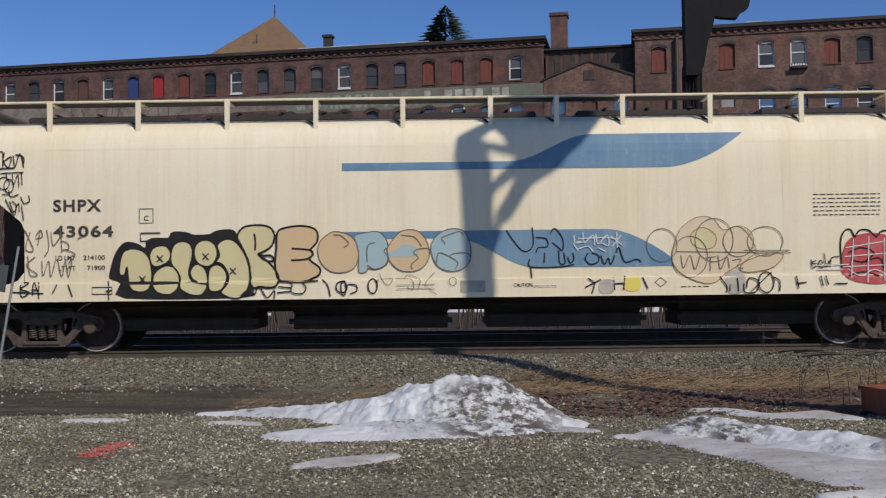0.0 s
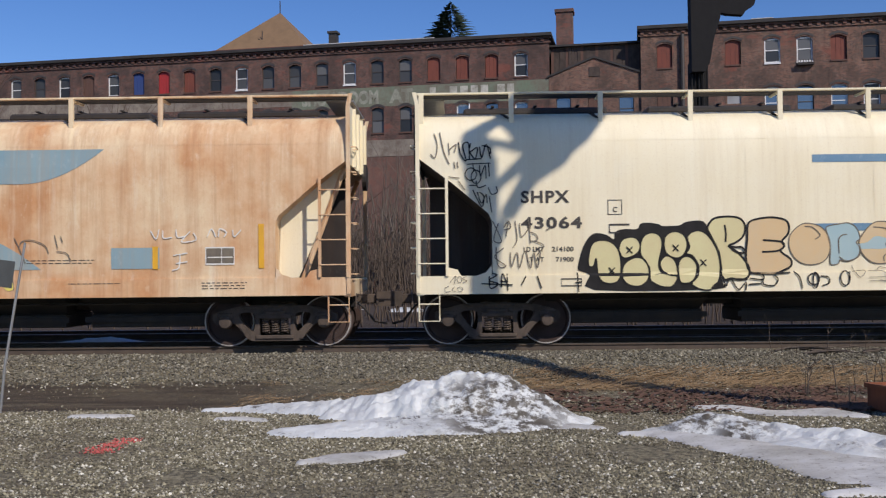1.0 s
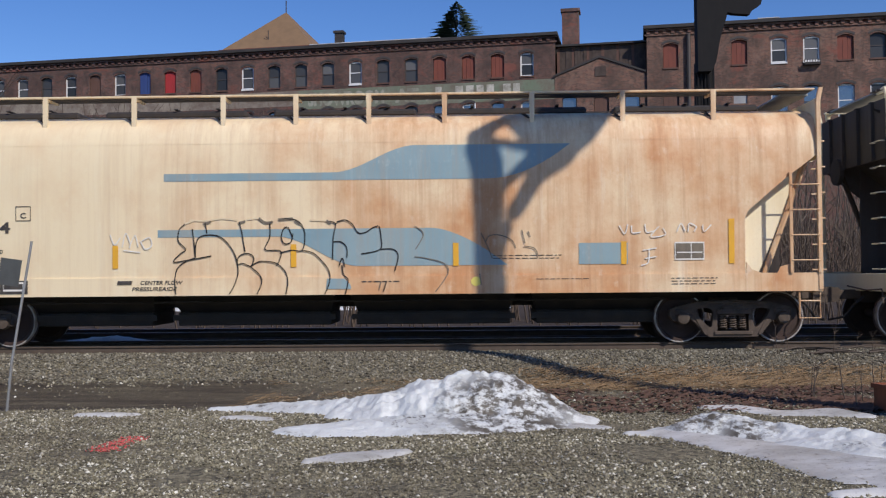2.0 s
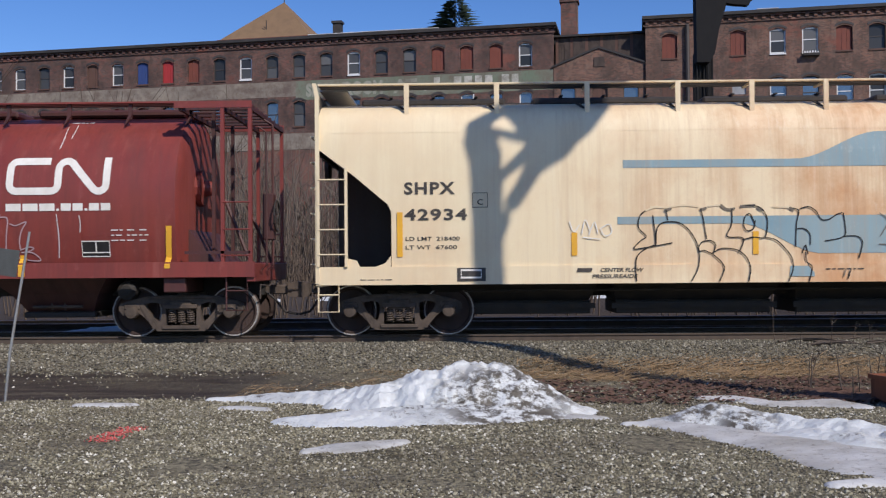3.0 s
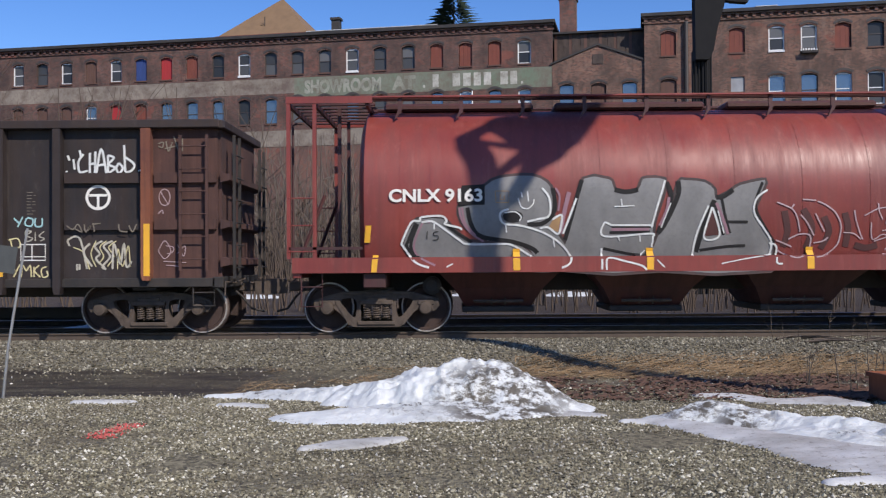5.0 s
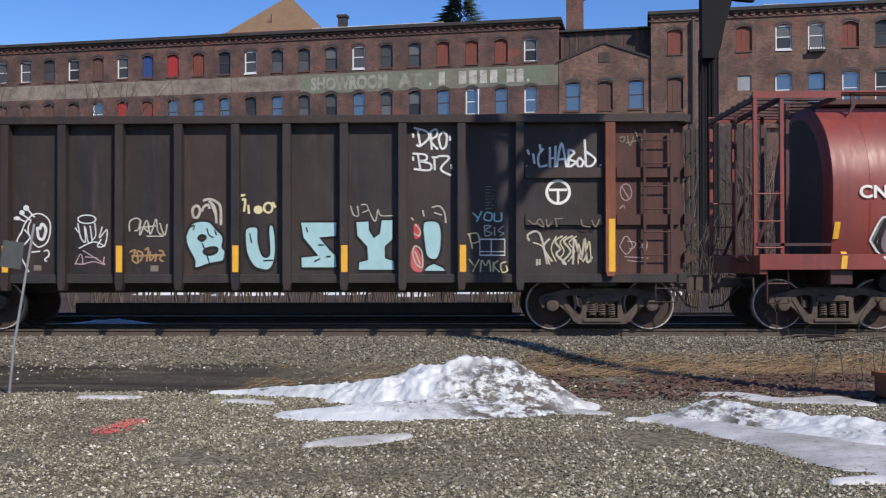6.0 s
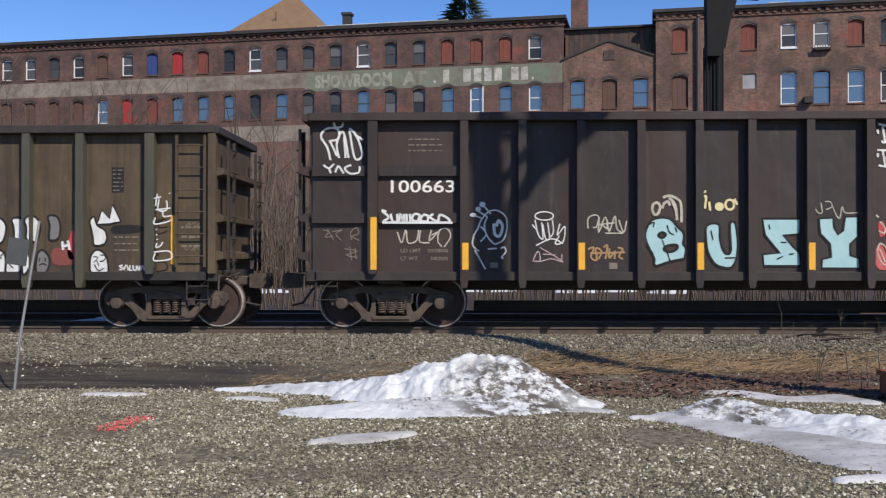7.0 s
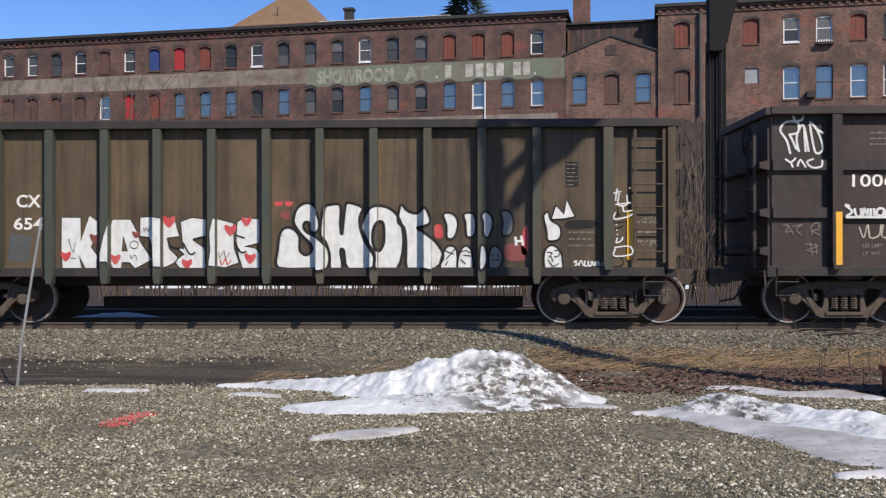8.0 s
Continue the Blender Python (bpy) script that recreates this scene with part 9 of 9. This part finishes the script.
BUBBLE_LETTERS = [
    ([(95, 420), (92, 330), (105, 240), (140, 212), (180, 225), (205, 265), (205, 330), (240, 355), (270, 325), (255, 290), (215, 250), (180, 200), (175, 160), (195, 110), (240, 85), (280, 100), (305, 150), (315, 210), (295, 240), (260, 230), (255, 190), (235, 185), (225, 205), (240, 235), (300, 265), (345, 310), (360, 370), (345, 425), (300, 438), (270, 425)], []),
    ([(325, 170), (335, 110), (360, 95), (415, 100), (415, 200), (425, 250), (440, 110), (460, 85), (530, 110), (515, 160), (520, 220), (545, 290), (590, 350), (595, 390), (575, 425), (455, 425), (435, 335), (415, 330), (425, 425), (365, 425), (360, 350), (340, 290), (320, 250)], []),
    ([(530, 180), (560, 125), (615, 100), (680, 120), (720, 170), (740, 250), (735, 350), (705, 425), (640, 425), (597, 420), (598, 350), (560, 290), (525, 220)], [[(600, 200), (625, 180), (640, 205), (640, 290), (615, 335), (590, 300), (588, 240)]]),
    ([(715, 140), (730, 95), (760, 125), (810, 140), (850, 110), (880, 165), (870, 200), (810, 215), (850, 240), (910, 290), (945, 350), (930, 400), (885, 432), (850, 425), (760, 425), (755, 300), (745, 215), (715, 190)], [])]
for loop, holes in BUBBLE_LETTERS:
    ringed(car_e, gon_side, E_B, loop, SPRAY_WHITE, "white sprayed bubble letter", 0.05, holes=holes, stakes=ST_E, stake_y=stake_side)
DROPS = [
    (SPRAY_WHITE, [(945, 145), (985, 138), (1015, 165), (1020, 210), (1000, 265), (965, 265), (962, 200)]),
    (SPRAY_WHITE, [(1050, 145), (1090, 138), (1110, 165), (1112, 230), (1095, 260), (1065, 255), (1060, 190)]),
    (SPRAY_WHITE, [(1140, 155), (1165, 130), (1195, 160), (1198, 210), (1175, 265), (1150, 245), (1150, 190)]),
    (SPRAY_GREY, [(1240, 130), (1285, 130), (1305, 175), (1300, 235), (1275, 255), (1245, 245), (1250, 180)]),
    (SPRAY_WHITE, [(930, 425), (950, 330), (985, 305), (1015, 330), (1018, 400), (1005, 428)]),
    (SPRAY_WHITE, [(1020, 425), (1030, 340), (1060, 305), (1090, 330), (1100, 400), (1085, 425)]),
    (SPRAY_WHITE, [(1130, 420), (1135, 310), (1160, 315), (1170, 380), (1150, 425)]),
    (SPRAY_GREY, [(1180, 420), (1185, 330), (1210, 305), (1240, 330), (1250, 370), (1230, 420)])]
for k, (mt, loop) in enumerate(DROPS):
    ringed(car_e, gon_side, E_B, loop, mt, "white sprayed drop" if k < 4 else "white sprayed round mark", 0.04, stakes=ST_E, stake_y=stake_side)
sprayed(car_e, gon_side, E_B, [[(950, 330), (1000, 350)], [(1005, 325), (960, 375)], [(970, 385), (955, 410)], [(1035, 340), (1060, 330), (1085, 345)], [(1050, 355), (1095, 360)], [(1035, 375), (1060, 400)], [(1145, 390), (1160, 400)], [(1200, 345), (1195, 365)], [(1225, 345), (1230, 365)], [(1195, 385), (1215, 375), (1235, 385)]], 0.018, SPRAY_BLACK, "black lines on round marks", 0.016)
RED_DABS = [(SPRAY_RED, [(900, 205), (935, 200), (942, 262), (905, 262)]), (SPRAY_MAROON, [(1265, 300), (1340, 300), (1375, 335), (1372, 378), (1270, 378)]), (SPRAY_RED, [(1362, 210), (1380, 215), (1380, 340), (1350, 350), (1342, 290)]), (SPRAY_RED, [(75, 80), (115, 78), (110, 100), (80, 102)]), (SPRAY_RED, [(130, 78), (168, 80), (160, 102), (132, 98)]), (SPRAY_MAROON, [(108, 135), (150, 130), (150, 170), (112, 165)])]
for mt, loop in RED_DABS:
    laid("tag", poly(bmesh.new(), rounded(E_B(loop), 3)), mt, car_e, gon_side, 0.005, "faded red spray")
sprayed(car_e, gon_side, E_B, [[(1315, 260), (1320, 305)], [(1345, 255), (1355, 305)], [(1315, 285), (1350, 280)]], 0.045, SPRAY_WHITE, "white sprayed mark on red", 0.012, False)
for loop, soft in (([(125, 185), (150, 165), (165, 210), (210, 240), (218, 285), (200, 315), (150, 318), (142, 270), (130, 220)], True), ([(165, 205), (190, 130), (232, 175), (250, 100), (295, 190), (230, 205)], False), ([(130, 460), (128, 390), (150, 350), (180, 345), (215, 375), (225, 420), (222, 468), (150, 468)], True)):
    ringed(car_e, gon_side, E_C, loop, SPRAY_WHITE, "white sprayed drop and zigzag", 0.034, soft)
sprayed(car_e, gon_side, E_C, [[(145, 380), (170, 385), (150, 410)], [(185, 370), (210, 375), (205, 400), (180, 405)], [(150, 420), (175, 455), (205, 440)], [(165, 400), (175, 430)]], 0.018, SPRAY_BLACK, "black lines on a round mark", 0.016)
sprayed(car_e, gon_side, E_C, [[(305, 425), (288, 432), (308, 442), (290, 452)], [(312, 453), (325, 425), (338, 453)], [(345, 425), (345, 452), (358, 452)], [(362, 426), (366, 450), (380, 450), (380, 428)], [(386, 428), (394, 452), (402, 428)], [(406, 453), (415, 428), (425, 453)], [(442, 430), (440, 452)]], 0.026, SPRAY_WHITE, "small white sprayed word", 0.012)
sprayed(car_e, gon_side, E_C, [[(490, 70), (530, 60)], [(510, 45), (500, 110)], [(520, 70), (515, 130), (560, 130), (560, 80)], [(500, 130), (580, 120)], [(540, 140), (545, 165), (590, 160)], [(500, 170), (495, 205), (560, 195), (590, 180)], [(505, 232), (506, 238)], [(507, 260), (508, 266)], [(510, 284), (511, 290)], [(510, 305), (505, 330), (530, 320), (540, 300)], [(495, 355), (575, 350), (585, 390), (495, 400), (500, 360)], [(575, 40), (577, 45)]], 0.024, SPRAY_WHITE, "white sprayed tag running upwards", 0.185)
sprayed(car_e, gon_side, E_C, [[(645, 215), (670, 195), (660, 225)], [(675, 210), (700, 195), (690, 230)], [(700, 225), (722, 200)], [(640, 325), (655, 345), (670, 320)], [(680, 350), (700, 325), (695, 355)], [(710, 325), (735, 355)], [(665, 280), (720, 275)]], 0.014, STENCIL, "faint pale tag beside the ladder", 0.012)


# ---- motion: the train rolls to the right at an even pace ----
def along(t):
    return 8.1313 * t - 0.00588 * t * t


def motions():
    seconds = [i * 0.5 for i in range(17)]
    for car, u in ((car_a, U_A), (car_b, U_B), (car_c, U_C), (car_d, U_D), (car_e, U_E)):
        walk(car, [(t, pose(u + along(t), TRACK_Y, 0)) for t in seconds])
    ticks = [i / 15 for i in range(121)]
    for w, a in wheel_sets:
        walk(w, [(t, pose(a, 0, WHEEL_R, 0, math.degrees(along(t) / WHEEL_R), 0)) for t in ticks])


motions()
